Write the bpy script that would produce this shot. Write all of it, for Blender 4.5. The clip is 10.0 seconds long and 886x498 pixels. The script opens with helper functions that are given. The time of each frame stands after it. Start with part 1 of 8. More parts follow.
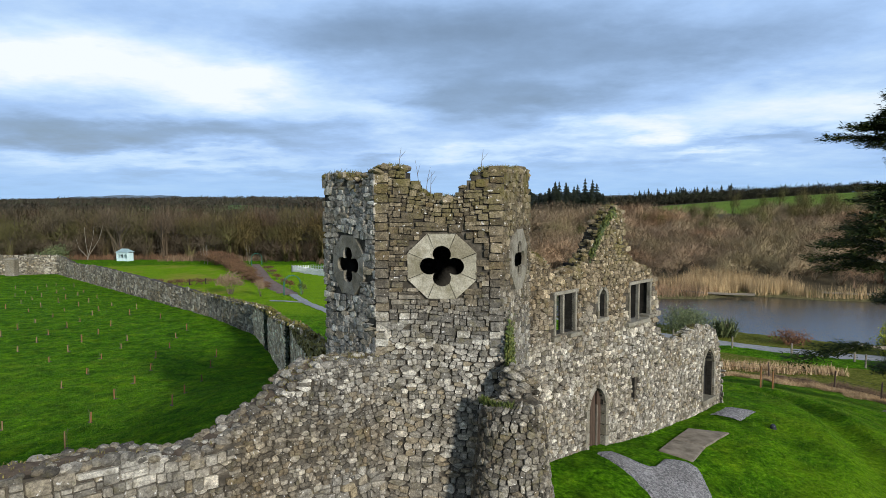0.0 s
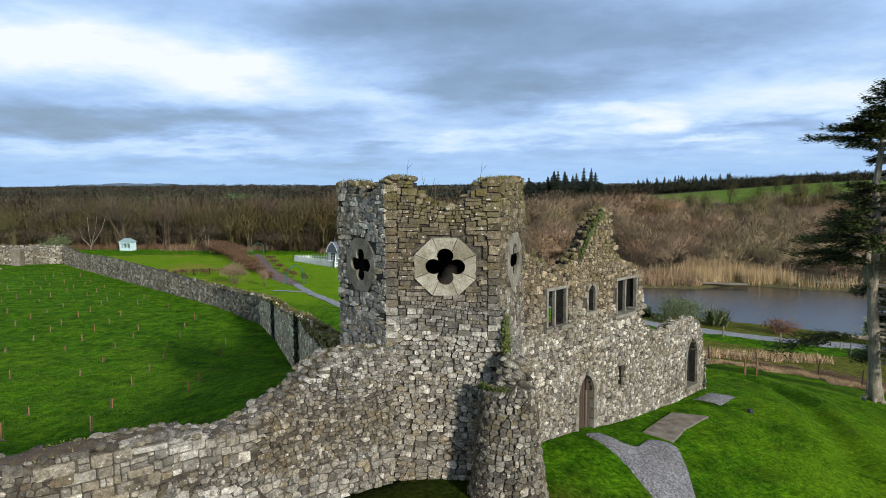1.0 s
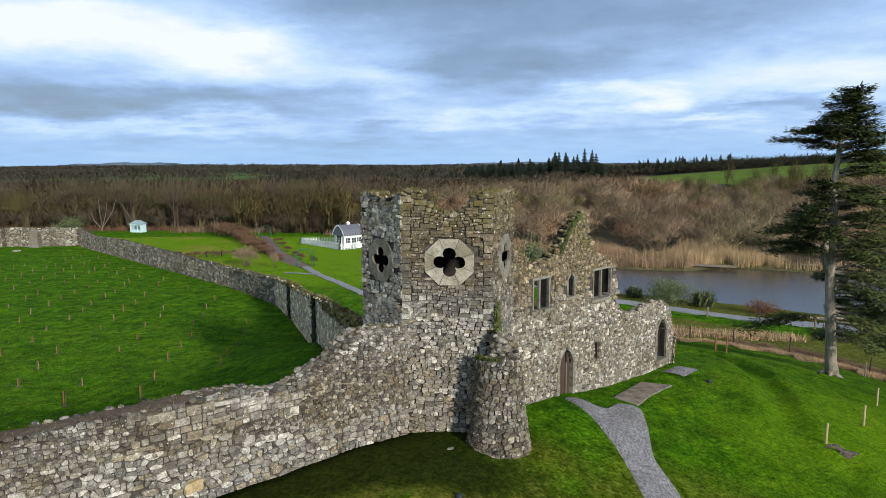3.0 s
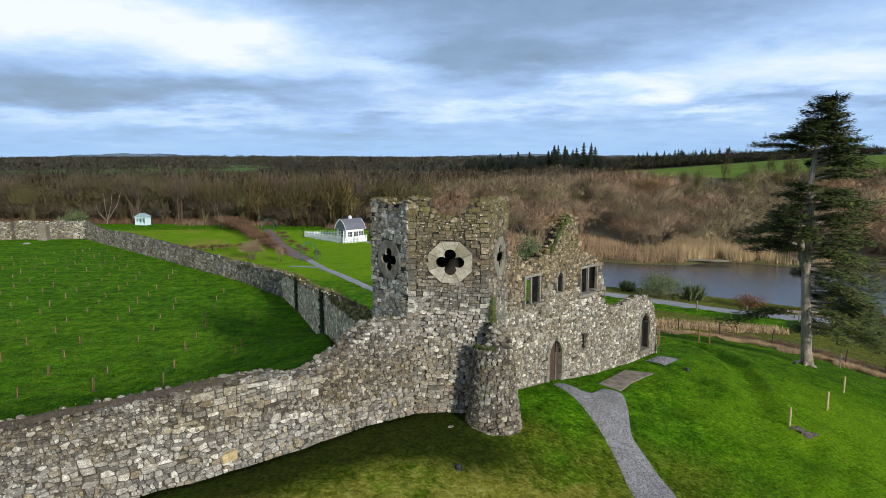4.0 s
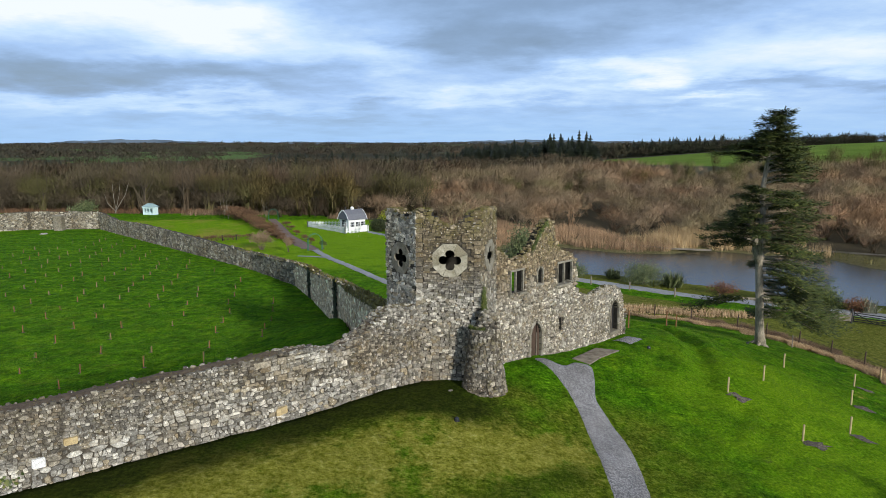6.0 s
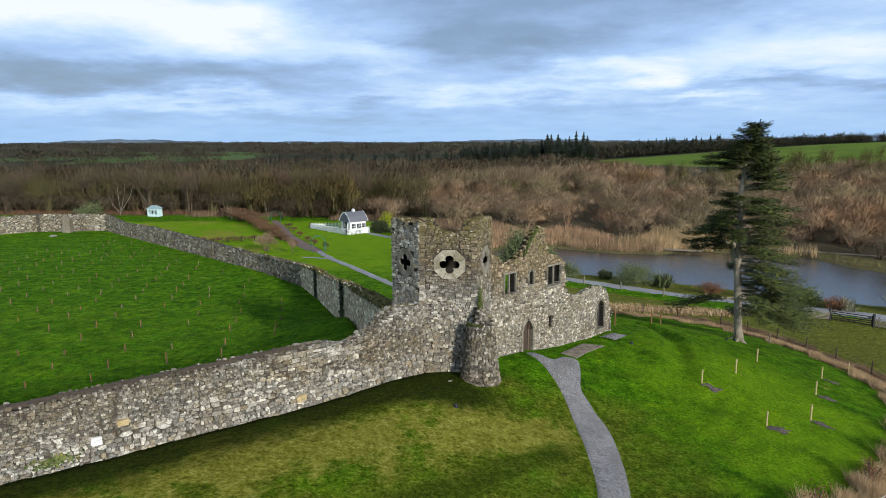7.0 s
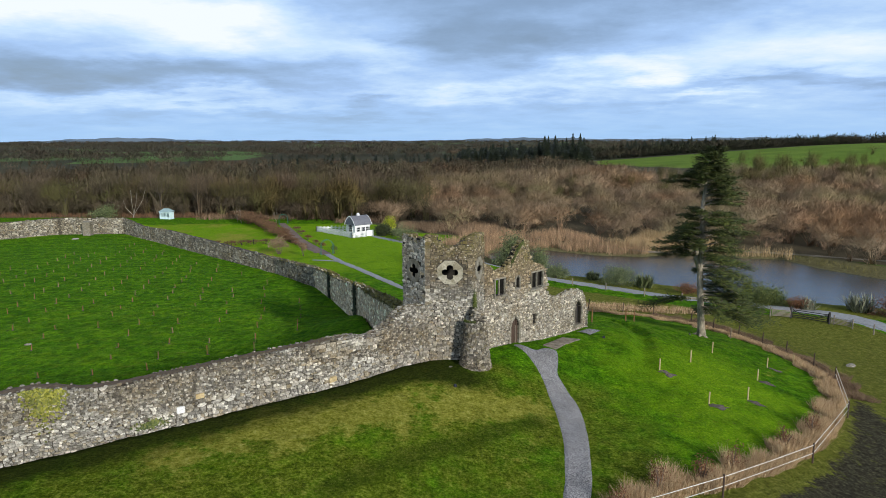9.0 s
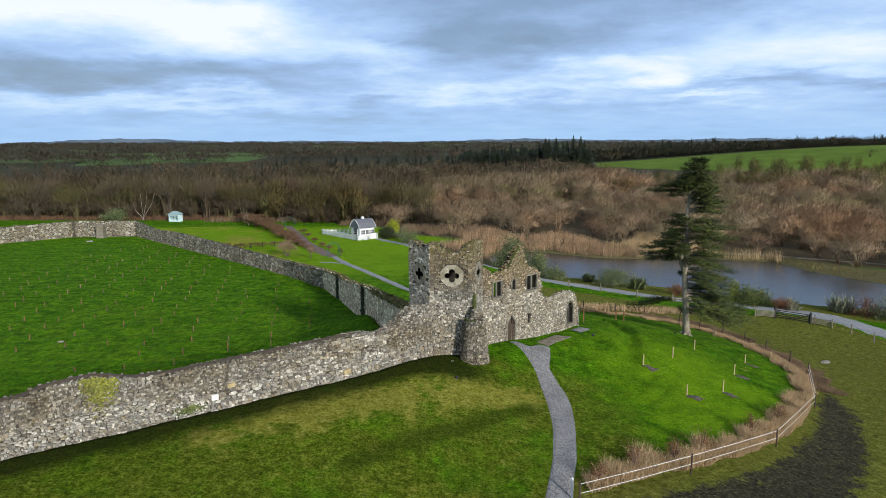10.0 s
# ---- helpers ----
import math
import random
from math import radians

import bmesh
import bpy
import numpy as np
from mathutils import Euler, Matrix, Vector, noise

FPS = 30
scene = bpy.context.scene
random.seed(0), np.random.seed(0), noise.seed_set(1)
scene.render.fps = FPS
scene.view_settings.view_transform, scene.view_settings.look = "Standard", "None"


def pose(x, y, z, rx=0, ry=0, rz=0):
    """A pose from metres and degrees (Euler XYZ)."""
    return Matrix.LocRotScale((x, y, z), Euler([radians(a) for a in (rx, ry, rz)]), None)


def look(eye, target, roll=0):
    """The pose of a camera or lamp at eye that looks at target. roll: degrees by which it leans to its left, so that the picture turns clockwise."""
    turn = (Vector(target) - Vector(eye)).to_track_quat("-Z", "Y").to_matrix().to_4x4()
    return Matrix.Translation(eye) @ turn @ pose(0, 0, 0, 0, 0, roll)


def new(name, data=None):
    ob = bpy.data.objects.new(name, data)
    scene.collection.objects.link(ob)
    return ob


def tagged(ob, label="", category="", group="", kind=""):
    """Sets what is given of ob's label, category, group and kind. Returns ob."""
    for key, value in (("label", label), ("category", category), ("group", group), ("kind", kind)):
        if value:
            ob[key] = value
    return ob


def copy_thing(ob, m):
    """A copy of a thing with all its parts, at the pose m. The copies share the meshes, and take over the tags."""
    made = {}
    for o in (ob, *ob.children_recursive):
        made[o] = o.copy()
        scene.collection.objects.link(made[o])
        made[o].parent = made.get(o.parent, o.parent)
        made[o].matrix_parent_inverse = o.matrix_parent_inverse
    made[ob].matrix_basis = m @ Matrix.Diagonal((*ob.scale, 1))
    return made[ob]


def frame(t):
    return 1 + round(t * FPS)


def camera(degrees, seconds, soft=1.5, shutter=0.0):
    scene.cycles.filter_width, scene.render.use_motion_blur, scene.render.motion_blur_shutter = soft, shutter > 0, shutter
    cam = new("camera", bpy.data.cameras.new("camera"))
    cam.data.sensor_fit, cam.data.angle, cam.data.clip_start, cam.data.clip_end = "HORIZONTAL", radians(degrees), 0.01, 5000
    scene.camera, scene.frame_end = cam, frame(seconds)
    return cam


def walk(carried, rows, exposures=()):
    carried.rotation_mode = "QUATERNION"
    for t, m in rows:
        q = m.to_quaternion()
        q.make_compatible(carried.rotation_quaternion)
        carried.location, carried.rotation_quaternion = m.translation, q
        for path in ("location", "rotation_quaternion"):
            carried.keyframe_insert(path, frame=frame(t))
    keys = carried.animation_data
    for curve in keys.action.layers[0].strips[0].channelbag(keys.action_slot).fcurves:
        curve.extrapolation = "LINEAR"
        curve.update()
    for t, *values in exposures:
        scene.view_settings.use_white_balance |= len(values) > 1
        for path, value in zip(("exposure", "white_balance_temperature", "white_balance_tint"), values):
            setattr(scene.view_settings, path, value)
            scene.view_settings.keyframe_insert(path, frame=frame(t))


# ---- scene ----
cam = camera(66.4, 10.0, soft=0.6)
PATH = [
    (0, (-0.141, 0.945, 8.502), (-0.227, 2.938, 8.35), -0.3),
    (0.5, (-0.139, 0.045, 8.787), (-0.224, 2.036, 8.613), -0.4),
    (1, (-0.173, -0.927, 9.025), (-0.256, 1.062, 8.838), -0.3),
    (1.5, (-0.136, -1.88, 9.265), (-0.221, 0.108, 9.062), -0.3),
    (2, (-0.136, -2.954, 9.535), (-0.221, -0.967, 9.316), -0.3),
    (2.5, (-0.118, -4.102, 9.805), (-0.204, -2.118, 9.571), -0.3),
    (4, (-0.043, -8.127, 10.809), (-0.129, -6.147, 10.538), -0.1),
    (4.5, (-0.037, -9.63, 11.203), (-0.119, -7.652, 10.92), -0.0),
    (5, (0.008, -11.126, 11.584), (-0.074, -9.15, 11.288), -0.1),
    (5.5, (0.02, -12.72, 11.979), (-0.06, -10.746, 11.672), -0.1),
    (7, (0.074, -18.09, 13.286), (0.002, -16.116, 12.972), -0.2),
    (7.5, (0.09, -20.002, 13.816), (0.018, -18.028, 13.503), -0.2),
    (8, (0.113, -21.957, 14.296), (0.043, -19.983, 13.979), -0.2),
    (8.5, (0.149, -23.883, 14.823), (0.08, -21.91, 14.504), -0.2),
    (9, (0.195, -26.114, 15.383), (0.126, -24.141, 15.064), -0.2),
    (9.5, (0.264, -28.27, 15.918), (0.191, -26.297, 15.599), -0.2),
    (10, (0.29, -30.727, 16.494), (0.216, -28.754, 16.177), -0.2),
]
walk(cam, [(t, look(eye, target, roll)) for t, eye, target, roll in PATH])

# ---- world, sun, exposure ----
SUN_AZ, SUN_EL = 146.0, 17.0          # degrees: azimuth of the veiled sun from +y towards +x, and its height
world = bpy.data.worlds.new("overcast_sky")
scene.world = world
world.use_nodes = True
wn, wl = world.node_tree.nodes, world.node_tree.links
wn.clear()


def wnode(kind, **inputs):
    n = wn.new(kind)
    for key, value in inputs.items():
        n.inputs[key].default_value = value
    return n


def wmath(op, a, b=None, clamp=False):
    n = wn.new("ShaderNodeMath")
    n.operation, n.use_clamp = op, clamp
    for i, v in enumerate((a, b)):
        if v is None:
            continue
        if isinstance(v, (int, float)):
            n.inputs[i].default_value = v
        else:
            wl.new(v, n.inputs[i])
    return n.outputs[0]


def wnoise(vec, scale, detail, rough, shift):
    add = wn.new("ShaderNodeVectorMath")
    add.inputs[1].default_value = shift
    wl.new(vec, add.inputs[0])
    n = wnode("ShaderNodeTexNoise", Scale=scale, Detail=detail, Roughness=rough)
    wl.new(add.outputs[0], n.inputs["Vector"])
    return n.outputs["Fac"]


def wramp(fac, stops):
    n = wn.new("ShaderNodeValToRGB")
    while len(n.color_ramp.elements) < len(stops):
        n.color_ramp.elements.new(0.5)
    for e, (at, col) in zip(n.color_ramp.elements, stops):
        e.position, e.color = at, (*col, 1)
    wl.new(fac, n.inputs[0])
    return n.outputs["Color"]


sky = wn.new("ShaderNodeTexSky")
sky.sky_type, sky.sun_disc = "NISHITA", False
sky.sun_elevation, sky.sun_rotation = radians(SUN_EL), radians(SUN_AZ)
sky.air_density, sky.dust_density = 1.0, 1.5
coord = wn.new("ShaderNodeTexCoord")
sep = wn.new("ShaderNodeSeparateXYZ")
wl.new(coord.outputs["Generated"], sep.inputs[0])
# cloud deck: the direction laid on a flat sheet overhead, so that the banks flatten towards the horizon
up = wmath("ADD", wmath("MAXIMUM", sep.outputs[2], 0.0), 0.13)
deck = wn.new("ShaderNodeCombineXYZ")
deck_x, deck_y = wmath("DIVIDE", sep.outputs[0], up), wmath("DIVIDE", sep.outputs[1], up)
wl.new(deck_x, deck.inputs[0])
wl.new(deck_y, deck.inputs[1])
big = wnoise(deck.outputs[0], 0.75, 6.0, 0.55, (3.1, 1.7, 0.4))
fine = wnoise(deck.outputs[0], 2.6, 8.0, 0.62, (7.7, 2.2, 1.3))
body = wmath("ADD", 0.5, wmath("ADD", wmath("MULTIPLY", wmath("SUBTRACT", big, 0.5), 0.36), wmath("MULTIPLY", wmath("SUBTRACT", fine, 0.5), 0.21)))
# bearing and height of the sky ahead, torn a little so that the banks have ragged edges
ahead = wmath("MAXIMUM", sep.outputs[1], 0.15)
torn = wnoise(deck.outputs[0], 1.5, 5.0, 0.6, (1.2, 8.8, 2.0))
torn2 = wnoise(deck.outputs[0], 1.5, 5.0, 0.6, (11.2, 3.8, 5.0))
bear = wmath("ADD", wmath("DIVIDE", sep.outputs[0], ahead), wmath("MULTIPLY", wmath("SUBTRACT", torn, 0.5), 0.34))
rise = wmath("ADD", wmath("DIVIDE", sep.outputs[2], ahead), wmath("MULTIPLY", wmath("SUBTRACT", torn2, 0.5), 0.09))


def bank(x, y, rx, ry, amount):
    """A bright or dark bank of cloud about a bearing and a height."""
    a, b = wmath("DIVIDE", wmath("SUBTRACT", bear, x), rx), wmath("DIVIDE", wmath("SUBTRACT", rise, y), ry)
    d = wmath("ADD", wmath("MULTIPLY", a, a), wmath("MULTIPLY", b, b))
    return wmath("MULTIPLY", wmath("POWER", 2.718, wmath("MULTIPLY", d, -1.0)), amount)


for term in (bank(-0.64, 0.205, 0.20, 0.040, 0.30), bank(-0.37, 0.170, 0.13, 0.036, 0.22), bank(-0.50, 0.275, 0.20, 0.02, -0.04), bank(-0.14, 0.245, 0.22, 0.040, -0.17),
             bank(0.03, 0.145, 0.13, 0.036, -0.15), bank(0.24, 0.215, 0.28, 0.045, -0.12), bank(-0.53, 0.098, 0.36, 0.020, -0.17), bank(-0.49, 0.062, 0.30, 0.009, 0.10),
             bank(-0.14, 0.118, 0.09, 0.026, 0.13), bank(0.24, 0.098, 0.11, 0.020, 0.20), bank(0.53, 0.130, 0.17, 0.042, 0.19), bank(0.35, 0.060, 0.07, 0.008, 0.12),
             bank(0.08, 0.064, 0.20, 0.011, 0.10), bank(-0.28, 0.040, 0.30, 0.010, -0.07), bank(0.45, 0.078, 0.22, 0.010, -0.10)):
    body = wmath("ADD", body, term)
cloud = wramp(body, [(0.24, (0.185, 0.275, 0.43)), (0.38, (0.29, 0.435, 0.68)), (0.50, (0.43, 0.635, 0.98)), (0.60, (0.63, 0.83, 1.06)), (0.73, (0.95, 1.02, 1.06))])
# clear bluish air low down, and a dimmer sky overhead to lower the fill
low = wmath("SUBTRACT", 1.0, wmath("MULTIPLY", sep.outputs[2], 16.0), True)
haze = wn.new("ShaderNodeMix")
haze.data_type = "RGBA"
wl.new(wmath("MULTIPLY", low, 0.85), haze.inputs[0])
wl.new(cloud, haze.inputs[6])
haze.inputs[7].default_value = (0.40, 0.64, 0.97, 1)
# the unseen cloud overhead is greyed to keep blue out of the shade
veil = wn.new("ShaderNodeMix")
veil.data_type = "RGBA"
wl.new(wmath("MULTIPLY", wmath("MULTIPLY", wmath("SUBTRACT", sep.outputs[2], 0.28, True), 4.0, True), 0.7), veil.inputs[0])
wl.new(haze.outputs[2], veil.inputs[6])
veil.inputs[7].default_value = (0.60, 0.645, 0.70, 1)
cloud = veil.outputs[2]
zenith = wmath("SUBTRACT", 1.0, wmath("MULTIPLY", wmath("SUBTRACT", sep.outputs[2], 0.3, True), 0.75))
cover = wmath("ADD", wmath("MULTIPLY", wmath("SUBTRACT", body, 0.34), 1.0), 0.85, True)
sky_bg = wnode("ShaderNodeBackground", Strength=0.10)
wl.new(sky.outputs[0], sky_bg.inputs[0])
cloud_bg = wnode("ShaderNodeBackground")
wl.new(wmath("MULTIPLY", zenith, 0.96), cloud_bg.inputs["Strength"])
wl.new(cloud, cloud_bg.inputs[0])
mix = wn.new("ShaderNodeMixShader")
wl.new(cover, mix.inputs[0])
wl.new(sky_bg.outputs[0], mix.inputs[1])
wl.new(cloud_bg.outputs[0], mix.inputs[2])
wl.new(mix.outputs[0], wn.new("ShaderNodeOutputWorld").inputs[0])

sun = new("sun", bpy.data.lights.new("sun", "SUN"))
sun.data.energy, sun.data.angle, sun.data.color = 4.5, radians(4.5), (1.0, 0.965, 0.90)
sun_to = Vector((math.sin(radians(SUN_AZ)) * math.cos(radians(SUN_EL)), math.cos(radians(SUN_AZ)) * math.cos(radians(SUN_EL)), math.sin(radians(SUN_EL))))
sun.matrix_world = look(sun_to * 80, (0, 0, 0))
scene.view_settings.exposure = 0.0

# ---- materials ----
class Mat:
    """A node material with short calls for its pieces."""

    def __init__(self, name, rough=0.9, metal=0.0, spec=0.3):
        self.mat = bpy.data.materials.new(name)
        self.mat.use_nodes = True
        self.n, self.l = self.mat.node_tree.nodes, self.mat.node_tree.links
        self.bsdf = self.n["Principled BSDF"]
        self.bsdf.inputs["Roughness"].default_value = rough
        self.bsdf.inputs["Metallic"].default_value = metal
        self.bsdf.inputs["Specular IOR Level"].default_value = spec
        self.geo = self.n.new("ShaderNodeNewGeometry")
        self.pos = self.geo.outputs["Position"]

    def put(self, value, socket):
        if isinstance(value, (int, float)):
            socket.default_value = value
        elif isinstance(value, tuple):
            socket.default_value = (*value, 1) if len(value) == 3 and len(socket.default_value) == 4 else value
        else:
            self.l.new(value, socket)

    def noise(self, scale, detail=4.0, rough=0.55, stretch=(1, 1, 1), vec=None):
        m = self.n.new("ShaderNodeVectorMath")
        m.operation = "MULTIPLY"
        m.inputs[1].default_value = stretch
        self.l.new(vec or self.pos, m.inputs[0])
        t = self.n.new("ShaderNodeTexNoise")
        t.inputs["Scale"].default_value, t.inputs["Detail"].default_value, t.inputs["Roughness"].default_value = scale, detail, rough
        self.l.new(m.outputs[0], t.inputs["Vector"])
        return t.outputs["Fac"]

    def cells(self, scale, stretch=(1, 1, 1), feature="F1"):
        m = self.n.new("ShaderNodeVectorMath")
        m.operation = "MULTIPLY"
        m.inputs[1].default_value = stretch
        self.l.new(self.pos, m.inputs[0])
        t = self.n.new("ShaderNodeTexVoronoi")
        t.feature = feature
        t.inputs["Scale"].default_value = scale
        self.l.new(m.outputs[0], t.inputs["Vector"])
        return t

    def math(self, op, a, b=0.0, clamp=False):
        m = self.n.new("ShaderNodeMath")
        m.operation, m.use_clamp = op, clamp
        self.put(a, m.inputs[0])
        self.put(b, m.inputs[1])
        return m.outputs[0]

    def between(self, fac, lo, hi):
        m = self.n.new("ShaderNodeMapRange")
        m.inputs["From Min"].default_value, m.inputs["From Max"].default_value = lo, hi
        self.put(fac, m.inputs["Value"])
        return m.outputs[0]

    def ramp(self, fac, stops):
        r = self.n.new("ShaderNodeValToRGB")
        while len(r.color_ramp.elements) < len(stops):
            r.color_ramp.elements.new(0.5)
        for e, (at, col) in zip(r.color_ramp.elements, stops):
            e.position, e.color = at, (*col, 1)
        self.put(fac, r.inputs[0])
        return r.outputs["Color"]

    def mix(self, fac, a, b, blend="MIX"):
        m = self.n.new("ShaderNodeMix")
        m.data_type, m.blend_type = "RGBA", blend
        self.put(fac, m.inputs[0])
        self.put(a, m.inputs[6])
        self.put(b, m.inputs[7])
        return m.outputs[2]

    def each(self):
        """A value of its own for every loose piece and every object."""
        info = self.n.new("ShaderNodeObjectInfo")
        return self.math("FRACT", self.math("ADD", self.geo.outputs["Random Per Island"], info.outputs["Random"]))

    def bump(self, height, strength, distance):
        b = self.n.new("ShaderNodeBump")
        b.inputs["Strength"].default_value, b.inputs["Distance"].default_value = strength, distance
        self.put(height, b.inputs["Height"])
        self.l.new(b.outputs[0], self.bsdf.inputs["Normal"])

    def done(self, colour, rough=None):
        self.put(colour, self.bsdf.inputs["Base Color"])
        if rough is not None:
            self.put(rough, self.bsdf.inputs["Roughness"])
        return self.mat


def make_stone(name, dark, mid, light, warm, lichen=0.35, patina=0.6, aged=None):
    m = Mat(name, 0.92)
    each = m.each()
    col = m.ramp(each, [(0.0, dark), (0.14, mid), (0.32, light), (0.46, dark), (0.60, mid), (0.74, warm), (0.85, light), (0.95, tuple(min(1, c * 1.5) for c in light))])
    # blotches across each stone, then pitted grain
    blotch = m.noise(6.5, 4, 0.6)
    col = m.mix(1.0, col, m.ramp(blotch, [(0.30, (0.55, 0.54, 0.52)), (0.5, (1.0, 1.0, 1.0)), (0.70, (1.42, 1.42, 1.40))]), "MULTIPLY")
    grain = m.noise(24.0, 6, 0.75)
    col = m.mix(1.0, col, m.ramp(grain, [(0.32, (0.46, 0.445, 0.42)), (0.48, (0.96, 0.96, 0.96)), (0.66, (1.58, 1.57, 1.53))]), "MULTIPLY")
    # broad weathering: brown patina, grey wash, lichen
    stain = m.between(m.noise(0.38, 6, 0.62), 0.42, 0.66)
    if aged:
        sep = m.n.new("ShaderNodeSeparateXYZ")
        m.l.new(m.pos, sep.inputs[0])
        rise = m.math("ADD", sep.outputs[2], m.math("MULTIPLY", m.math("SUBTRACT", m.noise(0.8, 5, 0.6), 0.5), 3.2))
        stain = m.math("MAXIMUM", m.math("MULTIPLY", stain, 0.6), m.between(rise, aged[0], aged[1]), True)
    col = m.mix(m.math("MULTIPLY", stain, patina), col, m.mix(1.0, col, (0.60, 0.49, 0.335), "MULTIPLY"))
    if aged:
        # yellow-green lichen on the heads of the walls
        crown = m.math("MULTIPLY", m.between(rise, aged[1] + 0.6, aged[1] + 1.8), m.between(m.noise(2.2, 5, 0.65), 0.42, 0.62))
        col = m.mix(m.math("MULTIPLY", crown, 0.75), col, (0.19, 0.165, 0.045))
    soot = m.between(m.noise(1.1, 6, 0.7), 0.50, 0.72)
    col = m.mix(m.math("MULTIPLY", soot, 0.6), col, m.mix(1.0, col, (0.42, 0.40, 0.37), "MULTIPLY"))
    spots = m.between(m.noise(3.6, 6, 0.72), 0.52, 0.66)
    col = m.mix(m.math("MULTIPLY", spots, lichen), col, (0.21, 0.185, 0.075))
    white = m.between(m.noise(13.0, 3, 0.5), 0.665, 0.70)
    col = m.mix(m.math("MULTIPLY", white, 0.8), col, (0.80, 0.79, 0.77))
    col = m.mix(1.0, col, (1.0, 0.985, 0.955), "MULTIPLY")
    m.bump(m.math("ADD", m.math("MULTIPLY", blotch, 0.8), grain), 1.0, 0.06)
    return m.done(col)


STONE = make_stone("limestone_rubble", (0.165, 0.152, 0.13), (0.295, 0.274, 0.237), (0.47, 0.446, 0.395), (0.30, 0.252, 0.18), 0.4, 0.85, (3.6, 5.4))
STONE_TOWER = make_stone("patinated_limestone_rubble", (0.13, 0.123, 0.11), (0.22, 0.21, 0.188), (0.345, 0.332, 0.298), (0.235, 0.202, 0.145), 0.42, 0.85, (4.9, 7.0))
STONE_DARK = make_stone("mossy_brown_rubble", (0.085, 0.078, 0.066), (0.165, 0.15, 0.125), (0.30, 0.28, 0.24), (0.19, 0.155, 0.105), 0.55, 0.8)
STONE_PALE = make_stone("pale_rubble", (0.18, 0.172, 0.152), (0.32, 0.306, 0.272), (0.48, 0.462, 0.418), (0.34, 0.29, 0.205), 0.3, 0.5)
STONE_CURTAIN = make_stone("weathered_curtain_rubble", (0.105, 0.099, 0.088), (0.205, 0.194, 0.171), (0.37, 0.355, 0.32), (0.24, 0.204, 0.148), 0.35, 0.7)
STONE_FOOT = make_stone("pale_field_stones", (0.155, 0.15, 0.136), (0.30, 0.291, 0.265), (0.46, 0.448, 0.413), (0.345, 0.295, 0.205), 0.25, 0.4)
# lighter, warmer copy of the wall stone, painted up against the shade
STONE_LIFTED = make_stone("shade_lifted_rubble", (0.40, 0.33, 0.23), (0.62, 0.525, 0.375), (0.78, 0.685, 0.52), (0.66, 0.51, 0.315), 0.25, 0.3)
STONE_WALL = make_stone("far_rubble", (0.10, 0.094, 0.08), (0.195, 0.183, 0.155), (0.335, 0.318, 0.272), (0.25, 0.21, 0.14), 0.4)


def make_mortar():
    m = Mat("old_lime_mortar", 0.95)
    a = m.noise(5.0, 6, 0.65)
    col = m.ramp(a, [(0.3, (0.026, 0.022, 0.016)), (0.5, (0.060, 0.051, 0.038)), (0.72, (0.16, 0.138, 0.105))])
    m.bump(m.noise(26, 5, 0.7), 0.6, 0.03)
    return m.done(col)


MORTAR = make_mortar()



def make_plain(name, a, b, scale=6.0, rough=0.8, metal=0.0, bump=0.3, dist=0.01, stretch=(1, 1, 1)):
    m = Mat(name, rough, metal)
    n = m.noise(scale, 5, 0.6, stretch)
    col = m.ramp(n, [(0.3, a), (0.7, b)])
    big = m.between(m.noise(scale * 0.12, 3, 0.5), 0.3, 0.75)
    col = m.mix(m.math("MULTIPLY", big, 0.35), col, m.mix(1.0, col, (0.6, 0.6, 0.58), "MULTIPLY"))
    m.bump(m.noise(scale * 4, 5, 0.6, stretch), bump, dist)
    return m.done(col)


def make_dressed(name, a, b):
    """Cut stone, each block of its own tone, blotched by lichen."""
    m = Mat(name, 0.9)
    col = m.ramp(m.noise(3.2, 6, 0.65), [(0.32, a), (0.68, b)])
    col = m.mix(1.0, col, m.ramp(m.each(), [(0.0, (0.70, 0.66, 0.58)), (0.5, (0.95, 0.95, 0.93)), (1.0, (1.15, 1.15, 1.16))]), "MULTIPLY")
    grain = m.noise(26.0, 6, 0.75)
    col = m.mix(1.0, col, m.ramp(grain, [(0.3, (0.55, 0.54, 0.52)), (0.5, (0.97, 0.97, 0.97)), (0.7, (1.35, 1.34, 1.3))]), "MULTIPLY")
    col = m.mix(m.math("MULTIPLY", m.between(m.noise(4.5, 6, 0.7), 0.52, 0.66), 0.5), col, (0.17, 0.15, 0.085))
    m.bump(grain, 0.7, 0.03)
    return m.done(col)


DRESSED = make_dressed("dressed_limestone", (0.22, 0.20, 0.14), (0.43, 0.40, 0.32))
DRESSED_WHITE = make_dressed("white_limestone", (0.55, 0.55, 0.54), (0.78, 0.78, 0.77))
DRESSED_OCHRE = make_dressed("ochre_sandstone", (0.34, 0.25, 0.12), (0.52, 0.41, 0.23))
DRESSED_GREY = make_dressed("grey_dressed_limestone", (0.14, 0.128, 0.098), (0.29, 0.27, 0.225))
OAK = make_plain("weathered_brown_oak", (0.040, 0.026, 0.018), (0.095, 0.062, 0.043), 5.0, 0.75, stretch=(6, 6, 0.5))
IRON = make_plain("black_iron", (0.02, 0.02, 0.022), (0.05, 0.048, 0.046), 20, 0.6, 0.6)
STAKE = make_plain("new_softwood_stake", (0.17, 0.11, 0.05), (0.28, 0.19, 0.09), 8.0, 0.8, stretch=(3, 3, 0.5))
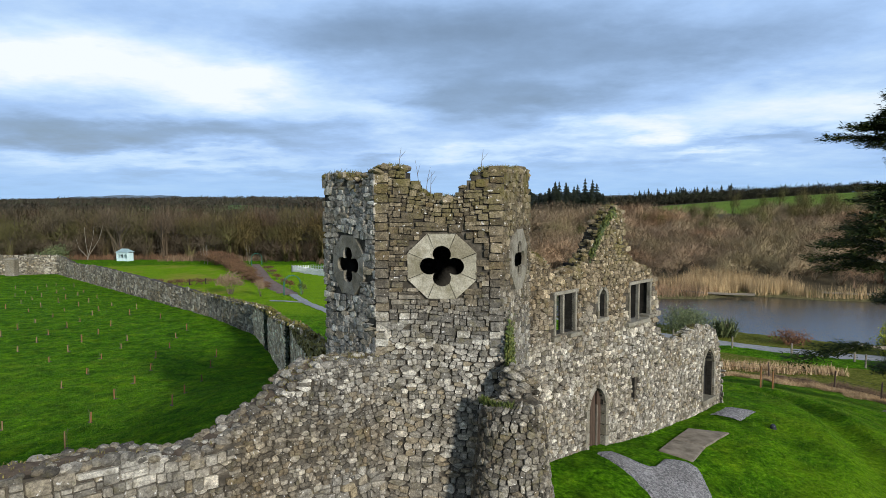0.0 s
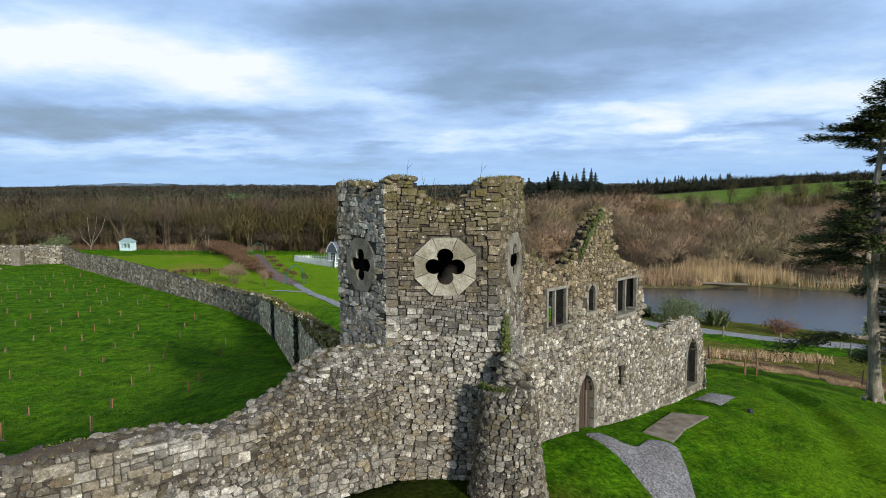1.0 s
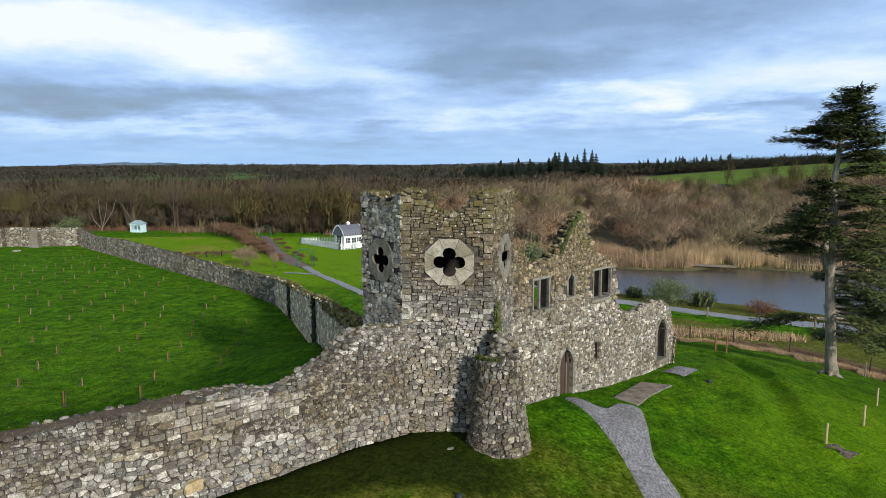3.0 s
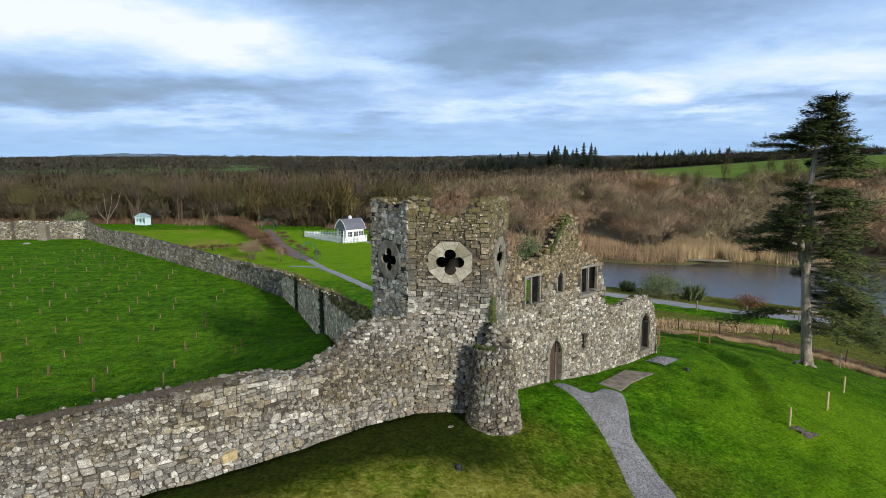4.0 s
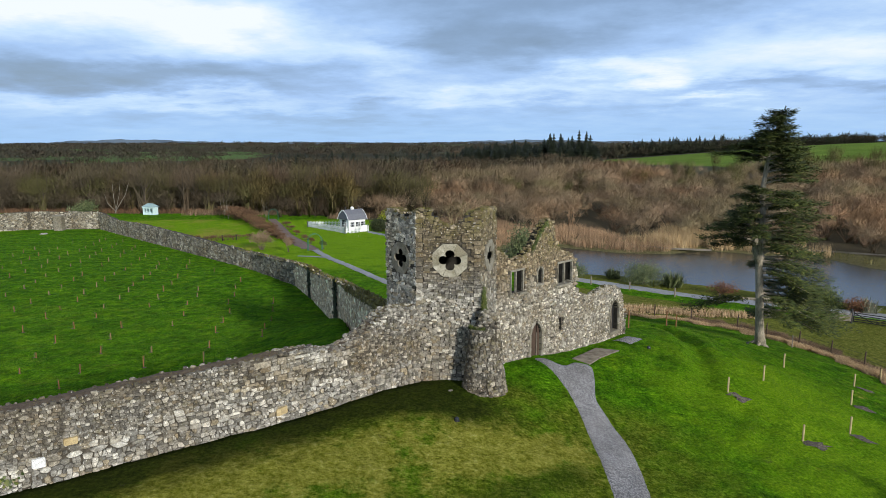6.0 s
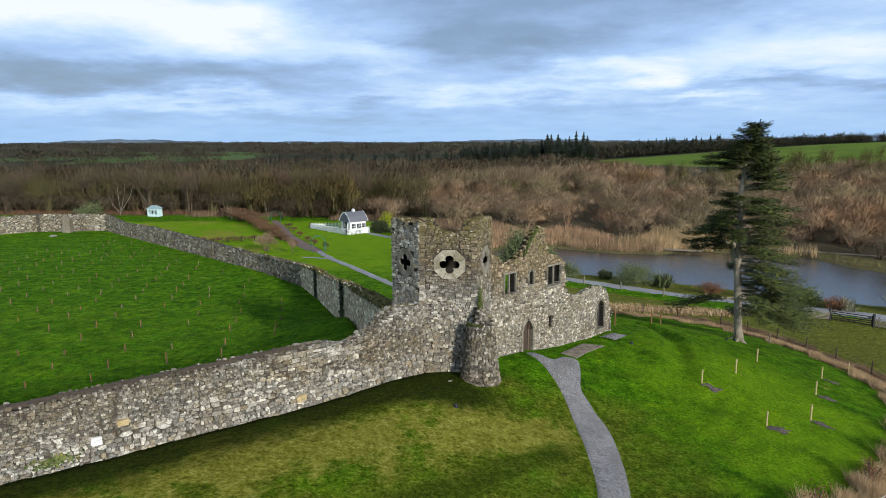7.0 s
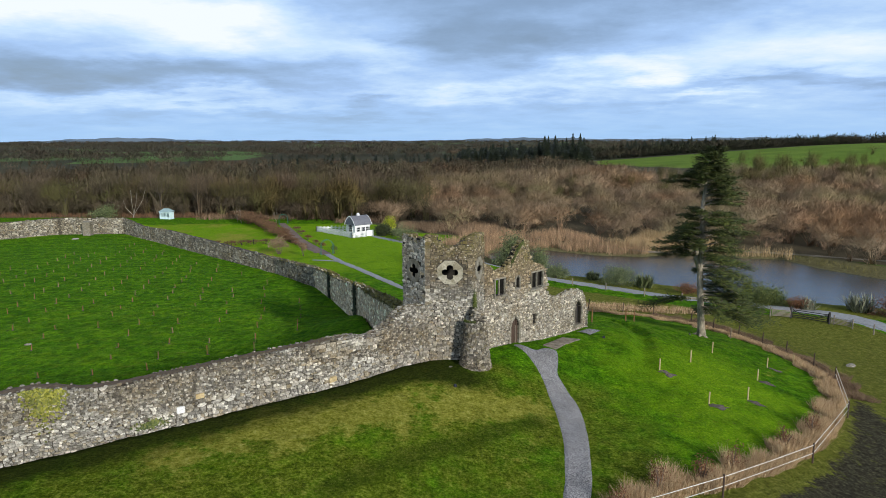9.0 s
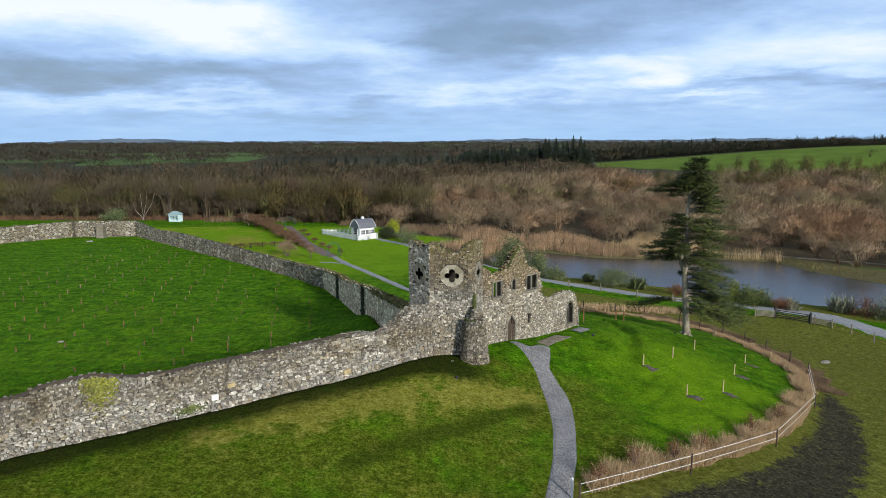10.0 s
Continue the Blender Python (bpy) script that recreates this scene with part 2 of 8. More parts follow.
STAKE_RED = make_plain("treated_stake", (0.15, 0.068, 0.025), (0.27, 0.135, 0.055), 8.0, 0.8, stretch=(3, 3, 0.5))
POST = make_plain("grey_fence_wood", (0.14, 0.12, 0.09), (0.27, 0.235, 0.19), 8.0, 0.85, stretch=(4, 4, 0.5))
WHITE = make_plain("white_paint", (0.70, 0.71, 0.72), (0.82, 0.82, 0.82), 3.0, 0.6, bump=0.1)
PALE_BLUE = make_plain("pale_blue_paint", (0.50, 0.68, 0.70), (0.62, 0.78, 0.79), 3.0, 0.6, bump=0.1)
PALE_ROOF = make_plain("weathered_blue_roof", (0.24, 0.36, 0.38), (0.34, 0.46, 0.48), 3.0, 0.7, bump=0.1)
SLATE = make_plain("grey_slate", (0.10, 0.105, 0.125), (0.17, 0.175, 0.20), 5.0, 0.6)
DARK = make_plain("dark_glass", (0.02, 0.024, 0.028), (0.04, 0.045, 0.05), 3.0, 0.15, bump=0.0)
ROPE = make_plain("white_electric_tape", (0.62, 0.62, 0.58), (0.8, 0.8, 0.76), 8.0, 0.6)
GREEN_METAL = make_plain("green_painted_metal", (0.02, 0.11, 0.075), (0.035, 0.18, 0.12), 8.0, 0.5)
MULCH = make_plain("dark_mulch", (0.025, 0.020, 0.015), (0.17, 0.145, 0.115), 11.0, 0.95, bump=0.8, dist=0.03)
EARTH = make_plain("bare_earth", (0.070, 0.050, 0.034), (0.155, 0.115, 0.080), 6.0, 0.95, bump=0.7, dist=0.03)
TWIG_DARK = make_plain("dark_wood_bark", (0.035, 0.028, 0.020), (0.085, 0.068, 0.05), 0.5, 0.95, bump=0.0)
# the shade inside the openings is put into this colour
INNER_SHADE = make_plain("shade_dark_masonry", (0.014, 0.013, 0.010), (0.045, 0.040, 0.032), 3.0, 0.95, bump=0.8, dist=0.05)
BARK = make_plain("grey_fissured_bark", (0.14, 0.118, 0.086), (0.42, 0.365, 0.28), 4.0, 0.95, bump=1.0, dist=0.03, stretch=(3, 3, 0.6))
TWIG = make_plain("bare_twig", (0.075, 0.055, 0.042), (0.17, 0.13, 0.10), 0.5, 0.95, bump=0.0)


def make_leaf(name, a, b, c, gloss=0.6, wide=0.8, patchy=1.0):
    m = Mat(name, gloss)
    e = m.geo.outputs["Random Per Island"]
    col = m.ramp(e, [(0.0, a), (0.5, b), (1.0, c)])
    col = m.mix(patchy, col, m.ramp(m.noise(wide, 4), [(0.3, (0.68, 0.68, 0.70)), (0.7, (1.28, 1.26, 1.22))]), "MULTIPLY")
    if wide < 0.2:
        col = m.mix(1.0, col, m.ramp(m.noise(0.075, 4, 0.6), [(0.32, (1.15, 0.97, 0.86)), (0.5, (1.0, 1.0, 1.0)), (0.68, (0.92, 1.10, 0.74))]), "MULTIPLY")
    return m.done(col)


NEEDLE = make_leaf("cedar_needles", (0.020, 0.036, 0.011), (0.046, 0.066, 0.016), (0.110, 0.122, 0.025), 0.95, 0.8, 1.0)
HEDGE = make_leaf("bare_russet_hedge", (0.085, 0.048, 0.026), (0.135, 0.076, 0.040), (0.19, 0.112, 0.064), 0.9, 0.3)
NEW_STAKE = make_plain("pale_new_stake", (0.34, 0.26, 0.12), (0.50, 0.40, 0.21), 8.0, 0.8, stretch=(3, 3, 0.5))
FIR_GREEN = make_leaf("dark_ivy", (0.018, 0.026, 0.010), (0.032, 0.044, 0.014), (0.055, 0.066, 0.022))
FIR = make_leaf("dark_conifer", (0.010, 0.016, 0.009), (0.018, 0.026, 0.013), (0.030, 0.038, 0.018))
MOSSY = make_leaf("dry_moss", (0.075, 0.068, 0.018), (0.15, 0.132, 0.036), (0.24, 0.21, 0.055))
IVY = make_leaf("ivy_leaves", (0.03, 0.05, 0.012), (0.07, 0.095, 0.02), (0.14, 0.15, 0.035))
SHRUB = make_leaf("shrub_leaves", (0.045, 0.065, 0.025), (0.09, 0.115, 0.045), (0.17, 0.19, 0.085))
CREEPER = make_leaf("yellow_green_creeper", (0.07, 0.085, 0.010), (0.14, 0.15, 0.016), (0.26, 0.25, 0.035))
GOLD = make_leaf("yellow_flowers", (0.08, 0.12, 0.01), (0.24, 0.28, 0.014), (0.46, 0.45, 0.03))
SWORD = make_leaf("grey_green_sword_leaves", (0.13, 0.14, 0.085), (0.25, 0.26, 0.17), (0.42, 0.42, 0.31), 0.7)
REED = make_leaf("dead_reed", (0.30, 0.205, 0.10), (0.41, 0.295, 0.155), (0.50, 0.385, 0.22), 0.9, 0.25)
REED_BROWN = make_leaf("russet_dead_reed", (0.22, 0.138, 0.078), (0.33, 0.215, 0.125), (0.43, 0.30, 0.185), 0.9, 0.25)
DRYGRASS = make_leaf("dead_grass", (0.24, 0.145, 0.075), (0.43, 0.30, 0.17), (0.62, 0.48, 0.29), 0.9, 0.7, 0.6)
BRACKEN = make_leaf("dead_bracken", (0.12, 0.078, 0.046), (0.19, 0.128, 0.078), (0.27, 0.19, 0.12), 0.9, 0.3)
RUSSET = make_leaf("russet_leaves", (0.085, 0.036, 0.016), (0.14, 0.06, 0.028), (0.19, 0.095, 0.048), 0.9)
def make_wood(name, tones, wide=0.16):
    """Leafless crowns: each tree of its own tone, with patches across the wood."""
    m = Mat(name, 0.95, spec=0.05)
    a = m.n.new("ShaderNodeAttribute")
    a.attribute_name = "tone"
    pick = m.math("ADD", m.math("MULTIPLY", a.outputs["Fac"], 0.82), m.math("MULTIPLY", m.geo.outputs["Random Per Island"], 0.18))
    col = m.ramp(pick, [(k / (len(tones) - 1), t) for k, t in enumerate(tones)])
    col = m.mix(1.0, col, m.ramp(m.noise(wide, 4), [(0.3, (0.76, 0.75, 0.76)), (0.7, (1.22, 1.20, 1.16))]), "MULTIPLY")
    # the grain of close upright twigs
    col = m.mix(1.0, col, m.ramp(m.noise(1.0, 4, 0.7, (3.2, 3.2, 0.9)), [(0.32, (0.80, 0.79, 0.78)), (0.5, (1.0, 1.0, 1.0)), (0.68, (1.16, 1.16, 1.15))]), "MULTIPLY")
    col = m.mix(1.0, col, m.ramp(m.noise(0.03, 4, 0.6), [(0.34, (1.14, 0.95, 0.84)), (0.5, (1.0, 1.0, 1.0)), (0.66, (0.94, 1.06, 0.80))]), "MULTIPLY")
    return m.done(col)


SCRUB = make_wood("bare_scrub", [(0.22, 0.158, 0.105), (0.30, 0.222, 0.148), (0.27, 0.205, 0.130), (0.36, 0.28, 0.185), (0.27, 0.185, 0.138)])
SCRUB_DARK = make_wood("bare_wood", [(0.092, 0.074, 0.052), (0.132, 0.106, 0.074), (0.106, 0.090, 0.058), (0.160, 0.130, 0.090), (0.126, 0.095, 0.074)])
SCRUB_GREEN = make_wood("mossy_wood", [(0.090, 0.082, 0.038), (0.140, 0.124, 0.056), (0.108, 0.106, 0.044), (0.185, 0.168, 0.070)])
FAR_WOOD = make_wood("far_bare_wood", [(0.078, 0.070, 0.056), (0.096, 0.085, 0.067), (0.082, 0.078, 0.056), (0.112, 0.096, 0.076)], 0.02)
FIR_WOOD = make_wood("dark_ridge_wood", [(0.036, 0.038, 0.028), (0.058, 0.054, 0.040), (0.044, 0.050, 0.032), (0.070, 0.062, 0.048)], 0.05)
PALE_TWIG = make_leaf("pale_birch", (0.20, 0.18, 0.14), (0.28, 0.25, 0.20), (0.36, 0.33, 0.28), 0.9)
TUFT = make_leaf("grass_blades", (0.043, 0.115, 0.003), (0.082, 0.165, 0.006), (0.15, 0.22, 0.016), 0.9, 0.22)

TUFT_DRY = make_leaf("straw_grass_blades", (0.072, 0.095, 0.008), (0.145, 0.155, 0.020), (0.28, 0.255, 0.065), 0.9, 0.5)
TUFT_DEEP = make_leaf("deep_grass_blades", (0.040, 0.105, 0.003), (0.080, 0.175, 0.005), (0.14, 0.25, 0.014), 0.9, 0.22)


def make_grass():
    m = Mat("grass_land", 0.95, spec=0.04)
    fine = m.noise(7.0, 6, 0.7)
    mid = m.noise(0.9, 5, 0.6)
    wide = m.noise(0.09, 4, 0.55)
    col = m.ramp(fine, [(0.3, (0.024, 0.080, 0.001)), (0.5, (0.080, 0.218, 0.004)), (0.72, (0.185, 0.37, 0.017))])
    col = m.mix(m.math("MULTIPLY", m.between(mid, 0.45, 0.68), 0.5), col, (0.125, 0.195, 0.008))
    # clumps and hollows in the sward
    clump = m.noise(2.4, 6, 0.72)
    col = m.mix(1.0, col, m.ramp(clump, [(0.28, (0.42, 0.50, 0.45)), (0.5, (0.95, 0.97, 0.9)), (0.72, (1.5, 1.35, 1.3))]), "MULTIPLY")
    tussock = m.noise(1.25, 4, 0.62, (1, 0.7, 1))
    col = m.mix(1.0, col, m.ramp(tussock, [(0.36, (0.60, 0.66, 0.6)), (0.5, (1.0, 1.0, 1.0)), (0.64, (1.38, 1.28, 1.2))]), "MULTIPLY")
    drift = m.noise(0.28, 5, 0.62, (1, 2.2, 1))
    col = m.mix(1.0, col, m.ramp(drift, [(0.32, (0.62, 0.70, 0.6)), (0.5, (1.0, 1.0, 1.0)), (0.68, (1.4, 1.2, 1.1))]), "MULTIPLY")

    def zone(name):
        a = m.n.new("ShaderNodeAttribute")
        a.attribute_name = name
        return a.outputs["Fac"]
    sep = m.n.new("ShaderNodeSeparateXYZ")
    m.l.new(m.pos, sep.inputs[0])
    x, y = sep.outputs[0], sep.outputs[1]
    # brighter, yellower green turf on the mound and in the garden
    yellow_turf = m.between(m.math("ADD", zone("yellow_turf"), m.math("MULTIPLY", m.math("SUBTRACT", m.noise(0.35, 5, 0.6, (1, 1, 1)), 0.5), 1.4)), 0.2, 0.8)
    col = m.mix(m.math("MULTIPLY", yellow_turf, 0.85), col, m.ramp(fine, [(0.3, (0.095, 0.19, 0.003)), (0.5, (0.22, 0.375, 0.008)), (0.72, (0.40, 0.52, 0.028))]))
    straw = m.math("MULTIPLY", m.between(zone("straw"), 0.2, 0.8), m.between(m.noise(0.13, 6, 0.62, (1, 0.55, 1)), 0.50, 0.62))
    col = m.mix(m.math("MULTIPLY", straw, 0.75), col, m.ramp(clump, [(0.3, (0.22, 0.20, 0.02)), (0.7, (0.50, 0.43, 0.085))]))
    # mown yellow-green lawn
    lawn = m.math("MULTIPLY", m.between(zone("lawn"), 0.2, 0.8), m.between(m.noise(0.22, 6, 0.65), 0.28, 0.55))
    col = m.mix(m.math("MULTIPLY", lawn, 0.82), col, m.ramp(m.math("ADD", m.math("MULTIPLY", fine, 0.55), m.math("MULTIPLY", clump, 0.45)), [(0.37, (0.030, 0.044, 0.003)), (0.5, (0.125, 0.145, 0.010)), (0.62, (0.34, 0.335, 0.050))]))
    # worn, yellowed turf on the lawn under the curtain wall
    dry = m.between(m.math("ADD", zone("worn"), m.math("MULTIPLY", m.math("SUBTRACT", m.noise(0.5, 8, 0.74), 0.5), 4.2)), 0.55, 0.98)
    col = m.mix(m.math("MULTIPLY", dry, 0.95), col, m.ramp(m.math("ADD", m.math("MULTIPLY", fine, 0.5), m.math("MULTIPLY", clump, 0.5)), [(0.3, (0.070, 0.080, 0.006)), (0.44, (0.215, 0.21, 0.020)), (0.56, (0.42, 0.375, 0.070)), (0.70, (0.66, 0.585, 0.24))]))
    # a darker green strip across it
    dark_green = m.between(m.math("ADD", zone("dark_green"), m.math("MULTIPLY", m.math("SUBTRACT", m.noise(0.6, 6, 0.7), 0.5), 1.4)), 0.45, 0.95)
    col = m.mix(m.math("MULTIPLY", dark_green, 0.8), col, m.ramp(m.math("ADD", m.math("MULTIPLY", fine, 0.5), m.math("MULTIPLY", clump, 0.5)), [(0.36, (0.016, 0.034, 0.002)), (0.5, (0.055, 0.085, 0.005)), (0.64, (0.125, 0.15, 0.016))]))
    # darker olive grass tone along the foot of the masonry
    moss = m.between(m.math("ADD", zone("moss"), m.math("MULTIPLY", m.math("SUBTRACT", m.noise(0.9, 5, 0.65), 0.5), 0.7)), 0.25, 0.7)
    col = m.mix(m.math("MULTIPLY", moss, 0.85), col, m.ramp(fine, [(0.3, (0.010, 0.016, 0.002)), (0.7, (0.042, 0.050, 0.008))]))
    # rough winter pasture outside the fence
    rough = m.between(m.math("ADD", m.math("MAXIMUM", zone("rough"), zone("verge")), m.math("MULTIPLY", m.math("SUBTRACT", mid, 0.5), 0.6)), 0.4, 0.6)
    col = m.mix(m.math("MULTIPLY", rough, 0.9), col, m.ramp(m.math("ADD", m.math("MULTIPLY", fine, 0.45), m.math("MULTIPLY", clump, 0.55)), [(0.34, (0.060, 0.060, 0.012)), (0.5, (0.175, 0.165, 0.030)), (0.66, (0.36, 0.31, 0.085))]))
    mud = m.between(m.math("ADD", zone("mud"), m.math("MULTIPLY", m.math("SUBTRACT", m.noise(0.9, 8, 0.8), 0.5), 3.2)), 0.42, 0.72)
    col = m.mix(mud, col, m.ramp(m.math("ADD", m.math("MULTIPLY", fine, 0.5), m.math("MULTIPLY", m.noise(3.4, 5, 0.7), 0.5)), [(0.36, (0.018, 0.014, 0.011)), (0.5, (0.062, 0.052, 0.036)), (0.64, (0.17, 0.15, 0.085))]))
    shore = m.between(m.math("ADD", zone("shore"), m.math("MULTIPLY", m.math("SUBTRACT", mid, 0.5), 0.8)), 0.3, 0.6)
    col = m.mix(shore, col, m.ramp(clump, [(0.3, (0.10, 0.08, 0.035)), (0.7, (0.26, 0.215, 0.11))]))
    # leaf litter under the woods
    wood = m.between(zone("litter"), 0.3, 0.7)
    col = m.mix(wood, col, m.ramp(fine, [(0.3, (0.075, 0.055, 0.034)), (0.7, (0.16, 0.12, 0.08))]))
    # chequer of distant fields
    fields = m.cells(0.0065, (1, 0.6, 1))
    tone = m.ramp(fields.outputs["Color"], [(0.1, (0.070, 0.062, 0.044)), (0.34, (0.066, 0.066, 0.042)), (0.55, (0.075, 0.066, 0.046)), (0.68, (0.085, 0.098, 0.046)), (0.74, (0.115, 0.175, 0.058)), (0.95, (0.135, 0.19, 0.07))])
    col = m.mix(m.between(y, 245.0, 262.0), col, tone)
    col = m.mix(m.between(zone("pasture"), 0.4, 0.6), col, m.ramp(m.noise(0.05, 4), [(0.3, (0.115, 0.175, 0.026)), (0.7, (0.18, 0.245, 0.042))]))
    col = m.mix(1.0, col, (0.87, 0.95, 0.90), "MULTIPLY")
    m.bump(m.math("ADD", m.math("ADD", fine, clump), m.math("MULTIPLY", mid, 1.6)), 1.0, 0.30)
    return m.done(col)


GRASS = make_grass()


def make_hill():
    """Far distance: the blue of the haze is painted on and given off as glow."""
    m = Mat("glowing_haze_blue", 1.0, spec=0.0)
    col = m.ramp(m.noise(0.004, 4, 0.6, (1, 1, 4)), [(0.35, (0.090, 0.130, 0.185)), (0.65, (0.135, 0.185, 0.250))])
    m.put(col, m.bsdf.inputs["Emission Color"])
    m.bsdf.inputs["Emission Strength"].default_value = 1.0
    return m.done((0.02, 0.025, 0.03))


HILL_BLUE = make_hill()


def make_gravel():
    m = Mat("grey_gravel", 0.95)
    c = m.cells(22.0)
    col = m.ramp(c.outputs["Color"], [(0.1, (0.10, 0.10, 0.105)), (0.5, (0.23, 0.225, 0.23)), (0.9, (0.40, 0.39, 0.39))])
    wide = m.noise(0.9, 4)
    col = m.mix(m.between(wide, 0.4, 0.8), col, m.mix(1.0, col, (0.7, 0.68, 0.66), "MULTIPLY"))
    m.bump(c.outputs["Distance"], 0.8, 0.03)
    return m.done(col)


GRAVEL = make_gravel()
ROAD = make_plain("pale_limestone_track", (0.22, 0.228, 0.24), (0.34, 0.35, 0.37), 3.0, 0.95)
SLAB = make_plain("worn_stone_slab", (0.13, 0.108, 0.082), (0.33, 0.285, 0.225), 2.5, 0.9, bump=0.6)
BRICKPATH = make_plain("mossy_bed_soil", (0.13, 0.085, 0.07), (0.24, 0.18, 0.155), 2.0, 0.95)


def make_water():
    m = Mat("pond_water", 0.05, spec=0.5)
    m.bsdf.inputs["IOR"].default_value = 1.42
    ripple = m.noise(1.5, 6, 0.7, (0.6, 1.5, 1))
    m.bump(m.math("ADD", ripple, m.math("MULTIPLY", m.noise(4.5, 4, 0.6, (0.7, 1.4, 1)), 0.5)), 0.5, 0.055)
    return m.done((0.022, 0.026, 0.028))


WATER = make_water()

# ---- building helpers ----


def mesh_of(name, verts, faces, mat, smooth=False):
    me = bpy.data.meshes.new(name)
    me.from_pydata([tuple(v) for v in verts], [], faces)
    me.validate()
    me.materials.append(mat)
    if smooth:
        me.polygons.foreach_set("use_smooth", [True] * len(me.polygons))
    me.update()
    return me


def raw(name, verts, faces, mat, parent=None, label="", smooth=False, kind=""):
    ob = new(name, mesh_of(name, verts, faces, mat, smooth))
    if parent:
        ob.parent = parent
        ob.matrix_parent_inverse = parent.matrix_world.inverted()
    return tagged(ob, label=label, kind=kind)


def part(name, bm, material, parent=None, label="", smooth=False):
    me = bpy.data.meshes.new(name)
    bm.normal_update()
    bm.to_mesh(me)
    bm.free()
    me.materials.append(material)
    if smooth:
        me.polygons.foreach_set("use_smooth", [True] * len(me.polygons))
    ob = new(name, me)
    if parent:
        ob.parent = parent
        ob.matrix_parent_inverse = parent.matrix_world.inverted()
    return tagged(ob, label=label)


def thing(name, at, label, category, group="", kind="", rz=0.0):
    ob = new(name)
    ob.empty_display_size = 0.3
    ob.matrix_world = pose(*at, 0, 0, rz)
    return tagged(ob, label, category, group, kind)


def box(bm, size, m, bevel=0.0):
    """A box of that size about the pose m, with its edges rounded."""
    made = bmesh.ops.create_cube(bm, size=1.0, matrix=m @ Matrix.Diagonal((*size, 1)))
    if bevel:
        edges = {e for v in made["verts"] for e in v.link_edges}
        bmesh.ops.bevel(bm, geom=list(edges), offset=bevel, segments=1, affect="EDGES")


def tube(bm, pts, radii, sides=6, cap=True):
    """A tapered tube through the points."""
    rings = []
    for i, p in enumerate(pts):
        d = (Vector(pts[min(i + 1, len(pts) - 1)]) - Vector(pts[max(i - 1, 0)])).normalized()
        a = d.orthogonal().normalized()
        b = d.cross(a)
        rings.append([bm.verts.new(Vector(p) + (a * math.cos(2 * math.pi * k / sides) + b * math.sin(2 * math.pi * k / sides)) * radii[i]) for k in range(sides)])
    for r, s in zip(rings, rings[1:]):
        for k in range(sides):
            bm.faces.new((r[k], r[(k + 1) % sides], s[(k + 1) % sides], s[k]))
    if cap:
        bm.faces.new(rings[0][::-1])
        bm.faces.new(rings[-1])


def piecewise(xs, ys):
    return lambda u: np.interp(u, xs, ys)


# ---- the lie of the land ----
BUMPS = [(-1, 16, 4, 0.87), (-1, 14, 8, 1.42), (-7, 11, 7, 1.31), (-14, 4, 8, 0.86), (-24, -2, 12, 2.12), (3, 21, 4, 1.7), (9, 27, 6, 1.98),
         (8, 19, 7, -1.08), (16, 20, 8, 1.66), (22, 34, 7, 0.81), (24, 24, 9, -0.3), (12, 6, 8, 1.34), (22, 10, 9, -0.57), (0, 0, 9, -0.29),
         (38, 42, 14, -1.03), (35, 85, 20, -2.1), (60, 35, 22, -2.5), (62, 68, 22, 1.1), (80, 95, 30, -1.8), (30, 0, 16, -2.5),
         (12, 38, 8, 1.46), (14, 60, 14, -1.17), (90, 40, 30, -2.6)]
CURTAIN = [(-2.3, 17.0), (-5.0, 14.5), (-8.1, 11.4), (-11.2, 9.1), (-14.0, 7.0), (-18.8, 3.2), (-23.0, 0.2), (-34.0, -7.2)]
ORCHARD_WALL = [(-4.3, 19.6), (-10.3, 38.5), (-15.9, 52.0), (-19.4, 59.3), (-27.6, 69.9), (-77.0, 122.7), (-91.0, 121.4), (-99.4, 108.4), (-125.0, 70.0)]
POND = [(6, 92), (13, 83.4), (22, 80.8), (33, 73.7), (43, 66.5), (49.4, 63.3), (57, 60.5), (75, 50), (120, 40), (130, 60), (85, 66), (68.4, 80), (62, 90.5), (59.3, 100.2),
        (51.4, 102), (42, 107), (34.1, 103), (26.5, 104), (20.3, 108), (16, 111), (8, 112), (3, 104)]
WATER_Z = -6.8


def inside(poly, x, y):
    """Signed distance to a closed outline: positive within it."""
    x, y = np.asarray(x, float), np.asarray(y, float)
    dist, odd = np.full(x.shape, 1e9), np.zeros(x.shape, bool)
    for (ax, ay), (bx, by) in zip(poly, poly[1:] + poly[:1]):
        ex, ey = bx - ax, by - ay
        k = np.clip(((x - ax) * ex + (y - ay) * ey) / (ex * ex + ey * ey), 0, 1)
        dist = np.minimum(dist, np.hypot(x - ax - k * ex, y - ay - k * ey))
        cross = (ay > y) != (by > y)
        with np.errstate(divide="ignore", invalid="ignore"):
            odd ^= cross & (x < (bx - ax) * (y - ay) / (by - ay if by != ay else 1e-9) + ax)
    return np.where(odd, dist, -dist)


def step(a, b, t):
    k = np.clip((t - a) / (b - a), 0, 1)
    return k * k * (3 - 2 * k)


ORCHARD = [(-2.9, 18.0)] + [(x - 0.3, y + 0.35) for x, y in CURTAIN] + [(-125.0, -7.0)] + ORCHARD_WALL[::-1]


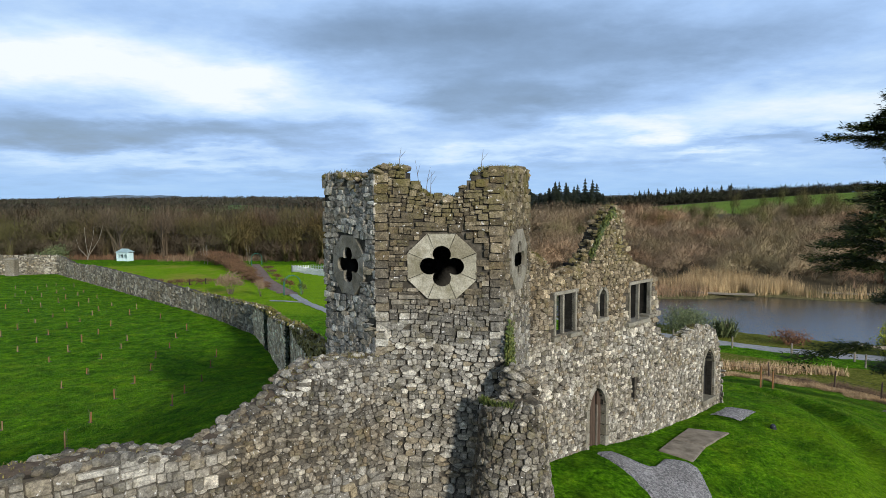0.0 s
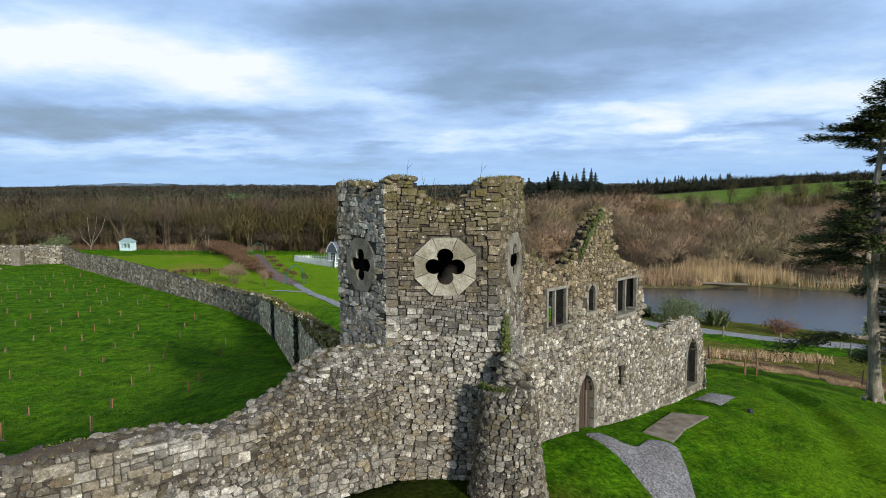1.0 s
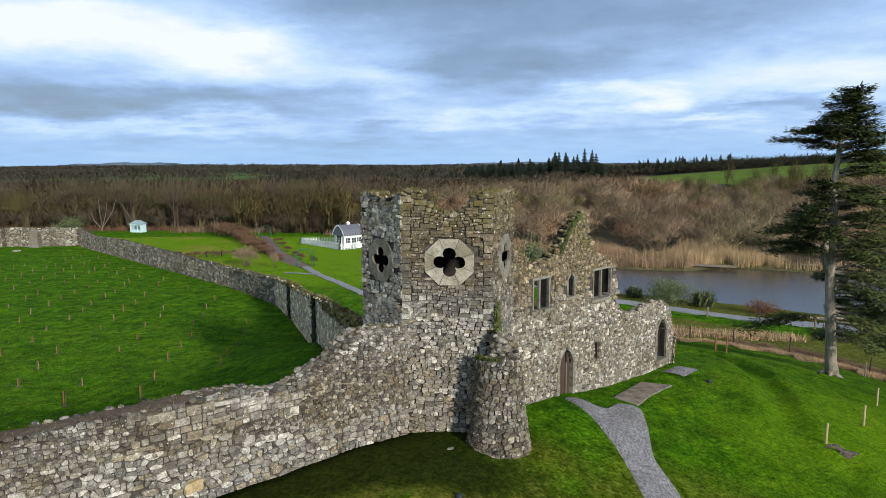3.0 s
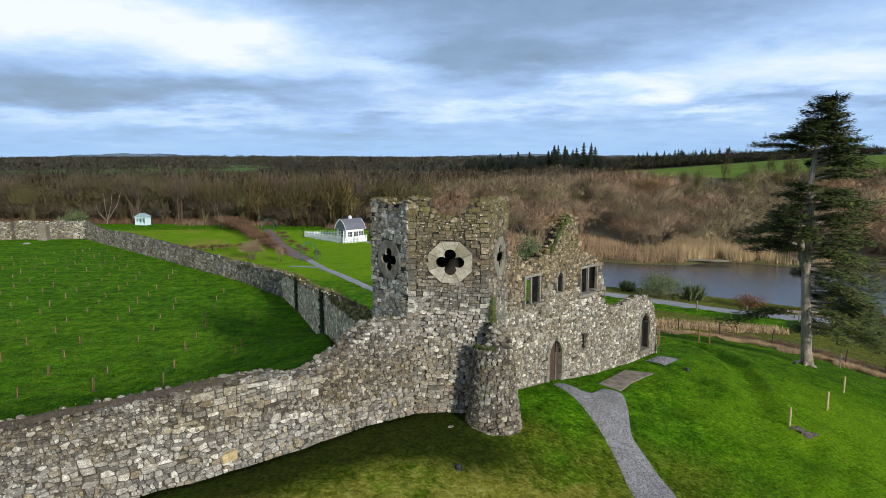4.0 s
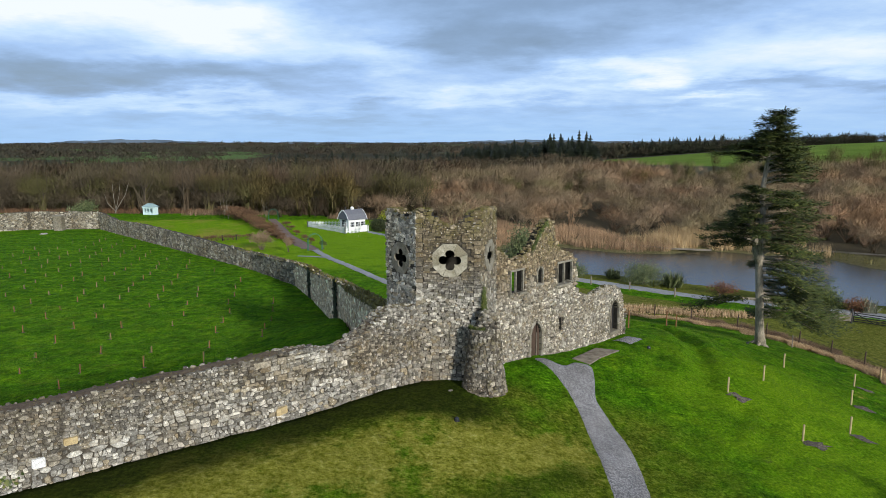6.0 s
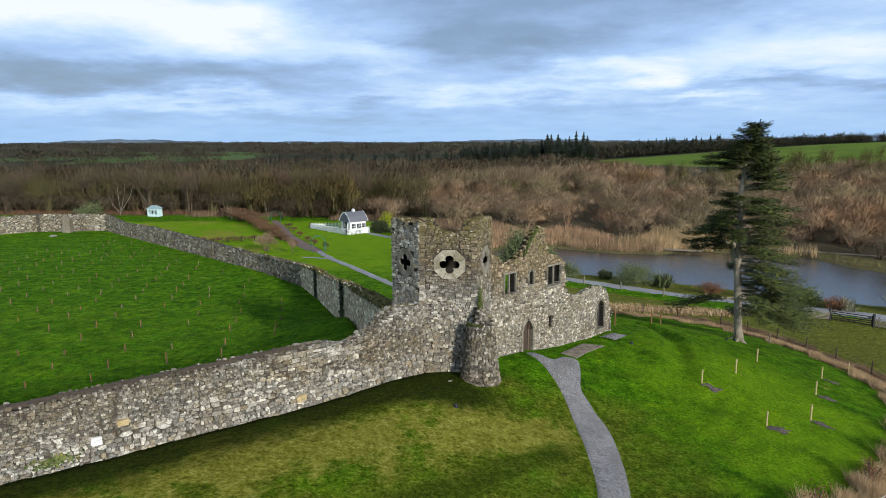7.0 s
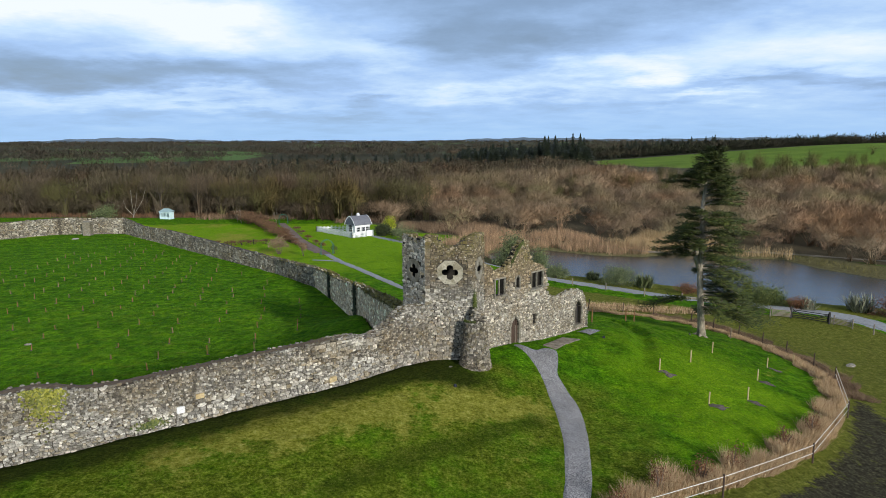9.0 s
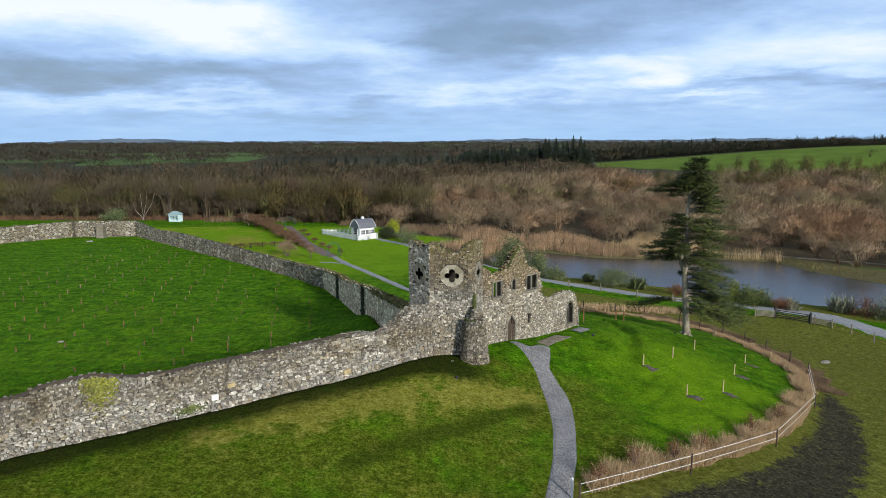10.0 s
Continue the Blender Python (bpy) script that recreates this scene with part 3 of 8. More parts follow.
def land(x, y):
    x, y = np.asarray(x, float), np.asarray(y, float)
    plain = -2.3 - 0.03 * (np.clip(y, -40, 160) - 20)
    z = plain.copy() if plain.shape else np.array(float(plain))
    for a, b, s, k in BUMPS:
        z = z + k * np.exp(-((x - a) ** 2 + (y - b) ** 2) / (2 * s * s))
    orch = step(-0.35, 0.35, inside(ORCHARD, x, y))
    foot = plain
    for a, b, q, k in ((-4, 23, 5.5, 3.3), (-9, 34.5, 4.5, 1.75)):
        foot = foot + k * np.exp(-((x - a) ** 2 + (y - b) ** 2) / (2 * q * q))
    z = z * (1 - orch) + foot * orch
    z = z + 0.05 * np.sin(x * 0.9 + np.sin(y * 0.7)) * np.cos(y * 0.8 + 0.5 * np.sin(x * 0.5)) + 0.03 * np.sin(x * 2.3 + y * 1.1) * np.sin(y * 2.7 - x)
    # an old hollow way that curls round the mound from the end of the hall
    hollow = -np.abs(inside([(12.2, 36.5), (14.3, 34.5), (14.9, 31.4), (14.7, 27.6), (14.0, 24.5), (13.1, 21.7), (11.8, 19.3), (10.8, 17.6), (10.7, 17.6), (11.7, 19.4), (13.0, 21.8), (13.9, 24.6), (14.6, 27.7), (14.8, 31.3), (14.2, 34.4)], x, y))
    z = z + (0.18 * np.exp(-((hollow + 1.4) / 0.7) ** 2) - 0.38 * np.exp(-(hollow / 0.6) ** 2)) * step(18.0, 27.0, y)
    # narrow terraces trodden by cattle along its inner bank
    z = z + 0.09 * np.sin(hollow * 4.4 + 0.8 * np.sin(y * 0.4)) * np.exp(-((hollow + 3.0) / 1.9) ** 2) * step(12.5, 15.0, x + 0.12 * np.abs(y - 26))
    # the far rise with its green field, and rolling country to the skyline
    z = z + 19.0 * np.exp(-((x - 330) ** 2 / (2 * 150.0 ** 2) + (y - 470) ** 2 / (2 * 130.0 ** 2)))
    z = z + 6.0 * np.exp(-((x - 130) ** 2 / (2 * 70.0 ** 2) + (y - 230) ** 2 / (2 * 60.0 ** 2)))
    z = z + step(500, 1500, y) * (5.0 * np.sin(x * 0.004 + 1.0) * np.sin(y * 0.003) + 5.0)
    pond = inside(POND, x, y)
    near = step(-7.0, -0.5, pond)
    z = z * (1 - near) + np.maximum(np.minimum(z, WATER_Z + 0.35), WATER_Z + 0.12) * near
    return z - 0.9 * step(-0.4, 2.5, pond) * (pond > -0.4)


def land1(x, y):
    return float(land(np.array([x]), np.array([y]))[0])


def graded(lo, hi, spans):
    """Coordinates that grow coarser outwards: spans of (from, to, pace), with doubling beyond."""
    out = []
    for a, b, pace in spans:
        out += list(np.arange(a, b, pace))
    first, last = out[0], spans[-1][1]
    out.append(last)
    pace = spans[-1][2]
    while out[-1] < hi:
        pace *= 1.12
        out.append(out[-1] + pace)
    pace, head = spans[0][2], []
    p = first
    while p > lo:
        pace *= 1.12
        p -= pace
        head.append(p)
    return np.array(head[::-1] + out)


gx = graded(-3200, 3200, [(-36, 36, 0.45), (36, 80, 1.0)])
gy = graded(-220, 4500, [(-8, 62, 0.45), (62, 130, 1.0)])
GX, GY = np.meshgrid(gx, gy)
GZ = land(GX, GY)
nx, ny = len(gx), len(gy)
idx = np.arange(nx * ny).reshape(ny, nx)
quads = np.stack([idx[:-1, :-1], idx[:-1, 1:], idx[1:, 1:], idx[1:, :-1]], -1).reshape(-1, 4)
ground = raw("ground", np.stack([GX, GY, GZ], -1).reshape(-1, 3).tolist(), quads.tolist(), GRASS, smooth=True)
FENCE = [(5.9, 1.0), (8.0, 2.6), (12.8, 5.4), (17.0, 8.6), (20.6, 12.0), (24.5, 16.2), (27.4, 20.8), (30.0, 25.2), (31.2, 29.6), (31.2, 35.0), (30.4, 40.0), (28.8, 45.0), (26.4, 49.6), (22.0, 52.8), (17.0, 54.2), (11.0, 55.0)]
PADDOCK = [(5.4, -1.5), (6.4, -60.0), (90.0, -60.0), (90.0, 20.0), (58.0, 34.5), (47.5, 46.0), (44.5, 54.0), (37.4, 57.5), (30.0, 62.5), (20.1, 69.2), (8.0, 70.0), (8.0, 55.5)] + FENCE[::-1]
# dry turf in a band across the lawn below the curtain wall
STRAW_BAND = [(-13.0, 3.4), (-8.0, 7.6), (-4.0, 9.2), (0.0, 10.6), (4.0, 12.2), (0.0, 10.4), (-4.0, 9.0), (-8.0, 7.4)]
DARK_GREEN_BAND = [(-6.0, 2.0), (-3.6, 4.2), (0.0, 7.0), (4.4, 10.8), (0.0, 6.8), (-3.6, 4.0)]
# mown grass along the lane
LANE_EDGE = [(4.3, 82.3), (11.2, 73.9), (20.1, 69.0), (29.9, 62.1), (37.4, 58.8), (37.4, 58.7), (29.9, 62.0), (20.1, 68.9), (11.2, 73.8)]
unmown = 1 - np.exp(-(inside(LANE_EDGE, GX, GY) / 2.6) ** 4)
zones = {
    "worn": 0.95 * np.exp(-(inside(STRAW_BAND, GX, GY) / 2.0) ** 2) + 0.26 * np.clip(1.3 - ((GX + 4.0) / 13.0) ** 2 - ((GY - 5.0) / 10.0) ** 2, 0, 1) + 0.4 * np.exp(-((GX - 2.2) / 2.0) ** 2 - ((GY - 12.0) / 1.5) ** 2),
    "yellow_turf": np.maximum(0.68 * np.exp(-(((GX - 17.5) / 8) ** 2 + ((GY - 19.5) / 12.5) ** 2) ** 1.3), 0.80 * step(60, 80, GY) * step(-2, -8, GX) * step(150, 140, GY) * step(-0.5, 1.5, -inside(ORCHARD, GX, GY))),
    "pasture": step(-8, 8, inside([(70, 470), (118, 370), (150, 305), (260, 330), (420, 330), (600, 420), (560, 500), (300, 505), (120, 500)], GX, GY)) + step(-6, 6, inside([(-420, 300), (-250, 262), (-205, 290), (-230, 350), (-420, 380)], GX, GY)),
    # band of darker grass tone along the curtain wall and tower foot
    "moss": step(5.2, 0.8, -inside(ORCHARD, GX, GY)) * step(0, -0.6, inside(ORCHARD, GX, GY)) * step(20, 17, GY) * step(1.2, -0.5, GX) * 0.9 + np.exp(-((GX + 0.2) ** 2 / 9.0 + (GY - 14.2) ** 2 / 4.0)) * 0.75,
    "dark_green": np.exp(-(inside(DARK_GREEN_BAND, GX, GY) / 1.0) ** 2),
    "rough": step(-2.4, -1.0, inside(PADDOCK, GX, GY)) * unmown,
    "verge": 0.75 * step(-9.5, -6.0, inside(POND, GX, GY)) * step(94, 86, GY) * step(3.0, 6.0, GX) * unmown,
    "straw": step(62, 72, GY) * step(-30, -38, GX + 0.3 * (GY - 100)) * step(150, 140, GY) * step(-0.5, 1.5, -inside(ORCHARD, GX, GY)),
    "lawn": step(14, 8, GX) * step(20, 15, GY) * step(0.5, -0.5, inside(ORCHARD, GX, GY)),
    "shore": step(3.0, 1.5, inside(POND, GX, GY)) * step(-9.0, -6.0, inside(POND, GX, GY)) * step(82, 92, GY + 0.45 * (GX - 50) * (GX > 50)),
    "mud": step(-1.0, 0.8, inside(PADDOCK, GX, GY) - np.interp(GY, [0, 10, 20, 26], [1.5, 1.1, 0.5, 0.3])) * step(1.2, -1.2, inside(PADDOCK, GX, GY) - np.interp(GY, [0, 10, 20, 26], [6.8, 4.8, 2.9, 1.1])) * step(29, 22, GY) * step(5, 9, GX) * step(-9, -3, GY),
    "litter": step(-4, 4, inside([(-400, 168), (-46, 164), (-30, 150), (-20, 140), (-14, 126), (0, 118), (26, 113), (44, 110), (62, 104), (70, 92), (90, 72), (140, 66), (200, 80), (240, 200), (150, 265), (60, 330), (-400, 310)], GX, GY)),
}
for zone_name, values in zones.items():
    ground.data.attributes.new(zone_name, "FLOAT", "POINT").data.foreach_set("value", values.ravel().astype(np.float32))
tagged(ground, "green winter grass over rolling land and a mound", "ground", kind="structure")


def sheet(name, left, right, mat, lift, label, category, parts=60, across=6, kind="structure", edge=-0.03):
    """A strip of ground between two edges, laid on the land."""
    def along(pts, n):
        pts = np.array(pts, float)
        d = np.r_[0, np.cumsum(np.hypot(*np.diff(pts, axis=0).T))]
        s = np.linspace(0, d[-1], n)
        out = np.stack([np.interp(s, d, pts[:, 0]), np.interp(s, d, pts[:, 1])], -1)
        for _ in range(3):
            out[1:-1] = (out[:-2] + 2 * out[1:-1] + out[2:]) / 4
        return out
    a, b = along(left, parts), along(right, parts)
    wob = np.array([noise.noise((i * 0.8, 0.3, len(name))) for i in range(parts)]) * 0.06
    wob2 = np.array([noise.noise((i * 0.8, 5.3, len(name))) for i in range(parts)]) * 0.06
    side = (b - a) / np.maximum(np.hypot(*(b - a).T), 0.01)[:, None]
    a, b = a + side * wob[:, None], b + side * wob2[:, None]
    k = np.linspace(0, 1, across + 1)[None, :, None]
    p = a[:, None] * (1 - k) + b[:, None] * k
    z = land(p[..., 0], p[..., 1])
    camber = lift * np.minimum(1, np.minimum(np.arange(across + 1), np.arange(across, -1, -1)) * 1.0)
    z = z + camber[None, :] + (camber[None, :] == 0) * edge
    verts = np.concatenate([p, z[..., None]], -1).reshape(-1, 3)
    w = across + 1
    faces = [(i * w + j, i * w + j + 1, (i + 1) * w + j + 1, (i + 1) * w + j) for i in range(parts - 1) for j in range(across)]
    return tagged(raw(name, verts.tolist(), faces, mat, smooth=True), label, category, kind=kind)


water = raw("water", [(x, y, WATER_Z) for x, y in ((-10, 40), (150, 20), (150, 120), (-10, 125))], [(0, 1, 2, 3)], WATER)
tagged(water, "dark still pond water with faint ripples", "pond", kind="structure")

sheet("path", [(3.6, 21.1), (4.4, 19.5), (4.75, 18.2), (5.2, 16.4), (5.35, 14.6), (5.5, 12.3), (5.5, 10.4), (5.45, 8.5), (4.95, 4.6), (4.15, 1.2), (2.5, -6), (0.5, -14), (-0.5, -30), (-1.0, -70)], [(4.2, 21.5), (4.8, 20.6), (5.3, 20.6), (5.9, 22.1), (6.9, 22.0), (6.8, 20.5), (6.35, 18.0), (6.85, 16.2), (7.25, 14.2), (7.3, 12.4), (7.0, 9.0), (6.45, 5.0), (5.55, 1.4), (4.0, -6), (2.0, -14), (1.0, -30), (0.5, -70)],
      GRAVEL, 0.05, "grey gravel path worn into the grass", "path", 320, 10)
sheet("gravel_pad", [(9.0, 27.3), (10.0, 28.4)], [(10.2, 26.7), (11.3, 27.9)], GRAVEL, 0.05, "small grey gravel pad before the arched doorway", "path", 12, 4)
sheet("road", [(-3, 92), (4.3, 83.8), (11.2, 75.4), (20.1, 70.5), (29.9, 63.6), (37.4, 60.3), (45.6, 55.4), (49.5, 46.9), (58, 36), (75, 22)],
      [(-2, 96), (4.5, 87), (11.5, 78.1), (20.8, 73.4), (30.9, 66.4), (38.5, 63), (48, 58.2), (52.5, 49.8), (61, 38.5), (78, 24.5)], ROAD, 0.07, "pale gravel lane along the pond", "road", 90, 5)
GARDEN_WAY = [(-47.6, 146.5), (-41.2, 130), (-34.2, 111), (-28.6, 99), (-24.1, 89.6), (-19.4, 79.9), (-14.4, 71.6), (-10.5, 64.8), (-5.0, 56.0)]
sheet("earth_path", [(x - 0.8, y - 0.4) for x, y in GARDEN_WAY[:5]], [(x + 0.8, y + 0.4) for x, y in GARDEN_WAY[:5]], BRICKPATH, 0.13, "reddish-brown bare earth path between garden beds", "path", 60, 4, edge=0.06)
sheet("garden_path", [(x - 0.5, y - 0.28) for x, y in GARDEN_WAY[4:]], [(x + 0.5, y + 0.28) for x, y in GARDEN_WAY[4:]], ROAD, 0.13, "narrow pale gravel garden path through grass", "path", 80, 4, edge=0.06)
sheet("cross_path", [(-20.9, 81.6), (-25.0, 82.2)], [(-20.7, 82.3), (-25.0, 82.9)], ROAD, 0.13, "short pale gravel path branching off", "path", 10, 3, edge=0.06)
sheet("track_to_cottage", [(-20.6, 117), (-14, 108), (-6, 97)], [(-19.0, 118.4), (-12.4, 109.4), (-4.4, 98.4)], ROAD, 0.05, "narrow grey path from the cottage", "path", 20, 3)


# ---- rubble masonry ----
def courses(length, low, high, cmin, cmax, seed, long=1.0):
    """Stones of an uneven coursed rubble face: middle, width and height, all in metres on the face."""
    r = np.random.default_rng(seed)
    out, v = [], low
    while v < high:
        h = r.uniform(cmin, cmax)
        u = -r.uniform(0, 0.3)
        while u < length + 0.1:
            w = long * h * r.choice([0.6, 0.95, 1.4, 2.0, 2.9], p=[0.18, 0.27, 0.25, 0.18, 0.12]) * r.uniform(0.85, 1.15)
            w = max(w, 0.08)
            if h > 0.65 * cmax and r.random() < 0.42:
                k = r.uniform(0.35, 0.65)
                if r.random() < 0.3:
                    j = r.uniform(0.35, 0.65)
                    out += [(u + w * j / 2, v + h * k / 2, w * j, h * k), (u + w * (1 + j) / 2, v + h * k / 2, w * (1 - j), h * k)]
                else:
                    out.append((u + w / 2, v + h * k / 2, w, h * k))
                out.append((u + w / 2, v + h * (1 + k) / 2, w, h * (1 - k)))
            else:
                out.append((u + w / 2, v + h / 2, w, h))
            u += w
        v += h
    a = np.array(out)
    wav = 0.08 * np.sin(a[:, 0] * 1.1 + seed + a[:, 1] * 0.2) + 0.045 * np.sin(a[:, 0] * 2.7 + a[:, 1] * 0.6 + seed)
    a[:, 1] += wav
    a[:, 0] += 0.05 * np.sin(a[:, 1] * 2.1 + a[:, 0] * 0.8)
    return a


def clip_cell(poly, px, py, nx_, ny_):
    """The part of a polygon on the near side of a line through (px, py) with that outward way."""
    out = []
    n = len(poly)
    for i in range(n):
        a, b = poly[i], poly[(i + 1) % n]
        da = (a[0] - px) * nx_ + (a[1] - py) * ny_
        db = (b[0] - px) * nx_ + (b[1] - py) * ny_
        if da <= 0:
            out.append(a)
        if (da < 0 < db) or (db < 0 < da):
            k = da / (da - db)
            out.append((a[0] + (b[0] - a[0]) * k, a[1] + (b[1] - a[1]) * k))
    return out


def square_cell(u, v, w, h, gap, r):
    """The outline of a roughly squared stone, with worn corners and edges that are not quite straight."""
    hw, hh = w / 2 - gap / 2, h / 2 - gap / 2
    j = lambda k: 1 - r.uniform(0, k)
    corners = [(-hw * j(0.05), -hh * j(0.10)), (hw * j(0.05), -hh * j(0.10)), (hw * j(0.05), hh * j(0.10)), (-hw * j(0.05), hh * j(0.10))]
    out = []
    for k in range(4):
        a, b, c = corners[k - 1], corners[k], corners[(k + 1) % 4]
        f, g = r.uniform(0.04, 0.20), r.uniform(0.04, 0.20)
        if abs(b[0] - a[0]) > abs(b[1] - a[1]):
            f *= h / max(w, h)
        else:
            g *= h / max(w, h)
        out += [(b[0] + (a[0] - b[0]) * f, b[1] + (a[1] - b[1]) * f), (b[0] + (c[0] - b[0]) * g, b[1] + (c[1] - b[1]) * g)]
    turn = r.normal(0, 0.04)
    return [(u + x - y * turn, v + y + x * turn) for x, y in out]


def rubble_cells(stones, r, gap, stretch=1.7, square=False):
    """Irregular close-fitted outlines, one to a stone, each drawn in from its neighbours by half the joint."""
    if square:
        return [square_cell(*row[:4], gap, r) for row in stones]
    u = stones[:, 0] + r.uniform(-0.16, 0.16, len(stones)) * stones[:, 2]
    v = stones[:, 1] + r.uniform(-0.16, 0.16, len(stones)) * stones[:, 3]
    w, h = stones[:, 2], stones[:, 3]
    pu, pv = u, v * stretch
    order = np.argsort(pu)
    spu, spv = pu[order], pv[order]
    cells = []
    for i in range(len(stones)):
        reach = max(w[i], h[i] * stretch) + 0.32
        lo, hi = np.searchsorted(spu, pu[i] - reach), np.searchsorted(spu, pu[i] + reach)
        dx, dy = spu[lo:hi] - pu[i], spv[lo:hi] - pv[i]
        d2 = dx * dx + dy * dy
        near = np.argsort(d2)[1:15]
        hw, hh = w[i] * 0.66, h[i] * stretch * 0.70
        poly = [(-hw, -hh), (hw, -hh), (hw, hh), (-hw, hh)]
        for k in near:
            x, y, l = dx[k], dy[k], math.sqrt(d2[k])
            if l < 1e-4:
                continue
            m = 0.5 - gap * 0.5 / l
            poly = clip_cell(poly, x * m, y * m, x / l, y / l)
            if len(poly) < 3:
                break
        if len(poly) < 3:
            cells.append(None)
            continue
        pts = [(u[i] + a, v[i] + b / stretch) for a, b in poly]
        # drop slivers and blunt the corners
        keep = [pts[0]]
        for q in pts[1:]:
            if math.dist(q, keep[-1]) > 0.018:
                keep.append(q)
        if len(keep) > 3 and math.dist(keep[0], keep[-1]) < 0.018:
            keep.pop()
        if len(keep) < 3:
            cells.append(None)
            continue
        blunt = []
        for k in range(len(keep)):
            a, b, c = keep[k - 1], keep[k], keep[(k + 1) % len(keep)]
            f = r.uniform(0.07, 0.18)
            blunt += [(b[0] + (a[0] - b[0]) * f, b[1] + (a[1] - b[1]) * f), (b[0] + (c[0] - b[0]) * f, b[1] + (c[1] - b[1]) * f)]
        cells.append(blunt)
    return cells


def lay_stones(parent, stones, place, mats, singles, gap=0.012, proud=0.06, seed=1, name="stone", stretch=1.7, square=False, bounds=None):
    """Sets fitted stones on a face. place(u, v, d) gives points; singles chooses by place which ones are pieces of their own."""
    r = np.random.default_rng(seed)
    cells = rubble_cells(stones, r, gap, stretch, square)
    alone = np.zeros(len(stones), bool)
    alone[np.nonzero(singles(stones[:, 0], stones[:, 1]))[0][:300]] = True
    au, av, ad, faces, n = [], [], [], [], 0
    for i, cell in enumerate(cells):
        if cell is None:
            continue
        if bounds:
            cell = [(min(max(p[0], bounds[0]), bounds[1]), p[1]) for p in cell]
            if max(p[0] for p in cell) - min(p[0] for p in cell) < 0.05:
                continue
        k = len(cell)
        cu, cv = sum(p[0] for p in cell) / k, sum(p[1] for p in cell) / k
        shrink = r.uniform(0.90, 0.97)
        out = proud * r.uniform(0.15, 1.0)
        tilt_u, tilt_v = r.uniform(-0.08, 0.08), r.uniform(-0.08, 0.08)
        inner = [(cu + (p[0] - cu) * shrink, cv + (p[1] - cv) * shrink) for p in cell]
        deep = [out + (q[0] - cu) * tilt_u + (q[1] - cv) * tilt_v + r.uniform(-0.16, 0.16) * proud for q in inner]
        us_, vs_ = [p[0] for p in cell] + [q[0] for q in inner] + [cu], [p[1] for p in cell] + [q[1] for q in inner] + [cv]
        ds_ = [-0.075] * k + deep + [out + r.uniform(0.0, 0.25) * proud]
        fs_ = [(k + j, k + (j + 1) % k, 2 * k) for j in range(k)] + [(j, (j + 1) % k, k + (j + 1) % k, k + j) for j in range(k)]
        if alone[i]:
            pts = place(np.array(us_), np.array(vs_), np.array(ds_))
            mid = Vector(pts.mean(0))
            ob = new(name, mesh_of(name, [Vector(p) - mid for p in pts], fs_, mats))
            ob.parent = parent
            ob.matrix_parent_inverse = parent.matrix_world.inverted()
            ob.location = mid
        else:
            au += us_
            av += vs_
            ad += ds_
            faces += [tuple(n + q for q in f) for f in fs_]
            n += 2 * k + 1
    if au:
        pts = place(np.array(au), np.array(av), np.array(ad))
        raw("masonry", pts.tolist(), faces, mats, parent, kind="stuff")


def flat_face(a, b):
    """place() for an upright face seen with a on its left hand and b on its right; d is outwards."""
    a, b = np.array(a, float), np.array(b, float)
    e = (b - a) / np.hypot(*(b - a))
    nrm = np.array([e[1], -e[0]])
    return lambda u, v, d: np.stack([a[0] + e[0] * u + nrm[0] * d, a[1] + e[1] * u + nrm[1] * d, v + 0 * u], -1)


def bent_face(pts, smooth=6):
    """The same along a bent line."""
    pts = np.array(pts, float)
    s = np.r_[0, np.cumsum(np.hypot(*np.diff(pts, axis=0).T))]
    fine = np.linspace(0, s[-1], int(s[-1] / 0.5) + 2)
    q = np.stack([np.interp(fine, s, pts[:, 0]), np.interp(fine, s, pts[:, 1])], -1)
    for _ in range(smooth):
        q[1:-1] = (q[:-2] + 2 * q[1:-1] + q[2:]) / 4
    t = np.gradient(q, axis=0)
    t /= np.hypot(*t.T)[:, None]

    def place(u, v, d):
        x, y = np.interp(u, fine, q[:, 0]), np.interp(u, fine, q[:, 1])
        tx, ty = np.interp(u, fine, t[:, 0]), np.interp(u, fine, t[:, 1])
        return np.stack([x + ty * d, y - tx * d, v + 0 * u], -1)
    return place, s[-1]


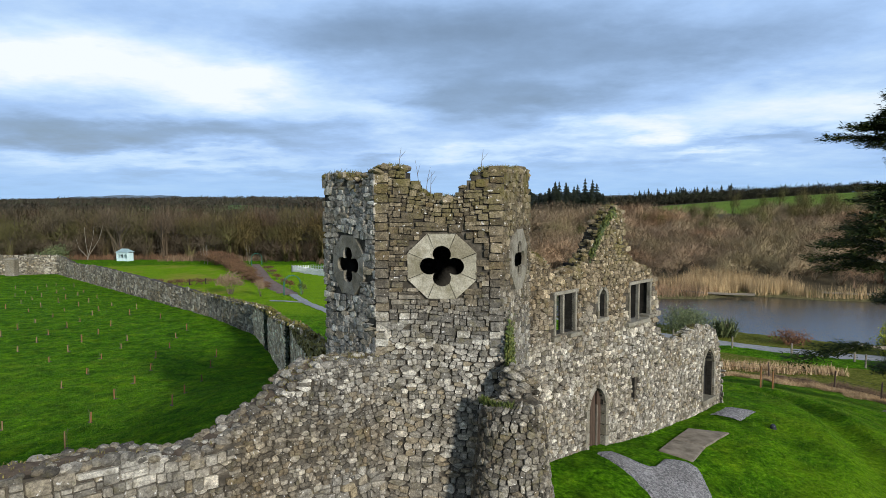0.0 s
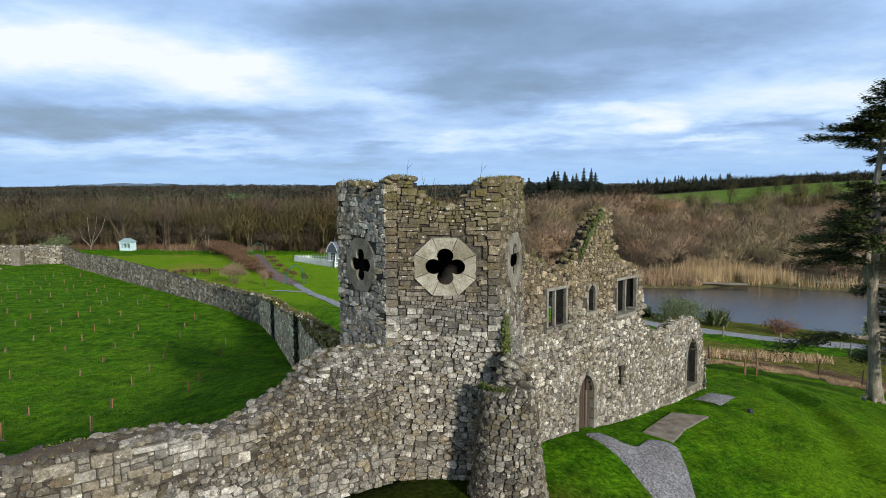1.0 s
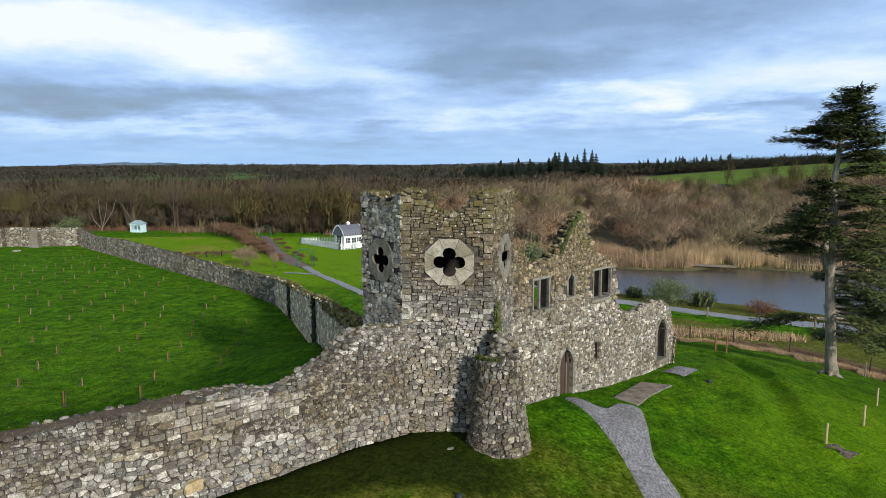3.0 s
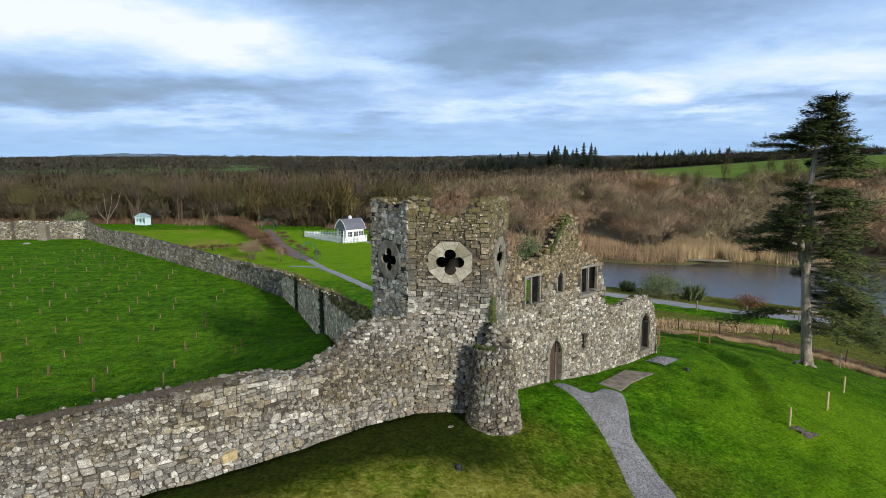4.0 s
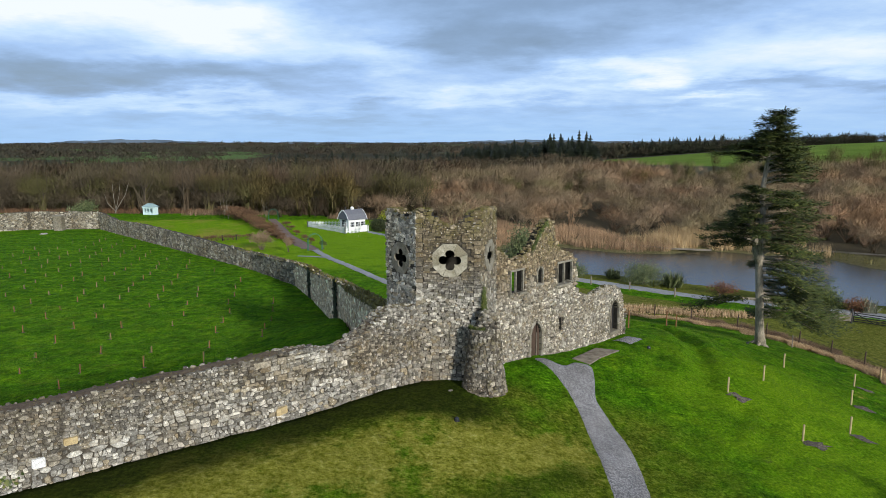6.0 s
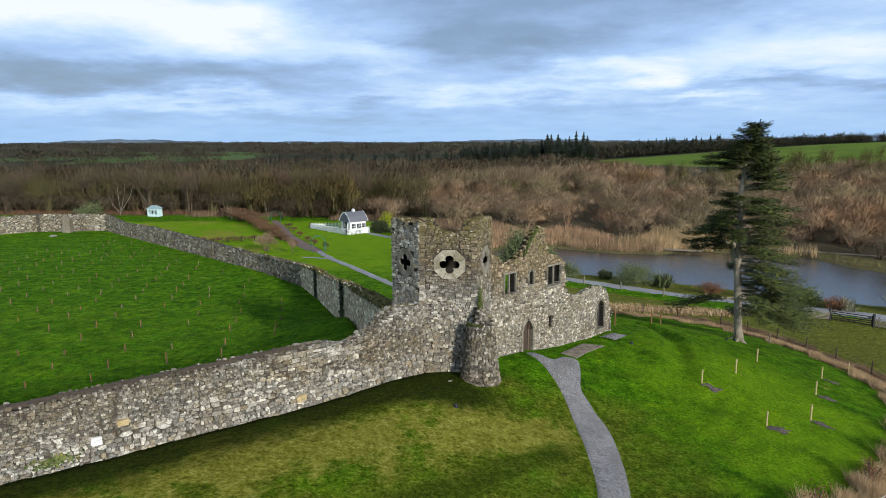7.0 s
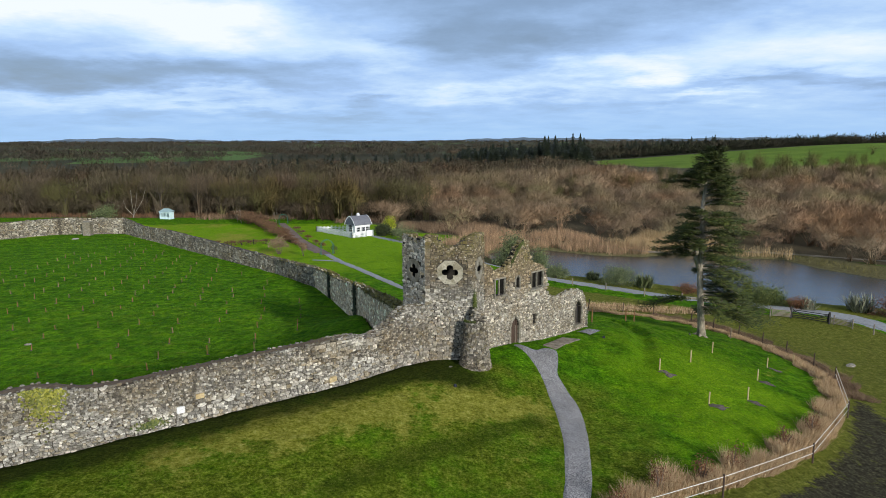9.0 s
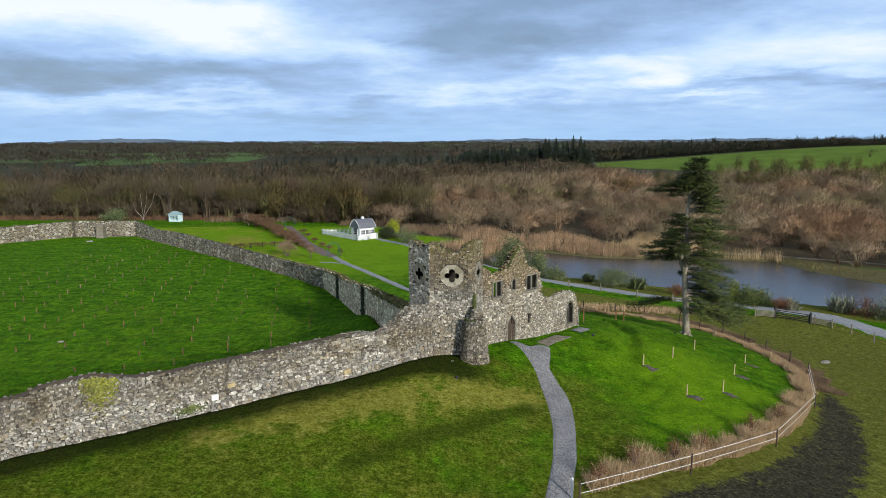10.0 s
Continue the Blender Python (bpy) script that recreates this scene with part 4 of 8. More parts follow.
def voxel_core(name, parent, place, mask, length, low, high, cell, thick, mat, front=-0.05):
    """The heart of a wall with openings: small blocks wherever mask(u, v) holds."""
    nu, nv = int(math.ceil(length / cell)), int(math.ceil((high - low) / cell))
    cu = length / nu
    U, V = np.meshgrid((np.arange(nu) + 0.5) * cu, low + (np.arange(nv) + 0.5) * cell, indexing="ij")
    full = np.zeros((nu + 2, nv + 2), bool)
    full[1:-1, 1:-1] = mask(U, V)
    cu_at = lambda i: i * cu
    u_g, v_g = np.meshgrid(np.arange(nu + 1) * cu, low + np.arange(nv + 1) * cell, indexing="ij")
    front_p = place(u_g.ravel(), v_g.ravel(), np.full(u_g.size, front))
    back_p = place(u_g.ravel(), v_g.ravel(), np.full(u_g.size, -thick))
    verts = np.concatenate([front_p, back_p])
    off, w = u_g.size, nv + 1
    faces = []
    for i, j in zip(*np.nonzero(full[1:-1, 1:-1])):
        a, b, c, d = i * w + j, (i + 1) * w + j, (i + 1) * w + j + 1, i * w + j + 1
        faces += [(a, b, c, d), (off + a, off + d, off + c, off + b)]
        if not full[i, j + 1]:
            faces.append((a, d, off + d, off + a))
        if not full[i + 2, j + 1]:
            faces.append((b, off + b, off + c, c))
        if not full[i + 1, j]:
            faces.append((a, off + a, off + b, b))
        if not full[i + 1, j + 2]:
            faces.append((d, c, off + c, off + d))
    used = sorted({k for f in faces for k in f})
    remap = {k: i for i, k in enumerate(used)}
    ob = raw(name, verts[used].tolist(), [tuple(remap[k] for k in f) for f in faces], mat, parent)
    # reveals and the back take a near-black colour that stands in for shade
    ob.data.materials.append(INNER_SHADE)
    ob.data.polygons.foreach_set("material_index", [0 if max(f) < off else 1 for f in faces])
    return ob


def lump_mesh(name, mat, seed, sub=2):
    """A rounded field stone about one unit across."""
    bm = bmesh.new()
    bmesh.ops.create_icosphere(bm, subdivisions=sub, radius=0.5)
    r = random.Random(seed)
    for v in bm.verts:
        v.co = Vector((v.co.x * (1 + r.uniform(-0.2, 0.15)), v.co.y * (1 + r.uniform(-0.2, 0.15)), v.co.z * (1 + r.uniform(-0.25, 0.1))))
    me = bpy.data.meshes.new(name)
    bm.to_mesh(me)
    bm.free()
    me.materials.append(mat)
    return me


def lumps(parent, spots, mats, seed, name="coping_stone"):
    """Loose stones bedded on a wall head: spots of x, y, z and size."""
    r = random.Random(seed)
    shapes = [lump_mesh(name, mats, seed * 10 + k) for k in range(6)]
    for x, y, z, s in spots[:290]:
        ob = new(name, shapes[r.randrange(6)])
        ob.parent = parent
        ob.matrix_world = pose(x, y, z, r.uniform(-15, 15), r.uniform(-15, 15), r.uniform(0, 360)) @ Matrix.Diagonal((s * r.uniform(0.9, 1.4), s * r.uniform(0.8, 1.1), s * r.uniform(0.5, 0.8), 1))


def ragged(u, amount, seed, pace=0.35):
    """An uneven broken edge, in steps about a stone long."""
    k = np.floor(np.asarray(u) / pace)
    return amount * (np.modf(np.abs(np.sin(k * 12.9898 + seed * 78.233)) * 43758.5453)[0] - 0.5)


# ---- curtain wall from the tower along the orchard ----
def earth_head(parent, place, us, top, thick, seed):
    """The weathered earthen head of a wall, slightly humped."""
    verts, faces = [], []
    cuts = np.linspace(-0.10, -thick + 0.08, 6)
    for i, u in enumerate(us):
        for j, d in enumerate(cuts):
            p = place(np.array([u]), np.array([float(top(u))]), np.array([d]))[0]
            hump = 0.05 * math.sin(math.pi * (j + 0.5) / 6) + 0.05 * noise.noise((p[0] * 2, p[1] * 2, seed))
            verts.append((p[0], p[1], p[2] + hump))
    for i in range(len(us) - 1):
        for j in range(5):
            a = i * 6 + j
            faces.append((a, a + 1, a + 7, a + 6))
    return raw("wall_head", verts, faces, EARTH, parent, "dark earth and moss on the wall head", smooth=True)


def solid_wall(parent, place, us, low, top, thick, mat, front=-0.05):
    verts, faces = [], []
    for u in us:
        a, b = float(low(u)), float(top(u))
        for v, d in ((a, front), (b, front), (b, -thick), (a, -thick)):
            verts.append(place(np.array([u]), np.array([v]), np.array([d]))[0])
    for i in range(len(us) - 1):
        for k in range(4):
            a, b = i * 4 + k, i * 4 + (k + 1) % 4
            faces.append((a, a + 4, b + 4, b))
    faces += [(0, 1, 2, 3), tuple(len(verts) - 4 + k for k in (3, 2, 1, 0))]
    return raw("wall_core", verts, faces, mat, parent)


curtain_place, curtain_len = bent_face(CURTAIN[::-1])
CL = curtain_len
# distances from the tower end
top_s = [0, 0.6, 1.7, 2.2, 2.6, 3.0, 3.7, 4.2, 4.9, 5.6, 6.2, 8.1, 12, 15.5, 18.5, 20.2, 20.8, 21.3, 22.3, 23.6, 24.9, 25.6, 26.5, CL]
top_z = [4.62, 4.7, 4.75, 4.6, 4.25, 4.0, 3.72, 3.5, 3.42, 3.68, 3.78, 3.84, 3.76, 3.66, 3.62, 3.72, 3.88, 4.02, 4.24, 4.2, 4.06, 3.82, 3.74, 3.7]
curtain_top = lambda u: np.interp(CL - np.asarray(u), top_s, top_z) + ragged(u, 0.10, 3)
curtain_wall = thing("curtain_wall", (-12, 8, 0), "long weathered grey limestone rubble wall with mossy earthen head", "wall", kind="structure")
us = np.arange(0, CL + 0.01, 0.35)
THICK = 0.85
curtain_low = lambda u: -3.2 + 0 * np.asarray(u)
solid_wall(curtain_wall, curtain_place, us, curtain_low, lambda u: curtain_top(u) - 0.06, THICK, MORTAR)
st = courses(CL, 0.0, 4.9, 0.065, 0.19, 11)
st = st[(st[:, 1] < curtain_top(st[:, 0]) - st[:, 3] * 0.35) & (st[:, 0] > 0) & (st[:, 0] < CL)]
in_dip = lambda a: (CL - a[:, 0] > 3.9 + 0.3 * np.sin(a[:, 1] * 9)) & (CL - a[:, 0] < 8.6 + 0.5 * np.sin(a[:, 1] * 7)) & (a[:, 1] > 2.75 + 0.12 * np.sin(a[:, 0] * 4))
blocks = courses(CL, 2.7, 3.9, 0.19, 0.30, 14, 0.9)
curtain_blocks = blocks[in_dip(blocks) & (blocks[:, 1] < curtain_top(blocks[:, 0]) - blocks[:, 3] * 0.4)]
st = st[~in_dip(st)]
foot = curtain_place(st[:, 0], st[:, 1], np.full(len(st), 0.6))
foot_z = land(foot[:, 0], foot[:, 1]) + 1.25 + 0.35 * np.sin(st[:, 0] * 0.45) + 0.12 * np.sin(st[:, 0] * 2.3)
curtain_stones = st[st[:, 1] > foot_z]
big = courses(CL, 0.0, 3.4, 0.13, 0.28, 12, 0.95)
# small flat coursed stones along the lower end of the foot
flat = courses(CL, 0.0, 3.4, 0.075, 0.15, 13, 1.5)
split = lambda a: CL - a[:, 0] > 17.2 + 0.8 * np.sin(a[:, 1] * 5)
big = np.concatenate([big[~split(big)], flat[split(flat)]])
foot = curtain_place(big[:, 0], big[:, 1], np.full(len(big), 0.6))
foot_z = land(foot[:, 0], foot[:, 1]) + 1.25 + 0.35 * np.sin(big[:, 0] * 0.45) + 0.12 * np.sin(big[:, 0] * 2.3)
curtain_foot = big[(big[:, 1] <= foot_z + 0.04) & (big[:, 0] > 0) & (big[:, 0] < CL) & (big[:, 1] < curtain_top(big[:, 0]) - 0.1)]
earth_head(curtain_wall, curtain_place, us, lambda u: np.interp(CL - u, top_s, top_z) - 0.04, THICK, 2.0)
spots = []
rr = random.Random(5)
u = CL - 30.0
while u < CL - 0.4:
    for d in (-0.08, -THICK + 0.06):
        if rr.random() < (0.95 if d > -0.2 else 0.7):
            p = curtain_place(np.array([u]), np.array([float(np.interp(CL - u, top_s, top_z))]), np.array([d]))[0]
            spots.append((*(p + np.array([0, 0, -0.02])), rr.uniform(0.10, 0.26)))
    u += rr.uniform(0.2, 0.42)
lumps(curtain_wall, spots, STONE_CURTAIN, 21)
# the head is bare stone where it climbs to the tower
spots = []
u = CL - 7.2
while u < CL - 0.2:
    for d in (-0.06, -0.24, -0.42, -0.60, -0.78):
        p = curtain_place(np.array([u + rr.uniform(-0.08, 0.08)]), np.array([float(np.interp(CL - u, top_s, top_z))]), np.array([d]))[0]
        spots.append((*(p + np.array([0, 0, -0.05 + rr.uniform(-0.03, 0.03)])), rr.uniform(0.18, 0.32)))
    u += rr.uniform(0.13, 0.2)
lumps(curtain_wall, spots, STONE_CURTAIN, 22, "head_stone")

# ---- orchard wall, running off behind ----
ow_place, OL = bent_face(ORCHARD_WALL, 1)
ow_s = [0, 4.3, 8.6, 19, 28.5, 35.5, 43, 56, 77, 99, 115, 128, 142, 158, OL]
ow_z = [3.9, 3.3, 2.7, 1.35, 0.15, -0.3, -0.95, -1.55, -1.6, -1.75, -2.4, -1.75, -1.65, -1.45, -1.0]
ow_top = lambda u: np.interp(np.asarray(u), ow_s, ow_z) + ragged(u, 0.12, 9, 0.6)
orchard_wall = thing("orchard_wall", (-15, 51, 0), "tall grey rubble wall with ivy patches round the orchard", "wall", kind="structure")
usb = np.r_[np.arange(0, 60, 0.6), np.arange(60, OL, 1.2)]
# the orchard side is on the left of the line as it runs away from the tower, so the face is mirrored
ow_face = lambda u, v, d: ow_place(u, v, -d)
solid_wall(orchard_wall, ow_face, usb, lambda u: -8.0 + 0 * u, lambda u: ow_top(u) - 0.05, 0.7, MORTAR)
st = courses(OL, -5.6, 4.0, 0.24, 0.42, 31)
gl = ow_place(st[:, 0], st[:, 1], np.zeros(len(st)))
st = st[(st[:, 1] < ow_top(st[:, 0]) - 0.08) & (st[:, 1] > -0.3 + land(gl[:, 0] - 1.5, gl[:, 1])) & (st[:, 0] < OL)]
orchard_stones = st

# ---- the tower ----
TA, TB, TC, TD, TE, TF = (-4.15, 19.1), (-2.5, 17.2), (0.6, 16.9), (1.41, 19.25), (-0.3, 21.7), (-3.3, 21.4)
tower = thing("tower", (-1.3, 19.3, 1.0), "ruined grey limestone tower with broken parapet and quatrefoil openings", "tower")
T_BASE, T_THICK = -0.8, 0.62


def quatrefoil(u, v, cu, cv, w, h):
    """Whether a point lies in a four-lobed opening about w by h overall."""
    x, y = (u - cu) / (w / 2), (v - cv) / (h / 2)
    r = 0.42
    o = 1 - r
    hit = np.zeros(np.shape(x), bool)
    for a, b in ((o, 0), (-o, 0), (0, o), (0, -o)):
        hit |= (x - a) ** 2 + (y - b) ** 2 < r * r
    return hit | ((abs(x) < 0.36) & (abs(y) < 0.36))


def in_octagon(u, v, cu, cv, w, h):
    x, y = abs((u - cu) / (w / 2)), abs((v - cv) / (h / 2))
    return (x < 1) & (y < 1) & (x + y < 1.42)


TOWER_FACES = {
    "left": (TA, TB, piecewise([0, 0.9, 1.3, 1.5, 1.75, 2.0, 2.15, 2.52], [9.15, 9.17, 9.05, 8.85, 8.70, 8.95, 9.15, 9.2]), (1.27, 6.79, 1.04, 0.92, 1.50, 1.50)),
    "front": (TB, TC, piecewise([0, 0.3, 0.72, 0.8, 1.0, 1.1, 1.35, 2.0, 2.1, 2.2, 2.4, 2.5, 3.2], [9.22, 9.28, 9.25, 8.98, 8.85, 8.68, 8.53, 8.52, 8.75, 8.85, 9.10, 9.17, 9.18]), (1.64, 6.86, 1.08, 0.98, 1.66, 1.56)),
    "right": (TC, TD, piecewise([0, 1.2, 2.5], [9.18, 9.24, 9.2]), (1.38, 6.92, 0.98, 0.94, 1.50, 1.54)),
    "back_right": (TD, TE, piecewise([0, 0.4, 0.8, 3.0], [9.1, 8.4, 7.7, 7.5]), None),
    "back": (TE, TF, piecewise([0, 1.5, 3.0], [7.5, 7.4, 7.6]), None),
    "back_left": (TF, TA, piecewise([0, 1.5, 2.0, 2.45], [7.6, 7.8, 8.6, 9.1]), None),
}
tower_jobs = []


def quatrefoil_stones(parent, place, spec, mat):
    """Eight dressed blocks that form an octagon about the four-lobed opening."""
    cu, cv, w, h, ow, oh = spec
    k = math.tan(math.pi / 8)
    corners = [(1, -k), (1, k), (k, 1), (-k, 1), (-1, k), (-1, -k), (-k, -1), (k, -1)]
    r, o = 0.42, 0.58

    def rim(a):
        # the lobed edge at an angle, as a share of the half size
        best = 0.0
        c, s = math.cos(a), math.sin(a)
        for x, y in ((o, 0), (-o, 0), (0, o), (0, -o)):
            b = c * x + s * y
            q = b * b - (x * x + y * y - r * r)
            if q > 0:
                best = max(best, b + math.sqrt(q))
        return max(best, 0.40)
    for i in range(8):
        p, q = corners[i], corners[(i + 1) % 8]
        a0, a1 = math.atan2(p[1], p[0]), math.atan2(q[1], q[0])
        if a1 < a0:
            a1 += 2 * math.pi
        m = 9
        outer, inner = [], []
        for j in range(m):
            t = 0.015 + 0.97 * j / (m - 1)
            outer.append((cu + (p[0] * (1 - t) + q[0] * t) * ow / 2, cv + (p[1] * (1 - t) + q[1] * t) * oh / 2))
            a = a0 + (a1 - a0) * t
            f = rim(a)
            inner.append((cu + math.cos(a) * f * w / 2, cv + math.sin(a) * f * h / 2))
        ring = outer + inner[::-1]
        n = len(ring)
        verts = []
        for d in (0.022, -0.06):
            verts += [tuple(place(np.array([a]), np.array([b]), np.array([d]))[0]) for a, b in ring]
        faces = []
        for j in range(m - 1):
            faces += [(j, j + 1, n - 2 - j, n - 1 - j), (n + j, 2 * n - 1 - j, 2 * n - 2 - j, n + j + 1)]
        faces += [(j, n + j, n + (j + 1) % n, (j + 1) % n) for j in range(n)]
        raw("quatrefoil_stone", verts, faces, mat, parent, "pale dressed limestone block of the quatrefoil")


for side, (pa, pb, top, spec) in TOWER_FACES.items():
    length = math.dist(pa, pb)
    place = flat_face(pa, pb)
    hole = spec and (spec[0], spec[1], spec[2], spec[3])

    def keep(u, v, top=top, spec=spec, seed=len(side), side=side):
        ok = v < top(u) + ragged(u, 0.10, seed, 0.3) - 0.06
        if spec:
            ok &= ~in_octagon(u, v, spec[0], spec[1], spec[4] - 0.06, spec[5] - 0.06)
        if side == "front":
            ok &= ~((abs(u - 3.0) < 0.1) & (abs(v - 5.37) < 0.13))
        return ok
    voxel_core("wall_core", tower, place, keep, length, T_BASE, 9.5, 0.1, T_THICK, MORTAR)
    if not spec:
        continue
    st = courses(length, 0.3, 9.6, 0.075, 0.23, 40 + len(side), 1.15)
    ok = st[:, 1] + st[:, 3] * 0.2 < top(st[:, 0]) + ragged(st[:, 0], 0.16, len(side), 0.3)
    for dx, dy in ((0, 0), (0.3, 0.3), (-0.3, 0.3), (0.3, -0.3), (-0.3, -0.3)):
        ok &= ~in_octagon(st[:, 0] + dx * st[:, 2], st[:, 1] + dy * st[:, 3], spec[0], spec[1], spec[4], spec[5])
    if side == "front":
        ok &= ~((abs(st[:, 0] - 3.0) < 0.14) & (abs(st[:, 1] - 5.37) < 0.16))
        # long quoins take the corners
        ok &= (st[:, 0] + st[:, 2] / 2 > 0.40) & (st[:, 0] - st[:, 2] / 2 < length - 0.40) | (st[:, 1] < 4.7)
    ok &= (st[:, 0] > 0.02) & (st[:, 0] < length - 0.02)
    tower_jobs.append((st[ok], place, side, (-0.02, length + 0.02)))
    quatrefoil_stones(tower, place, spec, DRESSED if side == "front" else DRESSED_GREY)

# quoins of the two front corners
qr = random.Random(4)
front_len = math.dist(TB, TC)
front_place = flat_face(TB, TC)
for at_end in (False, True):
    v, rows = 4.7, []
    while v < 9.08:
        h, w = qr.uniform(0.15, 0.27), qr.uniform(0.31, 0.38)
        rows.append((front_len - w / 2 if at_end else w / 2, v + h / 2, w + 0.02, h))
        v += h
    tower_jobs.append((np.array(rows), front_place, "quoin", (-0.03, front_len + 0.03)))

# broken stones on the parapet
spots = []
for side, (pa, pb, top, spec) in TOWER_FACES.items():
    if not spec:
        continue
    place, length = flat_face(pa, pb), math.dist(pa, pb)
    u = 0.1
    while u < length - 0.05:
        for d in (-0.08, -0.32, -0.52):
            p = place(np.array([u]), np.array([float(top(u))]), np.array([d]))[0]
            spots.append((p[0], p[1], p[2] - 0.09 + qr.uniform(-0.05, 0.05), qr.uniform(0.18, 0.34)))
        u += qr.uniform(0.16, 0.3)
lumps(tower, spots, STONE_TOWER, 31, "parapet_stone")
roof_deck = raw("roof_deck", [(*p, 7.95) for p in (TA, TB, TC, TD, TE, TF)] + [(*p, 7.7) for p in (TA, TB, TC, TD, TE, TF)],
                [(0, 1, 2, 3, 4, 5), (11, 10, 9, 8, 7, 6)], EARTH, tower, "earth-covered deck inside the parapet")

# battered round buttress at the corner of the tower
BUT = (0.78, 16.35)
buttress = thing("buttress", (*BUT, 0.8), "battered round rubble buttress with mossy ledge at the tower foot", "buttress")


def buttress_radius(v):
    return np.interp(v, [0.2, 0.8, 1.2, 2.0, 3.0, 3.72, 3.80, 3.88, 4.2, 4.4, 4.55, 4.68], [1.12, 1.06, 0.98, 0.87, 0.76, 0.69, 0.66, 0.36, 0.32, 0.26, 0.16, 0.03])


def buttress_place(u, v, d):
    r0 = 0.95
    a = u / r0 - math.pi * 0.95
    r = buttress_radius(v) + d
    ox, oy = 0.16 * np.clip((v - 3.8) / 0.08, 0, 1), 0.22 * np.clip((v - 3.8) / 0.3, 0, 1)
    return np.stack([BUT[0] + ox + r * np.cos(a), BUT[1] + oy + r * np.sin(a), v + 0 * u], -1)


ring_u = np.linspace(0, 2 * math.pi * 0.95, 33)
ring_v = np.array([-0.6, 0.2, 0.6, 1.0, 1.5, 2.0, 2.5, 3.1, 3.79, 3.87, 4.2, 4.4, 4.66])
bu, bv = np.meshgrid(ring_u, ring_v)
bp = buttress_place(bu.ravel(), bv.ravel(), np.full(bu.size, -0.06))
raw("core", bp.tolist(), [(i * 33 + j, i * 33 + j + 1, (i + 1) * 33 + j + 1, (i + 1) * 33 + j) for i in range(12) for j in range(32)] + [tuple(range(12 * 33, 12 * 33 + 32))], MORTAR, buttress)
buttress_stones = courses(math.pi * 0.95 * 1.2, 0.2, 3.82, 0.08, 0.22, 77)
br = random.Random(8)
pile = []
for k in range(46):
    z_ = 3.9 + 0.72 * (k / 46)
    a = br.uniform(-math.pi * 1.05, 0.1)
    q = float(buttress_radius(np.array(z_))) + 0.05
    pile.append((BUT[0] + 0.16 + q * math.cos(a), BUT[1] + 0.18 + q * math.sin(a), z_, br.uniform(0.17, 0.30)))
lumps(buttress, pile, STONE_DARK, 33, "loose_stone")
bm = bmesh.new()
for _ in range(420):
    a = br.uniform(-math.pi * 0.97, -math.pi * 0.5)
    p = Vector((BUT[0] + math.cos(a) * br.uniform(0.6, 0.76), BUT[1] + 0.12 + math.sin(a) * br.uniform(0.5, 0.7), 3.76))
    t = Vector((br.uniform(-0.1, 0.1), br.uniform(-0.1, 0.1), br.uniform(0.08, 0.2)))
    w = Vector((br.uniform(-1, 1), br.uniform(-1, 1), 0)) * 0.035
    bm.faces.new([bm.verts.new(p - w), bm.verts.new(p + w), bm.verts.new(p + t)])
part("moss", bm, IVY, buttress, "green moss and grass on the ledge")


def creeper(name, parent, spots, label, seed, mat=IVY, size=0.06):
    """Ivy: small leaves standing off a wall at the spots (point, outward way)."""
    r = random.Random(seed)
    bm = bmesh.new()
    for p, out in spots:
        side = Vector((-out[1], out[0], 0))
        c = Vector(p) + Vector(out) * r.uniform(0.02, 0.12)
        a = (side * r.uniform(-1, 1) + Vector((0, 0, r.uniform(-1, 1))) + Vector(out) * r.uniform(-0.5, 0.5)).normalized() * size * r.uniform(0.6, 1.4)
        b = a.cross(Vector(out) + Vector((0, 0, 0.4))).normalized() * size * r.uniform(0.5, 1.0)
        bm.faces.new([bm.verts.new(c - a), bm.verts.new(c + b), bm.verts.new(c + a), bm.verts.new(c - b)])
    return part(name, bm, mat, parent, label)


# ivy on the tower corner above the buttress
right_place = flat_face(TC, TD)
ir = random.Random(12)
spots = []
for _ in range(3000):
    v = 4.75 + ir.gauss(0, 0.30) if ir.random() < 0.6 else ir.uniform(3.4, 4.6)
    u = 0.16 + 0.25 * max(0.0, 4.9 - v) + ir.gauss(0, 0.13 if v > 4.4 else 0.07)
    p = right_place(np.array([u]), np.array([v]), np.array([0.05]))[0]
    spots.append((p, (0.945, -0.325, 0)))
creeper("ivy", tower, spots, "green ivy climbing the corner", 2, IVY, 0.045)

# ---- the ruined wing ----
W0, WD = (1.41, 19.25), (0.663, 0.748)
W1 = (W0[0] + WD[0] * 13.3, W0[1] + WD[1] * 13.3)
wing = thing("hall_ruin", (5.5, 24.0, 0.0), "roofless grey rubble hall wall with gable, windows and arched doors", "ruin")
wing_place = flat_face(W0, W1)
W_THICK = 0.42
wing_top = piecewise([0, 0.2, 0.6, 1.0, 1.25, 1.85, 2.4, 2.75, 3.05, 3.35, 3.7, 4.1, 4.5, 4.85, 4.95, 5.3, 5.6, 5.9, 6.85, 7.25, 7.42, 7.5, 7.6, 8.4, 9.2, 9.9, 10.9, 11.9, 12.4, 12.85, 13.1, 13.3],
                     [7.0, 6.98, 6.85, 6.42, 6.2, 6.38, 6.47, 6.7, 6.95, 7.35, 7.78, 8.08, 8.25, 8.1, 7.75, 6.7, 6.45, 6.31, 6.05, 5.7, 4.9, 4.1, 3.65, 3.33, 3.17, 3.32, 3.45, 3.3, 3.1, 2.7, 2.0, 1.2])


